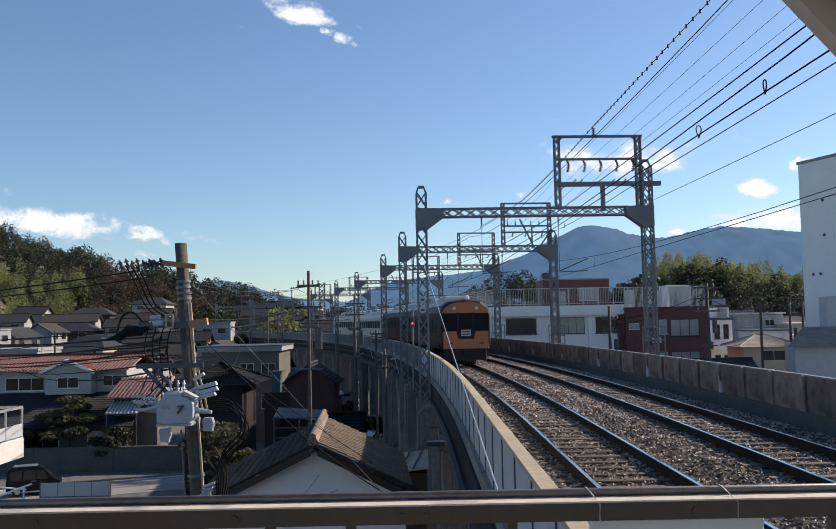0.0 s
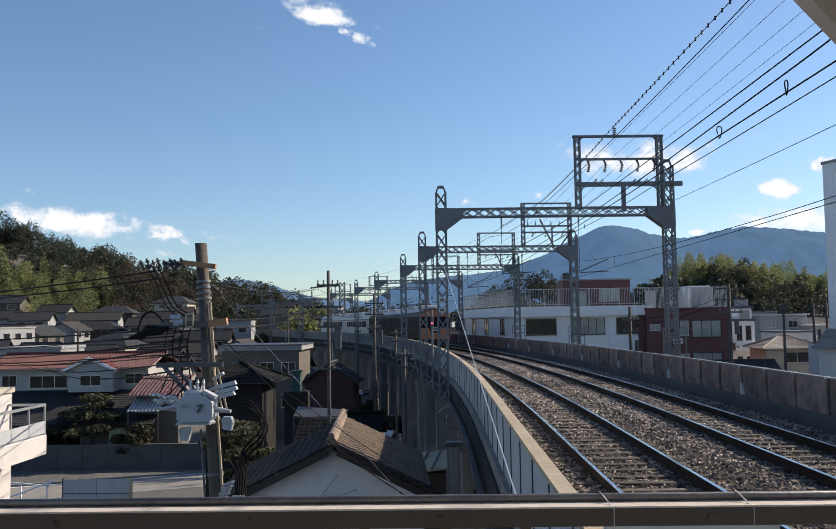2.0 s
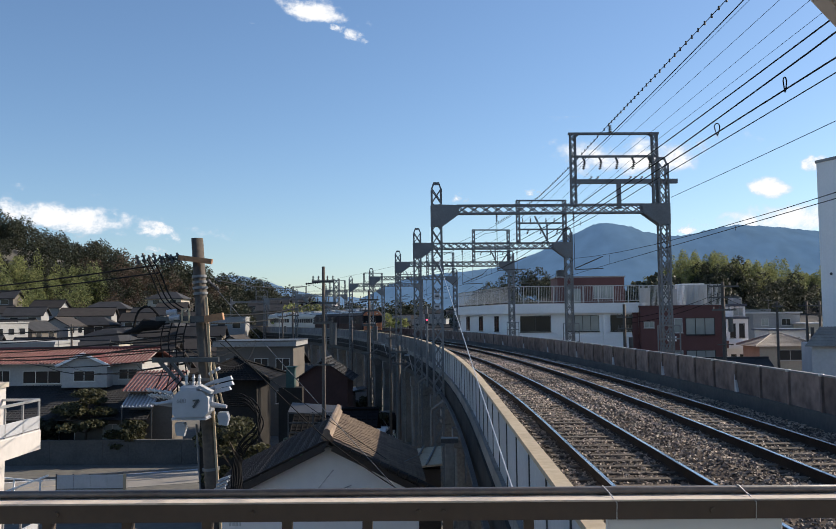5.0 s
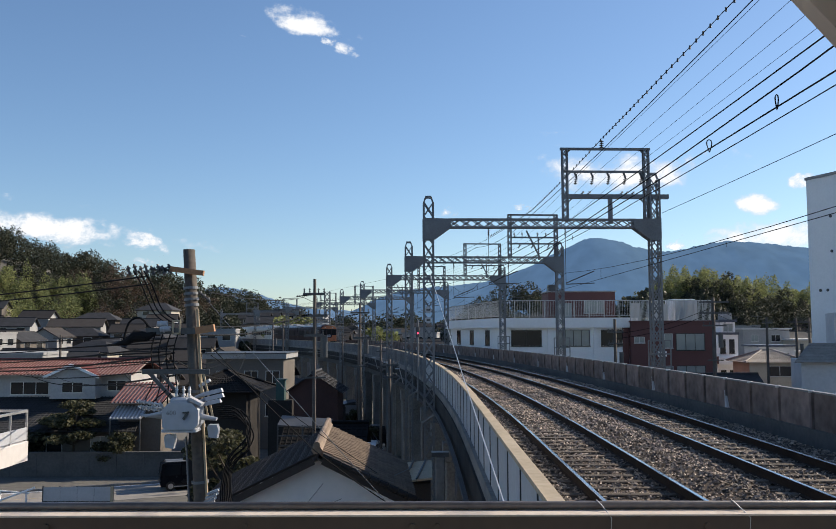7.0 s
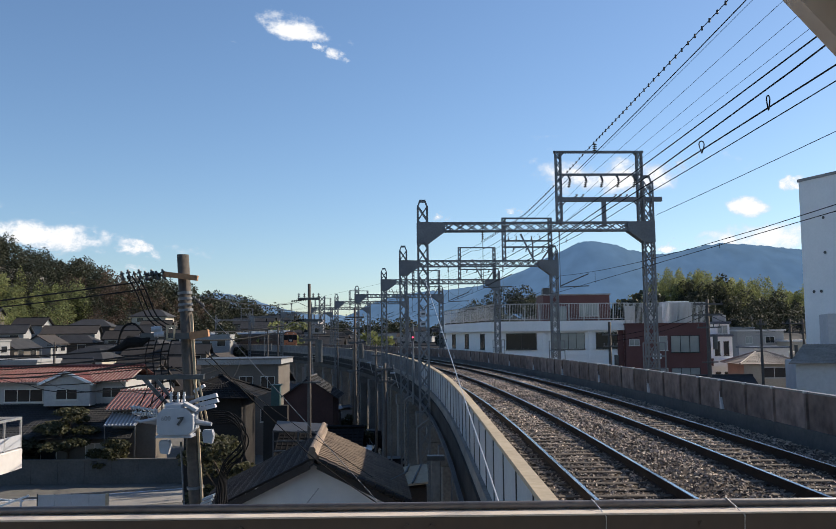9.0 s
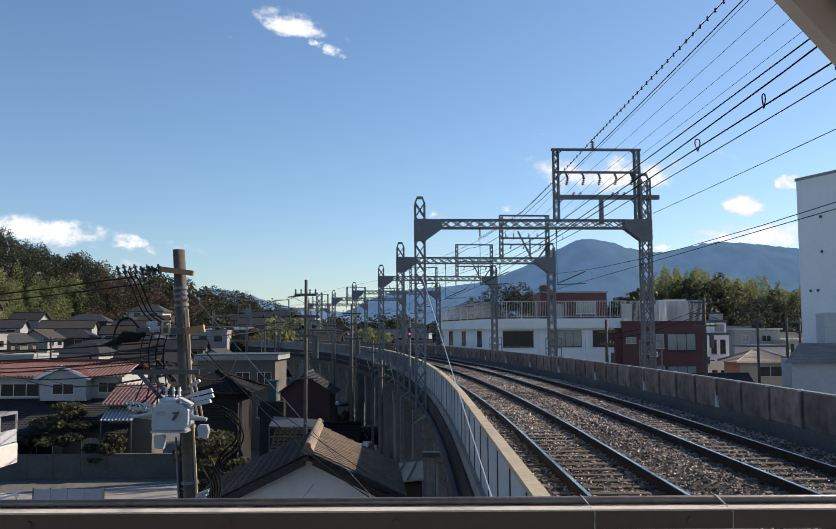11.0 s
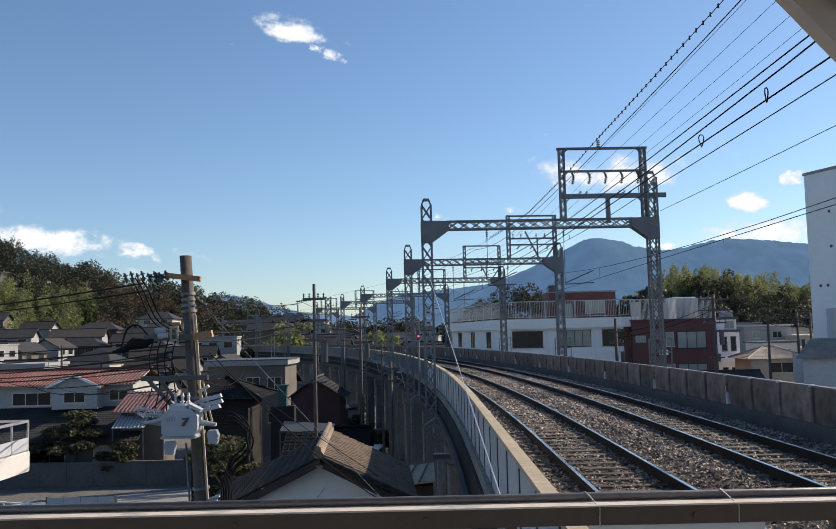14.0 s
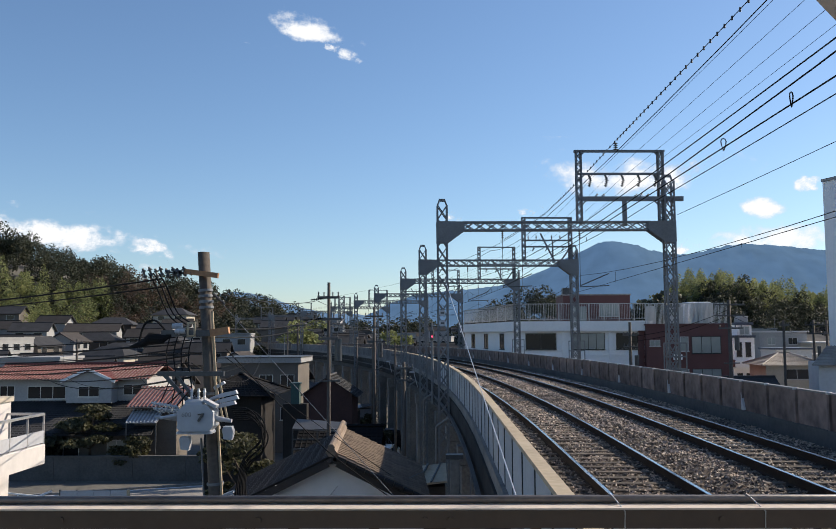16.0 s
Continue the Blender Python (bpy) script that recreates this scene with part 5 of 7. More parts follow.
def right_town():
    b = thing("building", "narrow white three-storey house with slate blue cornices", "building", (34.0, 96, 0), 0)
    part("wall", Mesh().box(-1.2, 0, -0.3, 1.15, 8, 10.3), WHITE, b)
    part("upper_wall", Mesh().box(-0.5, 0.6, 10.56, 1.1, 7, 11.7), WHITE, b)
    part("cornice", Mesh().box(-1.3, -0.15, 10.3, 1.25, 8.1, 10.55), SLATEBLUE, b, "slate blue cornice")
    part("cornice", Mesh().box(-0.7, 0.4, 11.7, 1.25, 7.2, 12.0), SLATEBLUE, b, "slate blue cornice")
    part("roof_tank", Mesh().cham(0.0, 1.0, 12.0, 0.9, 3.0, 12.7, 0.05), GREYWALL, b)
    part("balcony", Mesh().box(-1.25, -0.7, 7.0, 1.2, -0.01, 7.75), WHITE, b)
    part("canopy", Mesh().box(-1.9, -0.6, 7.1, -1.21, 2.0, 7.9), MAROON, b)
    for z in (9.0, 5.6):
        for x in (-0.55, 0.45):
            window(b, x, 0, z, 0.5, 1.5, 0, GLASS, 0, BLACKFRAME)
    window(b, 0.3, 0.6, 11.1, 1.0, 0.8, 0, PALEGLASS)
    house((35.1, 88, 0), -4, 5.2, 5.6, 7.75, 1.0, CREAM, GREYTILE, True, ((0.3, 6.75, 2.2, 0.95, GLASS), (2.05, 6.75, 0.8, 1.1, GLASS), (-0.8, 4.0, 2.6, 1.4, GLASS)), 0.55, 10, "cream rendered house with a weathered pale hipped tile roof")
    for x, y, w, d, h, m, lab in ((51.5, 132, 7.0, 6, 10.9, GREYWALL, "grey flat-roofed house with a small window"), (45.0, 112, 4.5, 5, 8.7, PALEGREY, "pale house with a blue metal roof"), (58.0, 128, 8.0, 6, 9.3, CREAM, "low cream house with a pale flat roof"), (52.5, 112, 6.5, 6, 7.9, OFFWHITE, "low workshop with a pale flat roof")):
        e = thing("house", lab, "house", (x, y, 0))
        part("wall", Mesh().box(-w / 2, -d / 2, -0.3, w / 2, d / 2, h), m, e)
        part("roof", Mesh().box(-w / 2 - 0.3, -d / 2 - 0.3, h, w / 2 + 0.3, d / 2 + 0.3, h + 0.22), SLATEBLUE if "blue" in lab else PALEGREY, e)
        window(e, w * 0.2, -d / 2, h - 1.3, 1.3, 0.9, 0, GLASS)
        window(e, -w * 0.25, -d / 2, h - 1.3, 1.0, 0.9, 0, PALEGLASS)
    house((42.4, 86, 0), -8, 4.4, 5, 6.2, 1.2, CREAM, GREYTILE, False, ((0.2, 4.9, 2.6, 1.3, GLASS), (0.2, 2.2, 2.4, 1.6, GLASS)), 0.6, 8, "cream house with an upper balcony window")
    g = thing("house", "grey rendered house with a corrugated lean-to eave", "house", (32.4, 66, 0.85), -18)
    part("wall", Mesh().box(-3.4, -2, -1.2, 8, 6, 7.6), PALEGREY, g)
    part("upper_wall", Mesh().box(-0.6, 1.2, 8.5, 8, 6, 11.3), PALEGREY, g)
    tagged(part("roof_slope", slope_mesh((-3.9, -2.6, 7.5), (8.2, -2.6, 7.5), (8.2, 1.2, 8.9), (-2.4, 1.2, 8.9), 7, 40, 0.05), GREYTILE, g), kind="stuff")
    t = thing("tower_block", "tall plain white tower block with small wall marks", "building", (34.0, 75.2, 0), 0)
    a = math.atan2(-3.6, 1.35)
    u, n = Vector((math.cos(a), math.sin(a), 0)), Vector((-math.sin(a), math.cos(a), 0))
    fp = [Vector((0, 0, 0)), u * 15, u * 15 + n * 14, n * 14]
    part("wall", Mesh().loft([[p + Vector((0, 0, -0.3)) for p in fp], [p + Vector((0, 0, 24.0)) for p in fp]]), WHITE, t)
    ctr = (fp[0] + fp[2]) / 2
    part("roof_edge", Mesh().loft([[ctr + (p - ctr) * 1.012 + Vector((0, 0, z)) for p in fp] for z in (24.0, 24.25)]), GREYWALL, t)
    for k, z in ((1.2, 14.2), (2.0, 14.2), (2.6, 17.5), (2.6, 20.5)):
        p = u * k - n * 0.03
        part("vent", Mesh().cyl(p + Vector((0, 0, z)), p - n * 0.06 + Vector((0, 0, z)), 0.13, sides=10), DARKSTEEL, t)


def left_building():
    b = thing("apartment_building", "white apartment house with stacked balconies in sunlight", "building", (-12.6, 17, 0))
    part("wall", Mesh().box(-9, -4, -0.3, 0, 8.2, 8.9), BALCONYWHITE, b)
    part("eave", Mesh().box(-9.4, -4.4, 8.9, 0.06, 8.26, 9.05), CREAM, b)
    for z in (7.12, 4.1):
        part("balcony_slab", Mesh().cham(0.003, -3, z, 1.15, 8.0, z + 0.56, 0.02), BALCONYWHITE, b, "thick white balcony slab")
        part("balcony_panel", Mesh().box(1.06, -3, z + 0.6, 1.1, 8.0, z + 0.95), TRANSF, b)
        for i in range(12):
            y = -3 + i
            part("balcony_post", Mesh().bar((1.08, y, z + 0.5), (1.08, y, z + 1.4), 0.05), FRAME, b)
        part("balcony_rail", Mesh().bar((1.08, -3, z + 1.42), (1.08, 8.0, z + 1.42), 0.07), FRAME, b)
        part("balcony_end", Mesh().bar((0, 8.0, z + 1.42), (1.08, 8.0, z + 1.42), 0.07), FRAME, b)
        part("door", Mesh().box(-0.02, 4.2, z + 0.5, 0.03, 6.2, z + 1.75), GLASS, b)
    part("stair_landing", Mesh().box(0.003, 8.3, 2.6, 1.6, 11.0, 2.9), BALCONYWHITE, b)
    part("stair_rail", Mesh().bar((1.6, 8.3, 3.8), (1.6, 11, 3.8), 0.06).bar((1.6, 8.3, 2.9), (1.6, 11, 3.8), 0.06), FRAME, b)
    part("stair_column", Mesh().box(0.2, 8.4, -0.3, 0.5, 8.7, 2.6), BALCONYWHITE, b)


def street():
    # heading slightly away to the right, then straight under the viaduct
    m = Mesh()
    pts = [(-140, 18), (-60, 43.5), (-27, 56.4), (-13, 62.0), (0, 64.0), (10, 64.2), (22, 63), (36, 58), (140, 56)]
    m.loft([[(x, y - 3.3, 0.02), (x, y + 2.6, 0.02), (x, y + 2.6, -0.2), (x, y - 3.3, -0.2)] for x, y in pts])
    r = thing("road", "pale sunlit asphalt street with a worn edge line", "road", kind="structure")
    part("carriageway", m, ASPHALT, r)
    for dy, w in ((2.2, 0.12), (-0.4, 0.1)):
        m = Mesh()
        m.loft([[(x, y + dy, 0.02), (x, y + dy + w, 0.02), (x, y + dy + w, 0.026), (x, y + dy, 0.026)] for x, y in pts])
        part("edge_line", m, CAP if dy < 0 else WHITE, r)
    k = Mesh()
    k.loft([[(x, y + 2.65, -0.1), (x, y + 2.65, 0.14), (x, y + 2.85, 0.14), (x, y + 2.85, -0.1)] for x, y in pts])
    part("kerb", k, CONCRETE, r)
    w = thing("garden_wall", "long grey concrete garden wall along the street", "wall")
    for i in range(10):
        part("wall_panel", Mesh().box(-35 + i * 2, 64.9, -0.3, -33.02 + i * 2, 65.1, 1.75), CONCRETE_DARK, w)
    part("coping", Mesh().box(-35.1, 64.83, 1.754, -14.9, 65.17, 1.86), CONCRETE_DARK, w)
    f = thing("hoarding", "white panel hoarding with grey posts beside the street", "fence")
    for i in range(4):
        part("panel", Mesh().box(-20.6 + i * 0.92, 47, 0.2, -19.7 + i * 0.92, 47.04, 2.45), TRANSF, f)
    for i in range(5):
        part("post", Mesh().bar((-20.65 + i * 0.92, 47.06, 0), (-20.65 + i * 0.92, 47.06, 2.5), 0.06), DARKSTEEL, f)
    for z in (0.9, 1.7):
        part("rail", Mesh().bar((-20.65, 46.98, z), (-16.95, 46.98, z), 0.04), DARKSTEEL, f)
    part("end_board", Mesh().box(-16.95, 46.95, 0, -16.8, 47.05, 2.5), CAP, f)
    h = thing("handrail", "white steel stair handrail beside the hoarding", "handrail")
    part("rail", Mesh().bar((-24, 46, 2.6), (-21.2, 46.6, 2.2), 0.07).bar((-24, 46, 1.4), (-20.9, 46.6, 2.5), 0.09), WHITE, h)
    for x in (-24, -22.6, -21.2):
        part("post", Mesh().bar((x, 46.3, 0), (x, 46.3, 2.4), 0.07), WHITE, h)
    # Pale roof put in for ground strips lit between shadows.
    s = thing("shed", "shed shape with a pale roof for sunlit ground strips", "shed", (-0.35, 28.5, 0))
    part("wall", Mesh().box(-0.75, -1.0, -0.2, 0.55, 1.0, 6.0), DARKWOOD, s)
    part("roof", Mesh().loft([[(-0.85, -1.2, 6.0), (0.6, -1.2, 6.15), (0.6, 1.2, 6.35), (-0.85, 1.2, 6.2)], [(-0.85, -1.2, 6.06), (0.6, -1.2, 6.21), (0.6, 1.2, 6.41), (-0.85, 1.2, 6.26)]]), CAP, s)
    for x in (-0.3, 0.1):
        part("roof_bar", Mesh().bar((x, -1.2, 6.18), (x + 0.3, 1.2, 6.4), 0.05), DARKSTEEL, s)
    p = thing("concrete_post", "square concrete post beside the viaduct", "post", (0.36, 20.2, 0))
    part("shaft", Mesh().cham(-0.11, -0.11, 0, 0.11, 0.11, 7.9, 0.02), CONCRETE, p)
    part("bracket", Mesh().box(-0.2, -0.13, 7.9, 0.2, 0.13, 8.0), DARKSTEEL, p)


# ---- poles and wires ----
def utility_pole(name_label, x, y, h, lean=0.0, arms=((0.5, 1.6), (1.3, 1.4)), can=False, rz=0.0, r=0.17):
    p = thing("utility_pole", name_label, "utility pole", (x, y, 0), rz, "utility poles of the town")
    part("shaft", Mesh().cyl((0, 0, -0.3), (lean, 0, h), r, r * 0.62, 14), POLEDARK, p, smooth=True)
    for dz, w in arms:
        part("cross_arm", Mesh().bar((lean - w / 2, -0.16, h - dz), (lean + w / 2, -0.16, h - dz), 0.1), DARKSTEEL, p)
        for k in (-0.45, -0.2, 0.2, 0.45):
            ins = Mesh()
            insulator(ins, (lean + w * k, -0.16, h - dz + 0.05), (0, 0, 1), 2, 0.06)
            part("insulator", ins, DARKSTEEL, p)
    if can:
        part("transformer", Mesh().cyl((lean + 0.4, -0.1, h - 3.2), (lean + 0.4, -0.1, h - 2.3), 0.15, sides=14), DARKSTEEL, p)
        part("fitting", Mesh().bar((lean - 0.5, -0.2, h - 4.0), (lean + 0.5, -0.2, h - 4.0), 0.07), DARKSTEEL, p)
    return p


def main_pole():
    X, Y = -3.61, 15.0
    def ax(z):
        return Vector((-0.54 * (z - 4.0) / 8.25 if z > 4 else 0, 0, z))
    p = thing("utility_pole", "weathered concrete utility pole crowded with transformers and cables", "utility pole", (X, Y, 0), group="utility poles of the town")
    part("shaft", Mesh().loft([[ax(z) + Vector((r * math.cos(a), r * math.sin(a), 0)) for a in [k * math.pi / 9 for k in range(18)]] for z, r in ((-0.3, 0.155), (4, 0.14), (8, 0.125), (12.25, 0.102))]), POLE, p, smooth=True)
    for z, r in ((11.55, 0.122), (11.45, 0.122), (11.35, 0.122), (11.25, 0.122), (9.75, 0.133), (9.15, 0.136), (8.2, 0.142)):
        part("band", Mesh().cyl(ax(z), ax(z + 0.045), r + 0.005, sides=18), STEEL, p, "galvanised strap round the pole")
    part("conduit", Mesh().tube([ax(z) + Vector((0.12, -0.08, 0)) for z in (7.0, 8.5, 10.0, 11.2)], 0.024, 8), CAP, p, "pale vertical conduit")
    part("conduit", Mesh().tube([ax(z) + Vector((-0.2, -0.04, 0)) for z in (4.0, 7.0, 9.0)], 0.018, 8), STEEL, p)
    a = ax(11.85)
    part("cross_arm", Mesh().bar(a + Vector((-0.3, -0.16, 0.05)), a + Vector((0.28, -0.16, -0.03)), 0.09), RUSTARM, p, "rust-streaked upper cross arm")
    for k in (-0.28, -0.16):
        m = Mesh()
        insulator(m, a + Vector((k, -0.16, 0.02)), (-1, 0, 0.05), 4, 0.055)
        part("insulator", m, DARKSTEEL, p)
    m = Mesh()
    insulator(m, a + Vector((0.2, -0.18, -0.35)), (0.7, 0, -0.6), 3, 0.05)
    part("insulator", m, DARKSTEEL, p)
    a = ax(10.82)
    part("cross_arm", Mesh().bar(a + Vector((-0.75, -0.17, 0)), a + Vector((0.1, -0.17, 0)), 0.11), DARKSTEEL, p)
    part("arm_end", Mesh().bar(a + Vector((0.1, -0.18, 0.0)), a + Vector((0.42, -0.18, 0.05)), 0.12), RUSTARM, p, "orange rusted arm end")
    for k, z in ((-0.55, 0.12), (-0.5, 0.03)):
        m = Mesh()
        m.cyl(a + Vector((k, -0.24, z)), a + Vector((k + 0.17, -0.24, z + 0.01)), 0.05, 0.05, 10)
        m.cyl(a + Vector((k + 0.05, -0.24, z)), a + Vector((k + 0.07, -0.24, z)), 0.06, 0.06, 10)
        part("cutout_switch", m, TRANSF, p, "pale cutout switch")
    m = Mesh()
    for x0, x1, z0, z1 in ((-0.3, -0.15, 0.16, 0.19), (-0.3, -0.27, -0.05, 0.16), (-0.18, -0.15, -0.05, 0.16), (-0.3, -0.15, -0.06, -0.03)):
        m.box(a.x + x0, a.y - 0.25, a.z + z0, a.x + x1, a.y - 0.2, a.z + z1)
    part("switch_frame", m, CAP, p, "pale rectangular switch frame")
    # lower long arm with its braces
    a = ax(10.12)
    part("cross_arm", Mesh().bar(a + Vector((-0.85, -0.19, 0)), a + Vector((0.3, -0.19, 0)), 0.08), DARKSTEEL, p)
    part("brace", Mesh().bar(a + Vector((-0.75, -0.19, 0)), ax(9.3) + Vector((-0.05, -0.19, 0)), 0.06).bar(a + Vector((-0.55, -0.19, 0)), ax(9.45) + Vector((-0.05, -0.19, 0)), 0.05), DARKSTEEL, p)
    # transformer box
    c = ax(9.4) + Vector((-0.12, -0.42, 0))
    prof = [(-0.3, -0.17), (-0.25, -0.22), (0.22, -0.22), (0.3, -0.14), (0.3, 0.1), (0.19, 0.22), (-0.2, 0.22), (-0.3, 0.11)]
    tb = part("transformer", Mesh().loft([[c + Vector((x, y, z)) for x, z in prof] for y in (-0.2, 0.22)]), TRANSF, p, "pale grey transformer box with a painted marking")
    part("cover", Mesh().cham(c.x - 0.2, c.y - 0.15, c.z + 0.22, c.x + 0.12, c.y + 0.15, c.z + 0.3, 0.03), TRANSF, tb)
    part("handle", Mesh().bar(c + Vector((0.06, -0.23, -0.05)), c + Vector((0.13, -0.23, 0.06)), 0.035).bar(c + Vector((0.05, -0.22, 0.06)), c + Vector((0.15, -0.22, 0.07)), 0.025), DARKSTEEL, tb, "dark operating handle")
    txt = bpy.data.curves.new("marking", "FONT")
    txt.body, txt.size, txt.extrude = "600", 0.11, 0.002
    t = new("marking", bpy.data.meshes.new_from_object(new("temp", txt)))
    bpy.data.objects.remove(bpy.data.objects["temp"])
    t.data.materials.append(GREYWALL)
    t.parent = tb
    t.matrix_basis = pose(c.x - 0.23, c.y - 0.205, c.z + 0.02, 90, 0, 0)
    part("cover_foot", Mesh().cham(c.x - 0.33, c.y - 0.17, c.z - 0.27, c.x + 0.26, c.y + 0.19, c.z - 0.22, 0.02), TRANSF, tb)
    for k in (-0.12, 0.0, 0.1):
        m = Mesh()
        insulator(m, c + Vector((k, 0, 0.3)), (0, 0, 1), 2, 0.035)
        part("bushing", m, INSUL, tb)
    # arms of switches and sleeves to both sides
    rnd = random.Random(8)
    for k, (dz, lift) in enumerate(((0.16, 0.16), (0.1, 0.05), (0.04, 0.12))):
        o = c + Vector((-0.3, -0.12 + 0.12 * k, dz))
        m = Mesh()
        insulator(m, o + Vector((-0.02, 0, 0.02)), (-1, 0, lift), 5, 0.045)
        part("insulator", m, INSUL, p, "ribbed pale insulator")
        part("cable_sleeve", Mesh().cyl(o + Vector((0.06, 0, -0.1)), o + Vector((-0.3 - 0.08 * k, -0.03, -0.16 + 0.06 * k)), 0.042, 0.024, 10), TRANSF, p, "pale cable sleeve")
    for k in range(3):
        o = ax(9.62) + Vector((0.2 + 0.03 * (k % 2), -0.22 - 0.05 * k, 0.12 - 0.085 * k))
        d, w = Vector((0.3, 0, 0.07)), Vector((-0.02, 0, 0.045))
        part("sleeve_cap", Mesh().loft([[q + w * kk + Vector((0, y, 0)) for kk, y in ((0.7, -0.05), (0.7, 0.05), (-0.7, 0.06), (-0.7, -0.06))] for q, kk2 in ((o, 0), (o + d * 0.5, 1), (o + d, 2))]), TRANSF, p, "pale flat cable cap")
        part("cable_sleeve", Mesh().cyl(o + Vector((-0.16, 0, -0.06)), o, 0.03, 0.035, 10), TRANSF, p, "pale cable sleeve")
    part("cable_sleeve", Mesh().cyl(c + Vector((0.26, 0, -0.02)), c + Vector((0.58, -0.05, -0.06)), 0.055, 0.03, 12), TRANSF, p, "pale cable sleeve")
    part("side_plate", Mesh().obox(Matrix.Translation(c + Vector((0.24, -0.1, 0.24))) @ pose(0, 0, 0, 0, 28, 0), 0.24, 0.2, 0.05), TRANSF, p, "pale tilted cover plate")
    part("side_plate", Mesh().obox(Matrix.Translation(ax(9.92) + Vector((0.2, -0.15, 0))) @ pose(0, 0, 0, 0, -30, 0), 0.2, 0.12, 0.05), TRANSF, p, "pale tilted cover plate")
    for sx, z in ((-0.38, 8.98), (0.36, 9.15)):
        o = ax(z) + Vector((sx, -0.35, 0))
        part("junction_box", Mesh().loft([[o + Vector((x, y, zz)) for x, zz in ((-0.09, 0.04), (-0.065, -0.12), (0.07, -0.14), (0.1, 0.0), (0.07, 0.09), (-0.07, 0.09))] for y in (-0.07, 0.07)]), TRANSF, p, "pale junction box")
    for k in range(7):
        s = ax(9.5) + Vector((0.42, -0.3 + 0.05 * k, 0.04 - 0.04 * k))
        e = ax(7.7) + Vector((0.42 + 0.05 * k, -0.2, -0.3))
        j = rnd.uniform(-0.05, 0.05)
        pts = [s, s + Vector((0.32 + j, 0, -0.02)), s + Vector((0.52 + j, 0, -0.25)), s + Vector((0.5, 0, -0.55 + j)), s + Vector((0.22, 0, -0.85)), (s + e) / 2 + Vector((0.02, 0, -0.35)), e]
        part("cable", Mesh().tube(smooth_path(pts), 0.013, 6), BLACK, p)
    for k in range(4):
        o = ax(8.0) + Vector((0.36 + 0.055 * k, -0.25, -0.1))
        part("cable_end", Mesh().cyl(o, o + Vector((0.02, 0, -0.6)), 0.022, sides=8), INSUL, p, "ribbed white cable end")
    for k in range(6):
        o = ax(7.85) + Vector((0.12 + 0.03 * k, -0.25, -0.10 + 0.07 * k))
        part("louvre", Mesh().obox(Matrix.Translation(o) @ pose(0, 0, 0, 0, -20, 0), 0.2, 0.16, 0.035), TRANSF, p)
    for k in range(4):
        s = a + Vector((-0.62 + 0.13 * k, -0.17, 0.75))
        pts = [s, s + Vector((-0.1, 0, -0.4)), s + Vector((-0.05, 0, -0.9)), s + Vector((-0.25 + 0.1 * k, 0, -1.4)), c + Vector((-0.3 + 0.12 * k, 0, 0.42))]
        part("cable", Mesh().tube(smooth_path(pts), 0.011, 6), BLACK, p)
    for k in range(3):
        s = a + Vector((-1.05 + 0.09 * k, -0.2, 1.75))
        pts = [s, s + Vector((0.15, 0, -0.25)), s + Vector((0.35, 0, -0.7)), a + Vector((-0.5 + 0.13 * k, -0.18, 0.85))]
        part("cable", Mesh().tube(smooth_path(pts), 0.012, 6), BLACK, p)
    m = Mesh()
    for k in range(8):
        insulator(m, a + Vector((-1.1 + 0.1 * k, -0.2 + 0.03 * (k % 3), 1.66 + 0.03 * (k % 2))), (-0.3, 0, 1), 2, 0.05)
    part("line_insulator", m, DARKSTEEL, p)
    pts = [a + Vector((-1.25, -0.2, 0.5)), a + Vector((-1.1, -0.2, 0.62)), a + Vector((-0.9, -0.2, 0.6)), a + Vector((-0.6, -0.2, 0.68))]
    part("cable_closure", Mesh().loft([[q + Vector((0, r * math.cos(t), r * math.sin(t))) for t in [j * math.pi / 6 for j in range(12)]] for q, r in ((pts[0] + Vector((-0.1, 0, -0.03)), 0.015), (pts[0] + Vector((0.12, 0, 0.02)), 0.07), (pts[1] + Vector((0.1, 0, 0)), 0.11), (pts[2] + Vector((0.12, 0, 0)), 0.08), (pts[3], 0.02))]), BLACK, p, "black bundled cable closure")
    part("cable", Mesh().tube(smooth_path([a + Vector((-1.2, -0.2, 0.5)), a + Vector((-1.1, -0.2, 0.85)), a + Vector((-0.9, -0.2, 0.92)), a + Vector((-0.7, -0.2, 0.7))]), 0.02, 6), BLACK, p)
    for k in (0.12, 0.2):
        part("guy_rod", Mesh().bar(ax(10.1) + Vector((k, -0.2, 0)), ax(9.35) + Vector((k + 0.12, -0.2, 0)), 0.03), CAP, p)
    return Vector((X, Y, 0)), ax


def smooth_path(pts, n=4):
    pts = [Vector(p) for p in pts]
    out = []
    for i in range(len(pts) - 1):
        p0, p1, p2, p3 = pts[max(i - 1, 0)], pts[i], pts[i + 1], pts[min(i + 2, len(pts) - 1)]
        for k in range(n):
            t = k / n
            out.append(0.5 * ((2 * p1) + (p2 - p0) * t + (2 * p0 - 5 * p1 + 4 * p2 - p3) * t * t + (3 * p1 - p0 - 3 * p2 + p3) * t ** 3))
    return out + [pts[-1]]


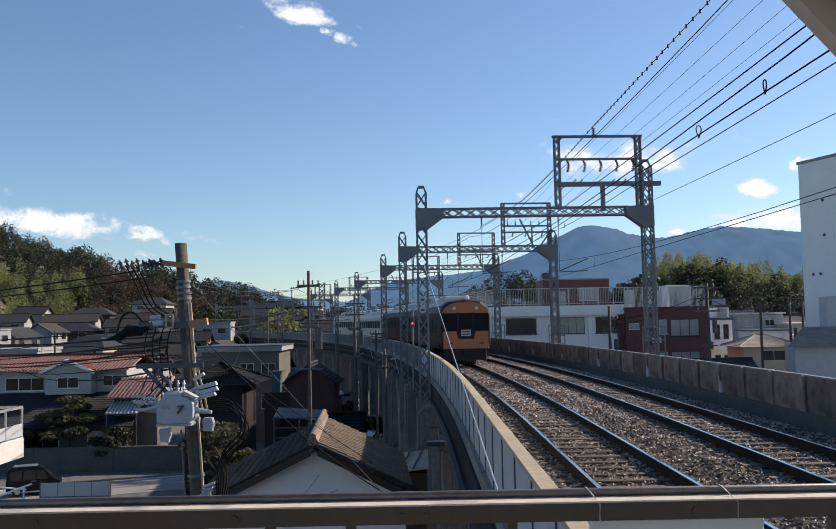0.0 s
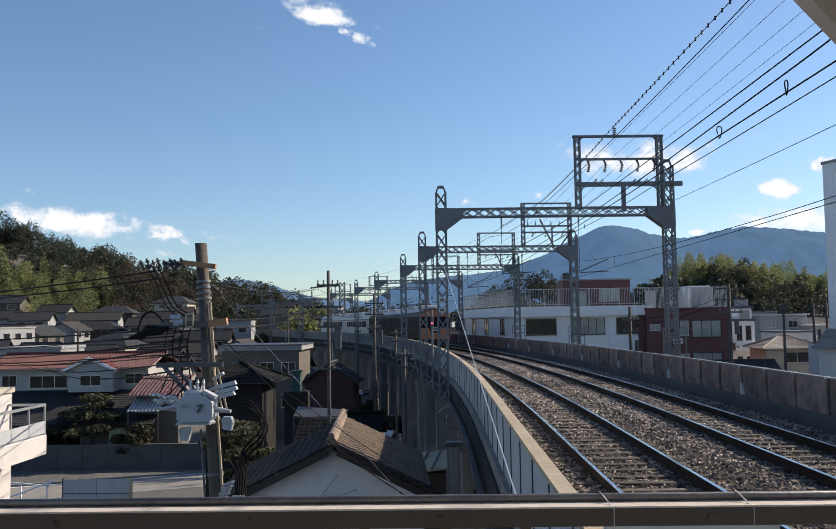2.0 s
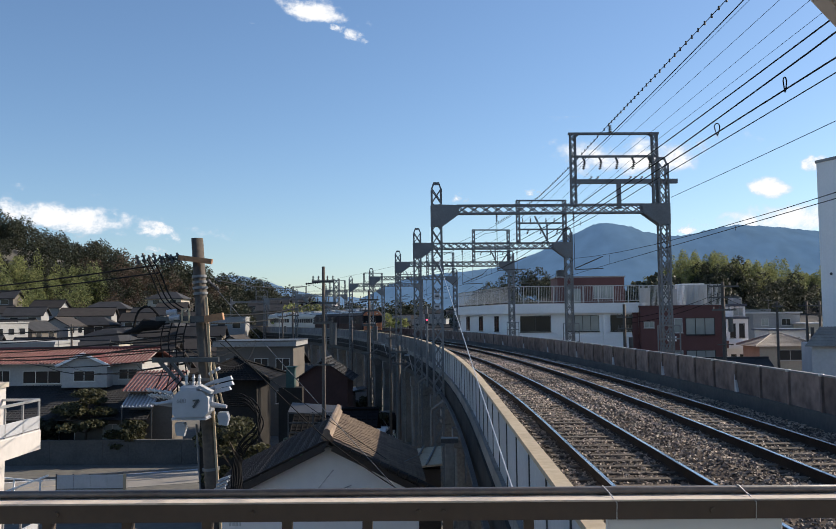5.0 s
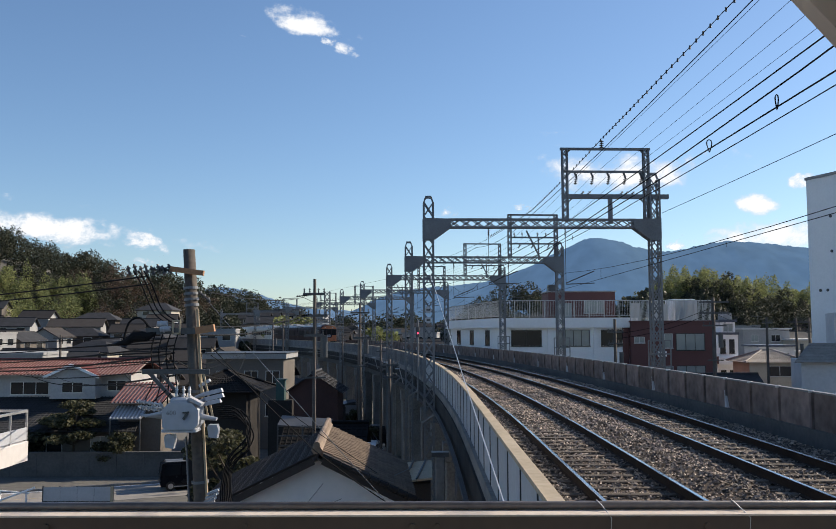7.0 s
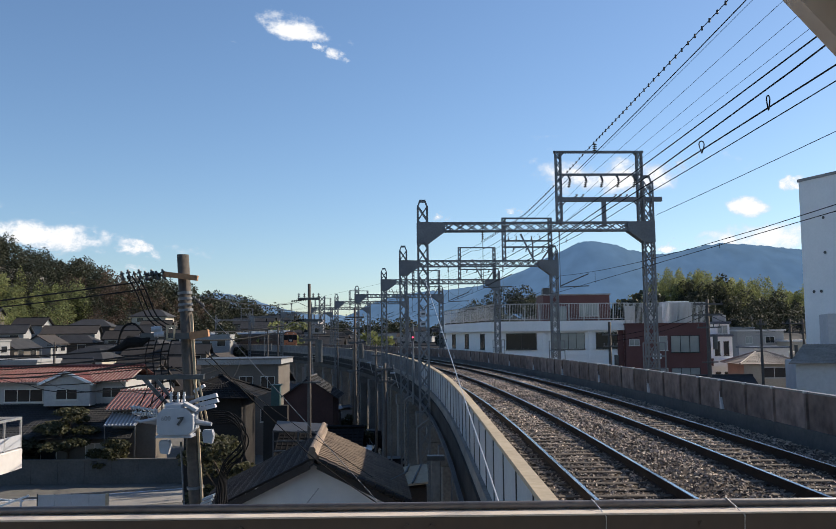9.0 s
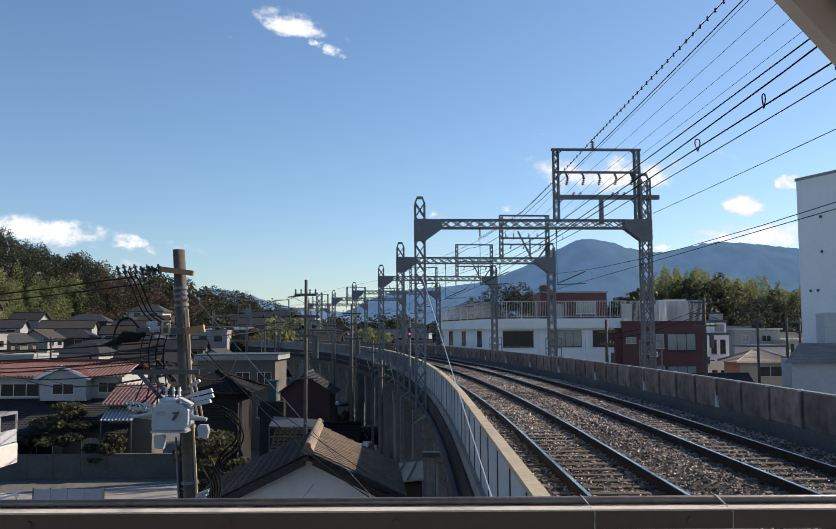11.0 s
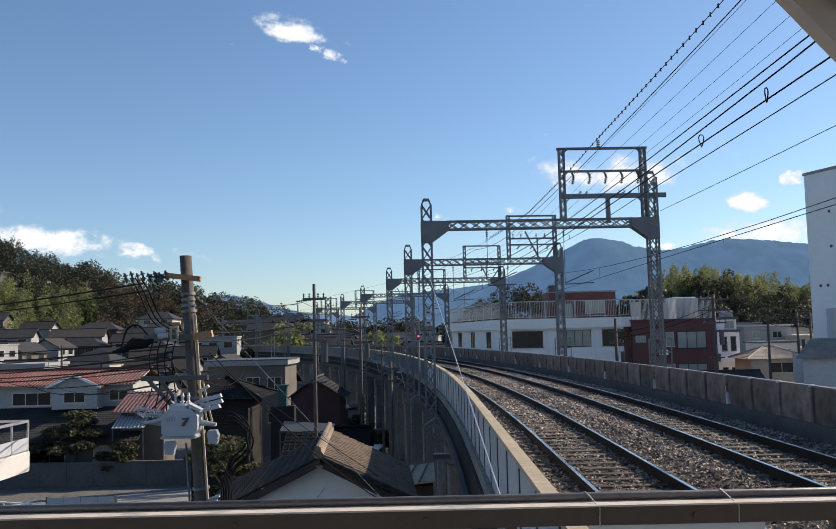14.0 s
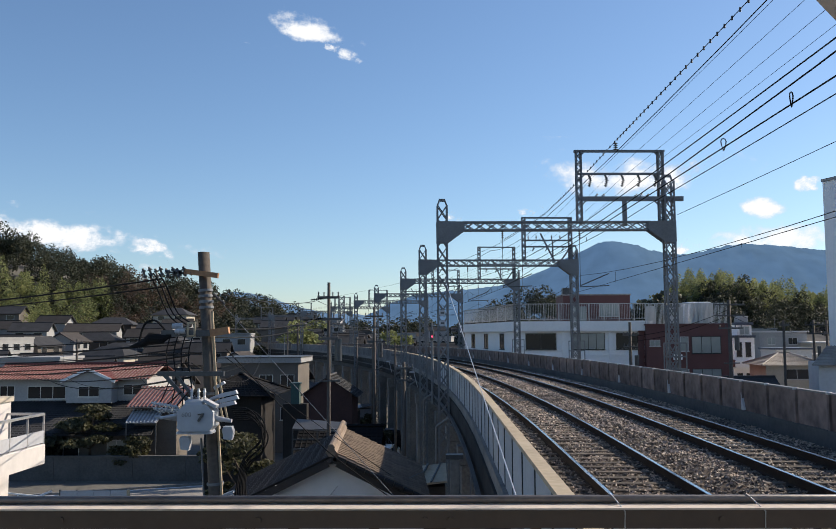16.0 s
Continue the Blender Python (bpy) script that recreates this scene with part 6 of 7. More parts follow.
def poles_and_wires():
    o, ax = main_pole()
    utility_pole("slim utility pole with insulators and cross arms", -4.45, 35, 12.95, 0, ((0.62, 0.9), (1.5, 1.1), (2.3, 0.8)), True, 0, 0.1)
    utility_pole("slim utility pole beside the viaduct", -4.05, 55, 12.6, 0, ((0.6, 1.2), (1.3, 1.2), (2.2, 0.9)), True, 0, 0.12)
    utility_pole("utility pole with a transformer beyond the parapet", 13.4, 60, 11.6, 0, ((0.9, 1.1), (1.7, 1.0)), True, 0, 0.16)
    utility_pole("utility pole with crowded arms beside the maroon block", 18.6, 55, 12.9, 0, ((0.3, 1.9), (1.0, 1.9), (1.8, 1.5)), True, 0, 0.17)
    utility_pole("plain utility pole among the roofs", 27.2, 68, 11.8, 0, ((0.4, 0.8),), False, 0, 0.14)
    utility_pole("dark utility pole with arms near the tower block", 33.0, 76, 11.9, 0, ((0.4, 1.6), (1.2, 1.3)), True, 0, 0.16)
    utility_pole("dark utility pole with arms near the tower block", 34.6, 77, 11.9, 0, ((0.4, 1.6), (1.2, 1.3)), False, 0, 0.16)
    utility_pole("far utility pole over the roofs", -33, 78, 10.6, 0, ((0.3, 1.2),), True, 0, 0.15)
    utility_pole("far utility pole over the roofs", -15, 92, 12.2, 0, ((0.3, 1.4), (1, 1.4)), True, 0, 0.15)
    utility_pole("far utility pole over the roofs", -21, 120, 12.2, 0, ((0.3, 1.4), (1, 1.4)), True, 0, 0.15)
    m = Mesh()
    lattice(m, (-29, 260, 0), (-29, 260, 23), 1.6, 1.6, (1, 0, 0), 14, 0.25, 0.14)
    single("radio_mast", m, STEEL, "distant grey lattice radio mast", "mast")
    L = "thin dark overhead line between utility poles"
    for x, y, z in ((-4.55, 34.85, 12.3), (-4.55, 34.85, 11.5), (-4.15, 54.8, 11.9)):
        m = Mesh()
        insulator(m, (x, y, z), (-1, -0.3, -0.12), 7, 0.055)
        single("line_insulator", m, BLACK, "black string of line insulators at a pole", "insulator", group="line insulators at the poles")
    a = (-4.95, 14.8, 11.75)
    for dz, dy in ((0, 0), (0.04, 0.35), (-0.08, 0.6)):
        wire("power_line", L, [(-32, 40 + dy * 3, 12.3 + dz), (a[0], a[1] + dy, a[2] + dz)], 0.014, BLACK, 0.35, 14)
    for dz in (0.0, -0.22, -0.5, -0.75):
        wire("power_line", L, [(-34, 46, 10.6 + dz * 1.6), (-4.6, 14.9, 10.75 + dz * 0.6)], 0.013, BLACK, 0.3, 14)
    for k in range(7):
        wire("cable", "black telephone cable strung between poles", [(-33 + k, 50 + 2 * k, 9.9 - 0.33 * k), (-4.35, 14.9, 10.7 - 0.13 * k)], 0.011 + 0.004 * (k % 3), BLACK, 0.35 + 0.1 * (k % 3), 14)
    for k in range(3):
        wire("cable", "black telephone cable strung between poles", [(-4.3, 14.9, 10.3 - 0.2 * k), (-10 - 3 * k, 46, 8.6), (-16.5, 80, 8.9)], 0.012, BLACK, 0.3, 12)
    wire("power_line", L, [(-3.8, 15, 11.5), (-4.9, 34.8, 12.2), (-4.4, 54.8, 11.9), (-21, 120, 11.8)], 0.011, BLACK, 0.14)
    wire("power_line", L, [(-3.9, 15, 10.9), (-4.9, 34.8, 11.5), (-4.4, 54.8, 11.3), (-15, 92, 11.8)], 0.014, BLACK, 0.16)
    wire("power_line", L, [(-4.0, 15, 10.75), (-4.9, 34.8, 11.4), (-4.4, 54.8, 11.2)], 0.014, BLACK, 0.22)
    wire("power_line", L, [(-33, 78, 10.4), (-15, 92, 11.8), (-4.4, 55, 11.0)], 0.016, BLACK, 0.3)
    wire("guy_wire", "pale steel guy wire sloping from the pole", [(-3.78, 14.85, 11.35), (-0.35, 13.0, 8.0)], 0.0055, STEEL, 0.02, category="wire")
    wire("guy_wire", "pale steel guy wire sloping from the pole", [(-3.7, 14.85, 10.55), (-2.0, 15.5, 8.7), (-0.6, 16, 7.6)], 0.010, BLACK, 0.03)
    wire("guy_wire", "pale steel guy wire staying the gantry tower", [(0.3, 38.3, 13.4), (0.76, 8.0, 9.05)], 0.0085, FRAME, 0.0)
    wire("service_drop", "pale service wire crossing before the gable", [(-3.0, 19.6, 6.6), (-0.3, 21.5, 7.45)], 0.008, STEEL, 0.03)
    wire("service_drop", "twisted white service wire on the gable", [(-2.35, 20.1, 7.3), (-2.8, 20.1, 6.75)], 0.014, INSUL, 0.0)
    wire("service_drop", "pale service wire crossing before the gable", [(-3.7, 14.85, 10.4), (-0.55, 21.5, 6.9)], 0.007, BLACK, 0.05)
    for dz, dx in ((0.0, 0), (-0.35, 0.3)):
        wire("power_line", L, [(13.4, 60, 10.6 + dz), (18.6, 55, 12.3 + dz), (27.2, 68, 11.4 + dz), (33.8, 76, 11.4 + dz)], 0.016, BLACK, 0.3)


# ---- trees ----
def tree(name, label, x, y, h, r, material, seed, n=900, size=0.32, base=0.0, conic=False):
    rnd = random.Random(seed)
    t = thing(name, label, "tree", (x, y, base))
    m = Mesh()
    m.cyl((0, 0, -0.2), (0.1, 0.05, h * 0.55), 0.16, 0.07, 8)
    tips = []
    for i in range(11):
        a = i * 2.4 + rnd.uniform(-0.4, 0.4)
        z0 = h * rnd.uniform(0.3, 0.7)
        q = Vector((math.cos(a) * r * rnd.uniform(0.45, 0.85), math.sin(a) * r * rnd.uniform(0.45, 0.85), z0 + h * rnd.uniform(0.05, 0.3)))
        m.cyl((0.07, 0.03, z0), q, 0.05, 0.02, 5)
        tips.append(q)
    part("trunk", m, TRUNK, t)
    c = Mesh()
    tips.append(Vector((0, 0, h * 0.92)))
    for q in tips:
        leaves(c, q, r * 0.45, r * (0.15 if "pine" in name else 0.26), n // len(tips), size, rnd)
    part("crown", c, material, t)
    return t


def trees():
    tree("pine_tree", "clipped dark garden pine behind the wall", -27.2, 67.0, 5.6, 2.3, LEAF_PINE, 21, 4200, 0.17)
    tree("shrub", "dark garden shrub behind the wall", -23.6, 66.3, 3.1, 1.5, LEAF_PINE, 22, 1800, 0.17)
    tree("shrub", "dark garden shrub behind the wall", -30.8, 66.4, 3.3, 1.5, LEAF_DARK, 23, 1800, 0.17)
    tree("tree", "dark leafy tree behind the utility pole", -8.6, 38, 6.6, 1.7, LEAF_PINE, 24, 3600, 0.14)
    tree("tree", "yellow-green leafy tree among far roofs", -30.5, 188, 14.0, 5.2, LEAF_BAMBOO, 25, 1800, 0.5)
    tree("tree", "dark round tree among far roofs", -43, 192, 13.5, 4.6, LEAF_DARK, 26, 1500, 0.5)
    tree("tree", "yellow-green tree beyond the far track", -9, 165, 11.5, 4.0, LEAF_BAMBOO, 27, 1200, 0.55)
    tree("tree", "dark evergreen beside the red-roofed house", -20.5, 88, 8.0, 2.8, LEAF_DARK, 28, 1200, 0.4)
    tree("tree", "dark bushy evergreen behind the maroon block", 37.5, 140, 17.5, 5.5, LEAF_DARK, 29, 1800, 0.7)


# ---- the far town ----
def simple_window(parent, x, y, z, w, h):
    f = Mesh()
    for a, b, e, g in ((-w / 2 - 0.07, -h / 2 - 0.07, w / 2 + 0.07, -h / 2), (-w / 2 - 0.07, h / 2, w / 2 + 0.07, h / 2 + 0.07), (-w / 2 - 0.07, -h / 2, -w / 2, h / 2), (w / 2, -h / 2, w / 2 + 0.07, h / 2)):
        f.box(x + a, y - 0.06, z + b, x + e, y + 0.02, z + g)
    win = part("window", f, FRAME, parent)
    part("pane", Mesh().box(x - w / 2 + 0.005, y - 0.02, z - h / 2 + 0.005, x + w / 2 - 0.005, y + 0.02, z + h / 2 - 0.005), GLASS, win)


def far_house(loc, w, d, he, rise, wall, roof, hip, label):
    h = thing("house", label, "house", loc, 0, "houses of the far town")
    zr, W, D, ze = he + rise, w / 2 + 0.6, d / 2 + 0.6, he - 0.25
    m = Mesh().box(-w / 2, -d / 2, -2.5, w / 2, d / 2, he)
    if not hip:
        m.loft([[(x, -d / 2, he), (x, d / 2, he), (x, 0, zr - 0.1)] for x in (-w / 2, w / 2)])
    part("wall", m, wall, h)
    r = w / 2 - d * 0.38 if hip else W
    A, B, C, E = (-W, -D, ze), (W, -D, ze), (W, D, ze), (-W, D, ze)
    R0, R1 = (-r, 0, zr), (r, 0, zr)
    m = Mesh()
    if hip:
        lo, t = [A, B, C, E], 0.14
        m.add([(x, y, z - t) for x, y, z in lo] + lo + [R0, R1], [(3, 2, 1, 0), (0, 1, 5, 4), (1, 2, 6, 5), (2, 3, 7, 6), (3, 0, 4, 7), (4, 5, 9, 8), (5, 6, 9), (6, 7, 8, 9), (7, 4, 8)])
    else:
        m.loft([[(x, -D, ze), (x, -D, ze - 0.14), (x, 0, zr - 0.14), (x, D, ze - 0.14), (x, D, ze), (x, 0.14, zr), (x, 0.1, zr + 0.16), (x, -0.1, zr + 0.16), (x, -0.14, zr)] for x in (-W, W)])
    part("roof", m, roof, h)
    for sx in (-1, 1):
        simple_window(h, sx * w * 0.25, -d / 2, he - 1.2, 1.8, 1.1)
    part("eave_board", Mesh().box(-W + 0.1, -D + 0.05, ze - 0.16, W - 0.1, -D + 0.12, ze), DARKWOOD, h)
    return h


def far_town():
    rnd = random.Random(12)
    kinds = []
    walls = [GREYWALL, CREAM, GREYWALL, DARKWOOD, BEIGE, GREYWALL]
    roofs = [DARKTILE, DARKTILE, BROWN_SHADE_TILE, DARKTILE, DARKTILE, BROWN_SHADE_TILE]
    labs = ["grey house with a dark tile roof", "cream house with a dark tile roof", "beige house with a brown tile roof", "dark wooden house with a black tile roof", "beige house with a dark tile roof", "long grey house with a brown roof"]
    for i in range(6):
        ww, dd, hh, hip = [(8, 6.5, 5.4, 0), (9.5, 7, 5.8, 1), (7, 6, 5.0, 0), (10.5, 7, 3.4, 1), (8.5, 6, 5.6, 0), (12, 7.5, 4.2, 0)][i]
        kinds.append(far_house((-300 - 20 * i, -300, 0), ww, dd, hh, 1.7, walls[i], roofs[i], hip, labs[i] + " in the valley town"))
    flat = thing("building", "pale flat-roofed block in the valley town", "building", (-400, -300, 0), group="houses of the far town")
    part("wall", Mesh().box(-5, -4, -0.3, 5, 4, 8.2), GREYWALL, flat)
    part("roof_edge", Mesh().box(-5.15, -4.15, 8.2, 5.15, 4.15, 8.5), GREYWALL, flat)
    for x in (-3.2, 0, 3.2):
        for z in (6.6, 3.6):
            simple_window(flat, x, -4, z, 1.7, 1.2)
    kinds.append(flat)
    keep = [(51.5, 132, 6), (45, 112, 5), (58, 128, 6), (52.5, 112, 5), (-31, 75, 12), (-16.6, 83, 7), (-8, 47, 8), (-6.6, 72, 5), (14, 92, 16), (24, 88, 9), (34, 97, 6), (36, 88, 7), (42, 86, 6), (40, 68, 9), (42, 80, 12), (-9, 52, 7), (-22, 69, 5), (-20, 88, 4), (-15, 92, 2), (-33, 78, 3), (-22, 135, 5), (-32, 140, 4)]
    used = []
    spots_ = []
    for y in range(70, 430, 12):
        n = 0
        for x in range(-300, 260, 12):
            spots_.append((x + rnd.uniform(-3, 3), y + rnd.uniform(-3, 3)))
    count = 0
    for x, y in spots_:
        if abs(x) > y * 0.62 + 6:
            continue
        if 54 < y < 68:
            continue
        # clear of the line
        s = Y0 + RAD * math.atan2(y - Y0, x - XL + RAD)
        off = math.hypot(y - Y0, x - XL + RAD) - RAD
        if (-10 if y < 100 else -8.5) < off < 13.5:
            continue
        if any(math.hypot(x - a, y - b) < r + 5 for a, b, r in keep):
            continue
        zb = max(hump(x, y, HILL_LEFT + SKIRT), hump(x, y, HILL_RIGHT), hump(x, y, HILL_MID))
        if zb > 13 or (x > 40 and y > 300) or (y > 300 and rnd.random() < 0.35):
            continue
        k = rnd.choice((0, 0, 1, 2, 2, 3, 3, 3, 4, 4, 4, 5, 5, 5, 0, 2, 3, 6))
        copy_thing(kinds[k], pose(x, y, max(0, zb - 0.6), 0, 0, rnd.choice((0, 0, 0, 90, 180)) + rnd.uniform(-12, 12)))
        count += 1
    for k in kinds:
        for c in list(k.children_recursive)[::-1]:
            bpy.data.objects.remove(c)
        bpy.data.objects.remove(k)


SKIRT = [(-150, 215, 110, 60, 7), (-60, 260, 60, 60, 5)]


# ---- yards beside the viaduct ----
def yards():
    rnd = random.Random(31)
    for i, (s, o, w, d, h, m, lab) in enumerate((
            (31, -5.2, 2.0, 2.4, 2.6, DARKWOOD, "low dark wooden shed in the shaded yard"),
            (36, -6.6, 2.6, 2.2, 3.2, GREYWALL, "small grey block shed in the shaded yard"),
            (88, -7.2, 3.2, 3.4, 3.4, DARKWOOD, "dark wooden shed beside the viaduct"),
            (97, -5.0, 2.6, 2.8, 2.8, GREYWALL, "grey shed beside the viaduct"),
            (106, -6.4, 3.4, 3.2, 4.2, BEIGE, "tall beige shed beside the viaduct"),
            (117, -5.4, 2.8, 3.0, 3.0, DARKWOOD, "dark wooden shed beside the viaduct"),
            (128, -6.2, 3.2, 3.2, 3.8, OFFWHITE, "pale shed beside the viaduct"))):
        p = at(s, o)
        sh = thing("shed", lab, "shed", (p.x, p.y, 0), head(s) + rnd.uniform(-8, 8), "sheds beside the viaduct")
        part("wall", Mesh().box(-w / 2, -d / 2, -0.2, w / 2, d / 2, h), m, sh)
        part("roof", Mesh().loft([[(-w / 2 - 0.2, y, h + 0.02), (w / 2 + 0.2, y, h + 0.3), (w / 2 + 0.2, y, h + 0.36), (-w / 2 - 0.2, y, h + 0.08)] for y in (-d / 2 - 0.25, d / 2 + 0.2)]), STEEL if i % 3 else DARKTILE, sh)
        part("door", Mesh().box(-0.4, -d / 2 - 0.03, 0, 0.4, -d / 2 - 0.002, 1.9), DARKSTEEL, sh)
    f = thing("yard_fence", "dark wire-mesh fence along the foot of the viaduct", "fence")
    for i in range(40):
        p = at(30 + i * 2.5, -3.7)
        part("post", Mesh().bar((p.x, p.y, 0), (p.x, p.y, 1.7), 0.06), DARKSTEEL, f)
    for z in (0.4, 1.0, 1.65):
        part("rail", sweep(Mesh(), 30, 128, [(-3.72, z), (-3.68, z), (-3.68, z + 0.04), (-3.72, z + 0.04)]), DARKSTEEL, f)
    for k, (s, o) in enumerate(((33, -3.9), (41, -4.6), (80, -4.2), (92, -4.4), (111, -4.1))):
        p = at(s, o)
        tree("shrub", "dark unkempt shrub at the foot of the viaduct", p.x, p.y, rnd.uniform(1.6, 3.0), 0.9, LEAF_PINE, 60 + k, 450, 0.22)
    for s in (33.0, 47.0, 61.0, 76.0, 92.0):
        p = at(s, -3.25)
        q = thing("drain_pipe", "pale vertical drain pipe on the viaduct side", "pipe", (p.x, p.y, 0), head(s), "drain pipes on the viaduct")
        part("pipe", Mesh().cyl((0, 0, 0), (0, 0, 7.3), 0.055, sides=10), CONCRETE, q)
        part("elbow", Mesh().cyl((0, 0, 7.3), (0.45, 0, 7.6), 0.055, sides=10), CONCRETE, q)
    for s, o, hh in ((44.0, -4.4, 9.4), (66.0, -4.0, 10.2), (84.0, -4.6, 10.4), (104.0, -4.3, 10.6)):
        p = at(s, o)
        utility_pole("dark service pole close beside the viaduct", p.x, p.y, hh, 0, ((0.3, 0.9), (0.9, 0.7)), False, head(s), 0.12)
    for s in (58.0, 70.0, 82.0):
        p = at(s, -2.95)
        q = thing("lamp_bracket", "small pale bracket lamp on the viaduct edge", "lamp", (p.x, p.y, 7.3), head(s), "bracket lamps on the viaduct")
        part("stem", Mesh().bar((0, 0, 0), (-0.25, 0, 1.0), 0.05), FRAME, q)
        part("head", Mesh().cham(-0.55, -0.08, 0.98, -0.2, 0.08, 1.06, 0.02), PANEL, q)


def aerial(x, y, z, rz):
    """A roof aerial: a thin mast with short cross rods."""
    a = thing("roof_aerial", "thin metal television aerial on a house roof", "aerial", (x, y, z), rz, "roof aerials of the town")
    part("mast", Mesh().cyl((0, 0, -0.6), (0, 0, 2.0), 0.025, sides=6), STEEL, a)
    part("boom", Mesh().bar((-0.75, 0, 1.8), (0.75, 0, 1.8), 0.03), STEEL, a)
    rod = Mesh().bar((0, -0.35, 1.8), (0, 0.35, 1.8), 0.02).data("rod", STEEL)
    for k in range(7):
        part("rod", rod, None, a, loc=(-0.66 + 0.22 * k, 0, 0))


def condenser(x, y, z, rz):
    a = thing("air_conditioner", "pale outdoor air-conditioning unit on a stand", "air conditioner", (x, y, z), rz, "air-conditioning units in the yards")
    part("case", Mesh().cham(-0.4, -0.15, 0.12, 0.4, 0.15, 0.72, 0.03), PALEGREY, a)
    part("grille", Mesh().cyl((-0.1, -0.151, 0.42), (-0.1, -0.165, 0.42), 0.22, sides=16), DARKSTEEL, a)
    for k in (-0.3, 0.3):
        part("foot", Mesh().box(k - 0.05, -0.14, 0, k + 0.05, 0.14, 0.12), DARKSTEEL, a)


def clutter():
    for x, y, z, rz in ((-33.5, 76.4, 8.3, 20), (-27.0, 76.4, 8.3, -30), (-15.0, 84, 8.85, 10), (-18.6, 85, 8.85, 60), (35.1, 88, 8.6, 15), (51.5, 132, 11.1, 40), (45.0, 112, 8.9, -20), (-9.2, 74.5, 7.3, 0)):
        aerial(x, y, z, rz)
    for s, o, z, rz in ((34, -4.6, 0, 10), (48, -4.9, 0, -10), (58, -5.2, 0, 25), (72, -4.9, 0, 5), (86, -4.2, 0, -15), (100, -3.9, 0, 0)):
        p = at(s, o)
        condenser(p.x, p.y, z, head(s) + rz)
    for x, y, w, h, lab in ((-5.6, 58.5, 1.6, 1.1, "white"), (-7.6, 66.0, 1.9, 1.0, "grey"), (-4.9, 70.5, 1.3, 1.2, "white")):
        f = thing("low_fence", lab + " low panel fence in the yard beside the viaduct", "fence", (x, y, 0), 8)
        for k in range(3):
            part("panel", Mesh().box(-w / 2 + k * w / 3 + 0.02, -0.02, 0.1, -w / 2 + (k + 1) * w / 3 - 0.02, 0.02, h), PALEGREY if lab == "white" else GREYWALL, f)
        for k in range(4):
            part("post", Mesh().bar((-w / 2 + k * w / 3, 0.03, 0), (-w / 2 + k * w / 3, 0.03, h + 0.08), 0.05), DARKSTEEL, f)


# ---- vehicles ----
def wheel(parent, x, y, r, w):
    wh = part("wheel", Mesh().cyl((x, y - w / 2, r), (x, y + w / 2, r), r, sides=20), TYRE, parent)
    part("rim", Mesh().cyl((x, y - w / 2 - 0.01, r), (x, y + w / 2 + 0.01, r), r * 0.58, sides=16), FRAME, wh)


def side_loft(prof, half, tumble=0.0, zt=99.0):
    """A body from a side outline of (x, z); the sides lean in above zt."""
    def yy(z):
        return half - max(0, z - zt) * tumble
    m = Mesh()
    m.loft([[(x, -yy(z) + 0.06, z) for x, z in prof], [(x, -yy(z), z) for x, z in prof]], caps=False)
    m.loft([[(x, -yy(z) + 0.06, z) for x, z in prof], [(x, yy(z) - 0.06, z) for x, z in prof]])
    return m


def van(name, label, L, H, W, paint, snout, loc, heading):
    v = thing(name, label, "car", loc, heading)
    h = L / 2
    body = [(-h, 0.45), (-h + 0.05, 0.28), (h - 0.1, 0.25), (h, 0.4), (h - 0.02, 0.75), (h - snout, 0.98), (h - snout - 0.75, H - 0.12), (h - snout - 1.0, H), (-h + 0.35, H), (-h + 0.12, H - 0.15), (-h, 0.95)]
    part("body", side_loft(body, W / 2, 0.18, 1.0), paint, v)
    for sy in (-1, 1):
        y = sy * (W / 2 - 0.05)
        z0, z1 = 1.03, H - 0.2
        xs = [-h + 0.22, -h + (L - snout) * 0.34, -h + (L - snout) * 0.62, h - snout - 0.35]
        for a, b in zip(xs, xs[1:]):
            top = b - 0.04 if b != xs[-1] else b - 0.42
            pts = [(a + 0.04, z0), (b - 0.04, z0), (top, z1), (a + 0.06, z1)]
            part("side_window", Mesh().loft([[(x, y + sy * (0.062 - (z - 1.0) * 0.18), z) for x, z in pts], [(x, y - sy * 0.05, z) for x, z in pts]]), GLASS, v)
        part("head_lamp", Mesh().cham(h - 0.22, sy * (W / 2 - 0.18) - 0.12, 0.6, h - 0.015, sy * (W / 2 - 0.18) + 0.12, 0.78, 0.02), INSUL, v)
        part("mirror", Mesh().cham(h - snout - 0.3, sy * (W / 2 + 0.09) - 0.08, 1.0, h - snout - 0.15, sy * (W / 2 + 0.09) + 0.08, 1.18, 0.02), paint, v)
        part("sill", Mesh().box(-h + 0.9, sy * (W / 2) - 0.02, 0.26, h - 0.9, sy * (W / 2) + 0.02, 0.31), FRAME, v)
        part("door_handle", Mesh().box(-0.2, sy * (W / 2) - 0.02, 0.92, 0.05, sy * (W / 2) + 0.025, 0.95), FRAME, v)
        for x in (-h + 0.68, h - 0.72):
            wheel(v, x, sy * (W / 2 - 0.09), 0.31, 0.2)
    part("windscreen", Mesh().loft([[(h - snout - 0.02, -W / 2 + 0.14, 1.0), (h - snout - 0.02, W / 2 - 0.14, 1.0), (h - snout - 0.72, W / 2 - 0.25, H - 0.14), (h - snout - 0.72, -W / 2 + 0.25, H - 0.14)], [(h - snout - 0.06, -W / 2 + 0.14, 0.98), (h - snout - 0.06, W / 2 - 0.14, 0.98), (h - snout - 0.78, W / 2 - 0.25, H - 0.16), (h - snout - 0.78, -W / 2 + 0.25, H - 0.16)]]), GLASS, v)
    part("roof_panel", Mesh().cham(-h + 0.4, -W / 2 + 0.25, H, h - snout - 1.05, W / 2 - 0.25, H + 0.02, 0.01), STEEL if paint is CARBLACK else paint, v)
    return v


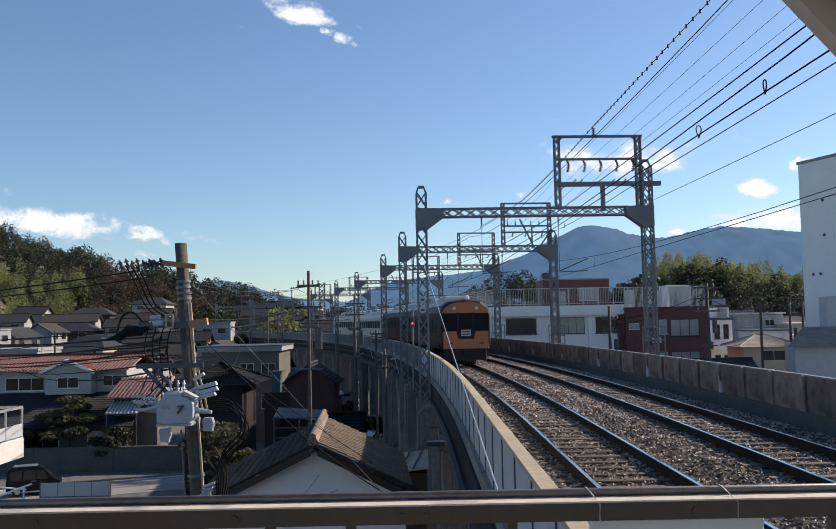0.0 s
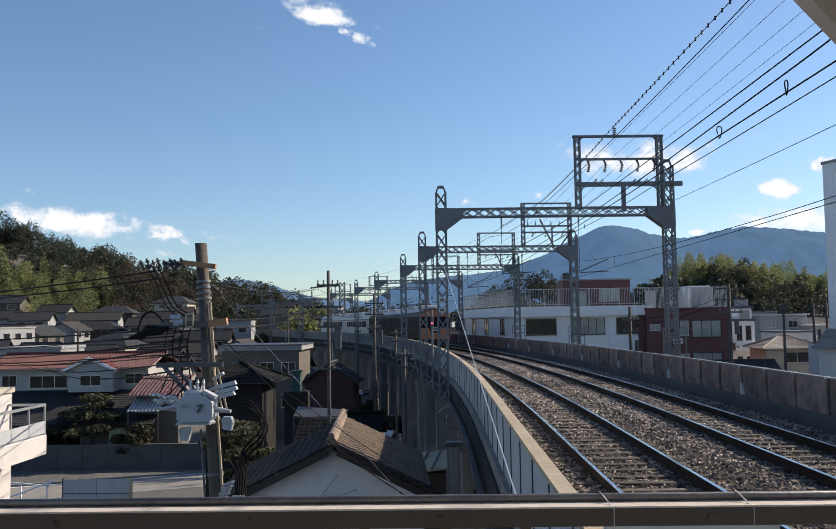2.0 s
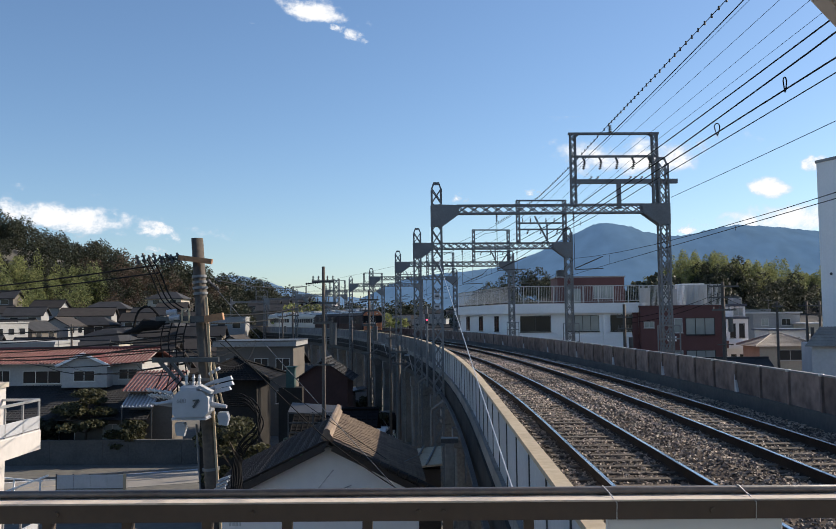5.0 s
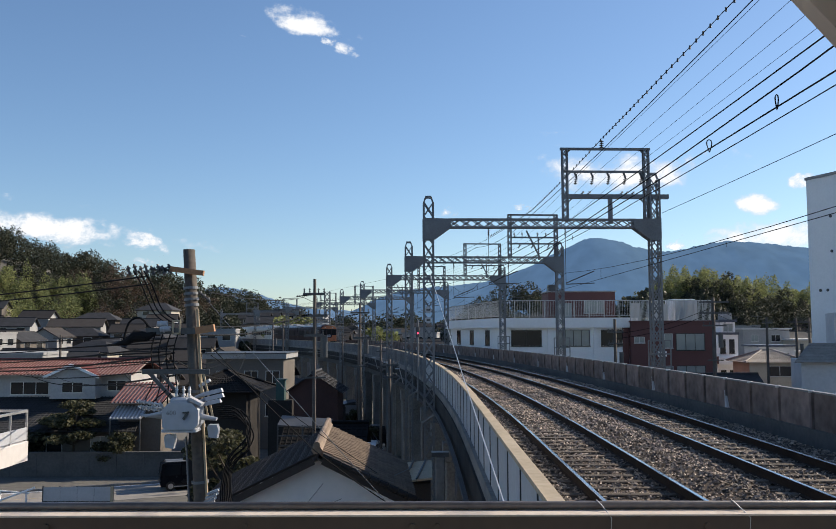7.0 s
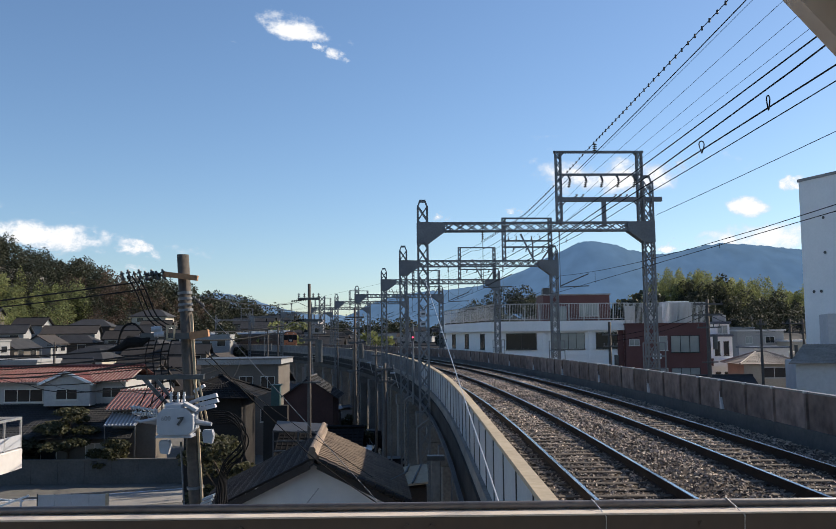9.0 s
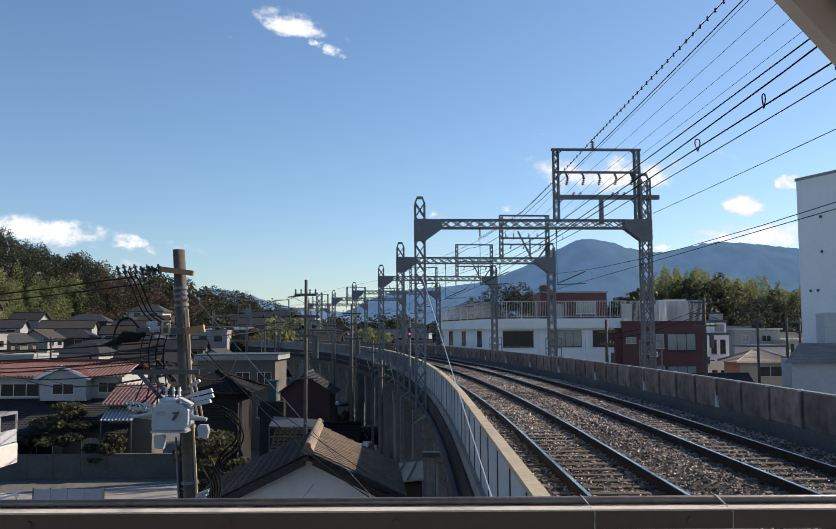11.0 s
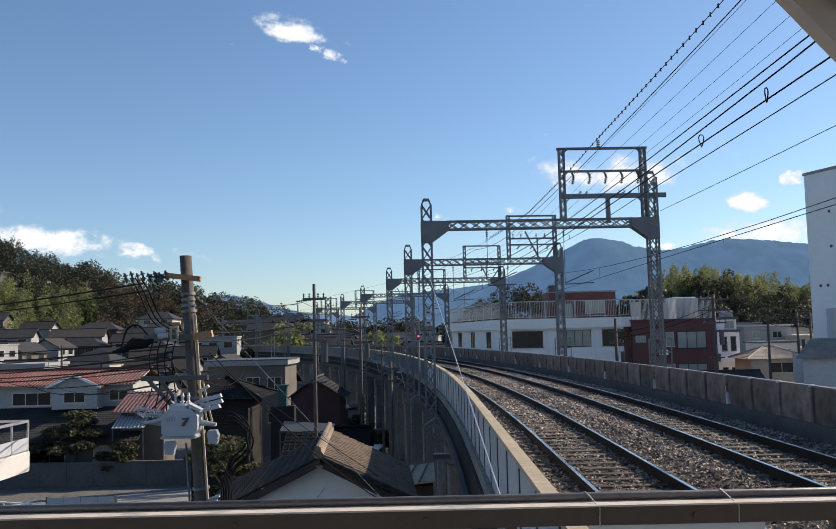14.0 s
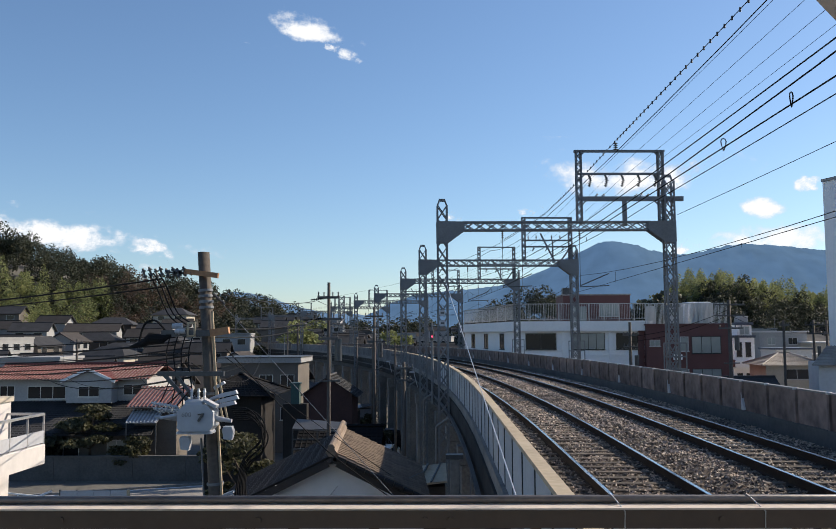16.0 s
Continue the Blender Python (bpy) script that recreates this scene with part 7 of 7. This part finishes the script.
def truck(loc, heading):
    v = thing("garbage_truck", "bright green refuse truck with a rounded rear hopper", "truck", loc, heading)
    part("chassis", Mesh().box(-2.5, -0.4, 0.5, 2.6, 0.4, 0.72), TYRE, v)
    cab = [(1.15, 0.45), (2.72, 0.42), (2.8, 0.6), (2.76, 1.2), (2.58, 2.12), (2.45, 2.25), (1.25, 2.25), (1.15, 2.15)]
    part("cab", side_loft(cab, 0.9, 0.08, 1.2), GREEN, v)
    for sy in (-1, 1):
        y = sy * 0.9
        pts = [(1.45, 1.3), (2.62, 1.25), (2.5, 2.0), (1.45, 2.02)]
        part("side_window", Mesh().loft([[(x, y + sy * (0.012 - (z - 1.2) * 0.08), z) for x, z in pts], [(x, y - sy * 0.1, z) for x, z in pts]]), GLASS, v)
        part("head_lamp", Mesh().cham(2.7, sy * 0.65 - 0.14, 0.62, 2.81, sy * 0.65 + 0.14, 0.82, 0.02), INSUL, v)
        part("mirror", Mesh().cham(2.55, sy * 1.08 - 0.07, 1.4, 2.66, sy * 1.08 + 0.07, 1.8, 0.02), TYRE, v)
        part("livery_patch", Mesh().box(-1.45, sy * 0.945 - 0.006, 1.3, 0.75, sy * 0.945 + 0.006, 1.75), TRANSF, v, "pale lettering bars on the side")
        part("side_guard", Mesh().box(-0.9, sy * 0.85 - 0.02, 0.55, 0.9, sy * 0.85 + 0.02, 0.95), DARKSTEEL, v)
        wheel(v, 1.9, sy * 0.76, 0.37, 0.24)
        wheel(v, -1.35, sy * 0.72, 0.37, 0.36)
    part("windscreen", Mesh().loft([[(2.77, -0.78, 1.28), (2.77, 0.78, 1.28), (2.6, 0.74, 2.05), (2.6, -0.74, 2.05)], [(2.7, -0.78, 1.28), (2.7, 0.78, 1.28), (2.53, 0.74, 2.05), (2.53, -0.74, 2.05)]]), GLASS, v)
    body = [(-1.75, 0.75), (1.0, 0.75), (1.0, 2.12), (0.9, 2.2), (-1.65, 2.2), (-1.75, 2.1)]
    part("body", side_loft(body, 0.94), GREEN, v)
    hop = [(-2.72, 0.5), (-1.78, 0.75), (-1.78, 2.25), (-2.05, 2.25), (-2.5, 1.75), (-2.8, 1.3)]
    part("hopper", side_loft(hop, 0.92), GREEN, v)
    for sy in (-1, 1):
        part("hopper_arm", Mesh().bar((-2.75, sy * 0.9, 1.3), (-2.62, sy * 0.9, 2.1), 0.07).bar((-2.62, sy * 0.9, 2.1), (-1.9, sy * 0.9, 2.15), 0.07), FRAME, v)
        part("tail_lamp", Mesh().box(-2.84, sy * 0.7 - 0.1, 0.75, -2.74, sy * 0.7 + 0.1, 0.9), MAROON, v)
    return v


def rail_car(label, lead, scheme):
    """A coach 20.2 m long, its middle at the origin, rail level at 0, its leading end (train's tail) to -y."""
    c = thing("rail_car", label, "train car", (0, 0, 0), 0, "cars of the train")
    L, W = 20.2, 2.78
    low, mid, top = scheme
    def sect(y, inset=0.0, drop=0.0):
        w = W / 2 - inset
        return [(-w + 0.08, y, 0.95), (w - 0.08, y, 0.95), (w, y, 1.3), (w, y, 2.9 - drop), (w - 0.12, y, 3.3 - drop), (w - 0.5, y, 3.55 - drop), (0, y, 3.66 - drop), (-w + 0.5, y, 3.55 - drop), (-w + 0.12, y, 3.3 - drop), (-w, y, 2.9 - drop), (-w, y, 1.3)]
    h = L / 2
    ys = [(-h, 0.1, 0.14), (-h + 0.12, 0.03, 0.04), (-h + 0.5, 0.0, 0.0)] if lead else [(-h, 0.02, 0)]
    part("body", Mesh().loft([sect(*q) for q in ys] + [sect(h, 0.02, 0)]), mid, c)
    ro = [(-W / 2 + 0.14, 3.3), (W / 2 - 0.14, 3.3), (W / 2 - 0.42, 3.6), (0, 3.72), (-W / 2 + 0.42, 3.6)]
    y0 = -h + (0.75 if lead else 0.1)
    part("roof", Mesh().loft([[(x, y, z) for x, z in ro] for y in (y0, h - 0.1)]), TRAINROOF, c)
    for sx in (-1, 1):
        x = sx * W / 2
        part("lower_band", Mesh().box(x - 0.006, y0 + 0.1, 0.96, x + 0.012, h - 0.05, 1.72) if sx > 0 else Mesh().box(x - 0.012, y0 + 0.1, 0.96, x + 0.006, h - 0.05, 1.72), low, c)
        part("upper_band", Mesh().box(min(x, x + sx * 0.012), y0 + 0.1, 2.75, max(x, x + sx * 0.012), h - 0.05, 2.92), top, c)
        for i in range(9):
            yc = -h + 2.6 + i * 1.86
            part("window", Mesh().box(min(x, x + sx * 0.015), yc - 0.72, 1.85, max(x, x + sx * 0.015), yc + 0.72, 2.6), TRAINGLASS, c)
    for yc in (-h + 3.4, h - 3.4):
        b = part("bogie", Mesh().box(-1.1, yc - 1.4, 0.3, 1.1, yc + 1.4, 0.62), TYRE, c)
        for dy in (-1.05, 1.05):
            part("axle", Mesh().cyl((-0.85, yc + dy, 0.43), (0.85, yc + dy, 0.43), 0.42, sides=16), DARKSTEEL, b)
    part("underframe", Mesh().box(-1.2, -5.2, 0.4, 1.2, 5.2, 0.95), TYRE, c)
    for yc in (-5.5, 0, 5.5):
        part("air_conditioner", Mesh().cham(-0.75, yc - 1.3, 3.66, 0.75, yc + 1.3, 3.95, 0.08), TRAINROOF, c)
    if lead:
        y = -h
        part("windscreen_band", Mesh().box(-1.25, y - 0.02, 1.95, 1.25, y + 0.1, 2.9), TRAINGLASS, c, "dark wrap-round windscreen")
        part("front_panel", Mesh().add([(-0.55, y - 0.04, 1.95), (-0.42, y - 0.04, 1.5), (0.42, y - 0.04, 1.5), (0.55, y - 0.04, 1.95), (-0.55, y + 0.05, 1.95), (-0.42, y + 0.05, 1.5), (0.42, y + 0.05, 1.5), (0.55, y + 0.05, 1.95)], [(0, 1, 2, 3), (7, 6, 5, 4), (0, 4, 5, 1), (1, 5, 6, 2), (2, 6, 7, 3), (3, 7, 4, 0)]), NAVY, c)
        part("front_lower", Mesh().cham(-1.26, y - 0.03, 0.97, 1.26, y + 0.12, 1.95, 0.06), ORANGE, c)
        part("front_upper", Mesh().loft([[(-1.27, yy, 2.9), (1.27, yy, 2.9), (1.2, yy, 3.14), (0.85, yy, 3.38), (0.4, yy, 3.48), (-0.4, yy, 3.48), (-0.85, yy, 3.38), (-1.2, yy, 3.14)] for yy in (y - 0.03, y + 0.3)]), ORANGE, c)
        part("train_sign", Mesh().box(-0.26, y - 0.055, 1.66, 0.26, y - 0.042, 2.0), TRANSF, c, "pale headboard with unreadable marks")
        for k in range(2):
            part("sign_bar", Mesh().box(-0.2, y - 0.06, 1.72 + k * 0.13, 0.2, y - 0.056, 1.79 + k * 0.13), DARKSTEEL, c)
        for sx in (-1, 1):
            part("head_lamp", Mesh().cyl((sx * 0.62, y - 0.05, 3.16), (sx * 0.62, y + 0.1, 3.16), 0.09, sides=14), INSUL, c)
            part("windscreen_pillar", Mesh().box(sx * 0.42 - 0.04, y - 0.035, 1.97, sx * 0.42 + 0.04, y - 0.021, 2.93), NAVY, c)
            part("tail_lamp", Mesh().cham(sx * 0.85 - 0.13, y - 0.05, 1.22, sx * 0.85 + 0.13, y - 0.028, 1.32, 0.005), MAROON, c)
        part("skirt", Mesh().cham(-1.15, y + 0.05, 0.35, 1.15, y + 0.4, 0.96, 0.05), TYRE, c)
        part("coupler", Mesh().box(-0.15, y - 0.35, 0.7, 0.15, y + 0.3, 0.98), TYRE, c)
    # folded current collector
    m = Mesh()
    for sx in (-0.5, 0.5):
        m.bar((sx, 2.6, 4.0), (sx, 3.9, 4.25), 0.05)
    m.bar((-0.8, 3.9, 4.27), (0.8, 3.9, 4.27), 0.06)
    m.bar((-0.6, 2.6, 3.72), (-0.6, 2.6, 4.0), 0.06)
    m.bar((0.6, 2.6, 3.72), (0.6, 2.6, 4.0), 0.06)
    m.bar((-0.6, 2.6, 4.0), (0.6, 2.6, 4.0), 0.06)
    part("pantograph", m, DARKSTEEL, c)
    return c


TRAIN = []


def train():
    dark = (SHADEORANGE, NAVY, NAVY)
    pale = (TRAINWHITE, TRAINWHITE, TRAINWHITE)
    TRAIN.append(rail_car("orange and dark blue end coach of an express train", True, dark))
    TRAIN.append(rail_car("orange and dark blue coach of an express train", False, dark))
    TRAIN.append(rail_car("cream coach of an express train", False, pale))
    TRAIN.append(rail_car("cream coach of an express train", False, pale))


def street_x(x):
    pts = [(-140, 18), (-60, 43.5), (-27, 56.4), (-13, 62.0), (0, 64.0), (10, 64.2), (22, 63), (36, 58), (140, 56)]
    for (a, b), (c, d) in zip(pts, pts[1:]):
        if x <= c:
            return b + (d - b) * (x - a) / (c - a), math.degrees(math.atan2(d - b, c - a))
    return pts[-1][1], 0.0


ROAD_USERS = []


def vehicles():
    train()
    ROAD_USERS.append((van("van", "boxy black small van driving along the street", 3.4, 1.85, 1.48, CARBLACK, 0.5, (0, 0, 0), 0), -19.2, 0.7, 8.7, 0.2))
    ROAD_USERS.append((truck((0, 0, 0), 0), -20.8, 3.5, 8.4, 0.2))
    ROAD_USERS.append((van("minivan", "long black minivan driving along the street", 4.85, 1.9, 1.82, CARBLACK, 0.85, (0, 0, 0), 0), -19.6, 6.5, 7.3, 0.2))
    van("van", "parked pale blue small van beside the viaduct", 3.4, 1.85, 1.48, TRANSF, 0.5, (-7.2, 81, 0), -88)
    van("van", "parked dark van beside the viaduct piers", 3.9, 1.8, 1.6, CARBLACK, 0.8, (-4.6, 84, 0), 100)
    van("car", "parked white car under the viaduct edge", 3.6, 1.55, 1.6, WHITE, 0.9, (-4.4, 74, 0), 80)


def signal():
    p = at(45, -2.9)
    s = thing("railway_signal", "railway signal showing red on the parapet", "signal", (p.x, p.y, 7.2))
    part("post", Mesh().cyl((0, 0, 0), (0, 0, 4.2), 0.06), STEEL, s)
    part("head", Mesh().cham(-0.1, -0.1, 3.3, 0.1, 0.08, 3.85, 0.04), DARKSTEEL, s)
    part("lens", Mesh().cyl((0, -0.11, 3.5), (0, -0.13, 3.5), 0.05, sides=14), glow("red signal lens", (1.0, 0.08, 0.16), 1.6), s, "glowing red lens")
    g = thing("speed_board", "two small white number boards on the gantry tower", "sign", (0.22, 38.1, 0))
    for z in (11.3, 11.75):
        part("board", Mesh().cyl((0, 0, z), (0, -0.02, z), 0.15, sides=16), TRANSF, g)
        part("bar", Mesh().box(-0.08, -0.03, z - 0.04, 0.08, -0.021, z + 0.04), DARKSTEEL, g)


def things():
    white_building()
    maroon_building()
    right_town()
    red_house()
    dark_house()
    left_building()
    street()
    poles_and_wires()
    trees()
    vehicles()
    signal()
    yards()
    clutter()
    far_town()
    gable_house()


ground()
distance()
clouds()
viaduct()
platform_end()
gantries()
overhead()
things()
parapets()
tracks()


def motions():
    for i, ob in enumerate(CLOUDS):
        m = ob.matrix_basis.copy()
        walk(ob, [(0, m), (16, Matrix.Translation((-0.022 * 4200, 0, -0.002 * 4200)) @ m)])
    times = [i * 0.5 for i in range(33)]
    for i, car in enumerate(TRAIN):
        rows = []
        for t in times:
            tail = 46.5 + 13.9 * t + i * 20.6
            a, b = at(tail + 3.4, 0, ZR), at(tail + 16.8, 0, ZR)
            c = (a + b) / 2
            rows.append((t, pose(c.x, c.y, ZR, 0, 0, math.degrees(math.atan2(-(b.x - a.x), b.y - a.y)))))
        walk(car, rows)
    for ob, x0, t0, v, dy in ROAD_USERS:
        rows = []
        for t in times:
            x = x0 + v * (t - t0)
            y, h = street_x(x)
            rows.append((t, pose(x, y - dy, 0.026, 0, 0, h)))
        walk(ob, rows)


motions()
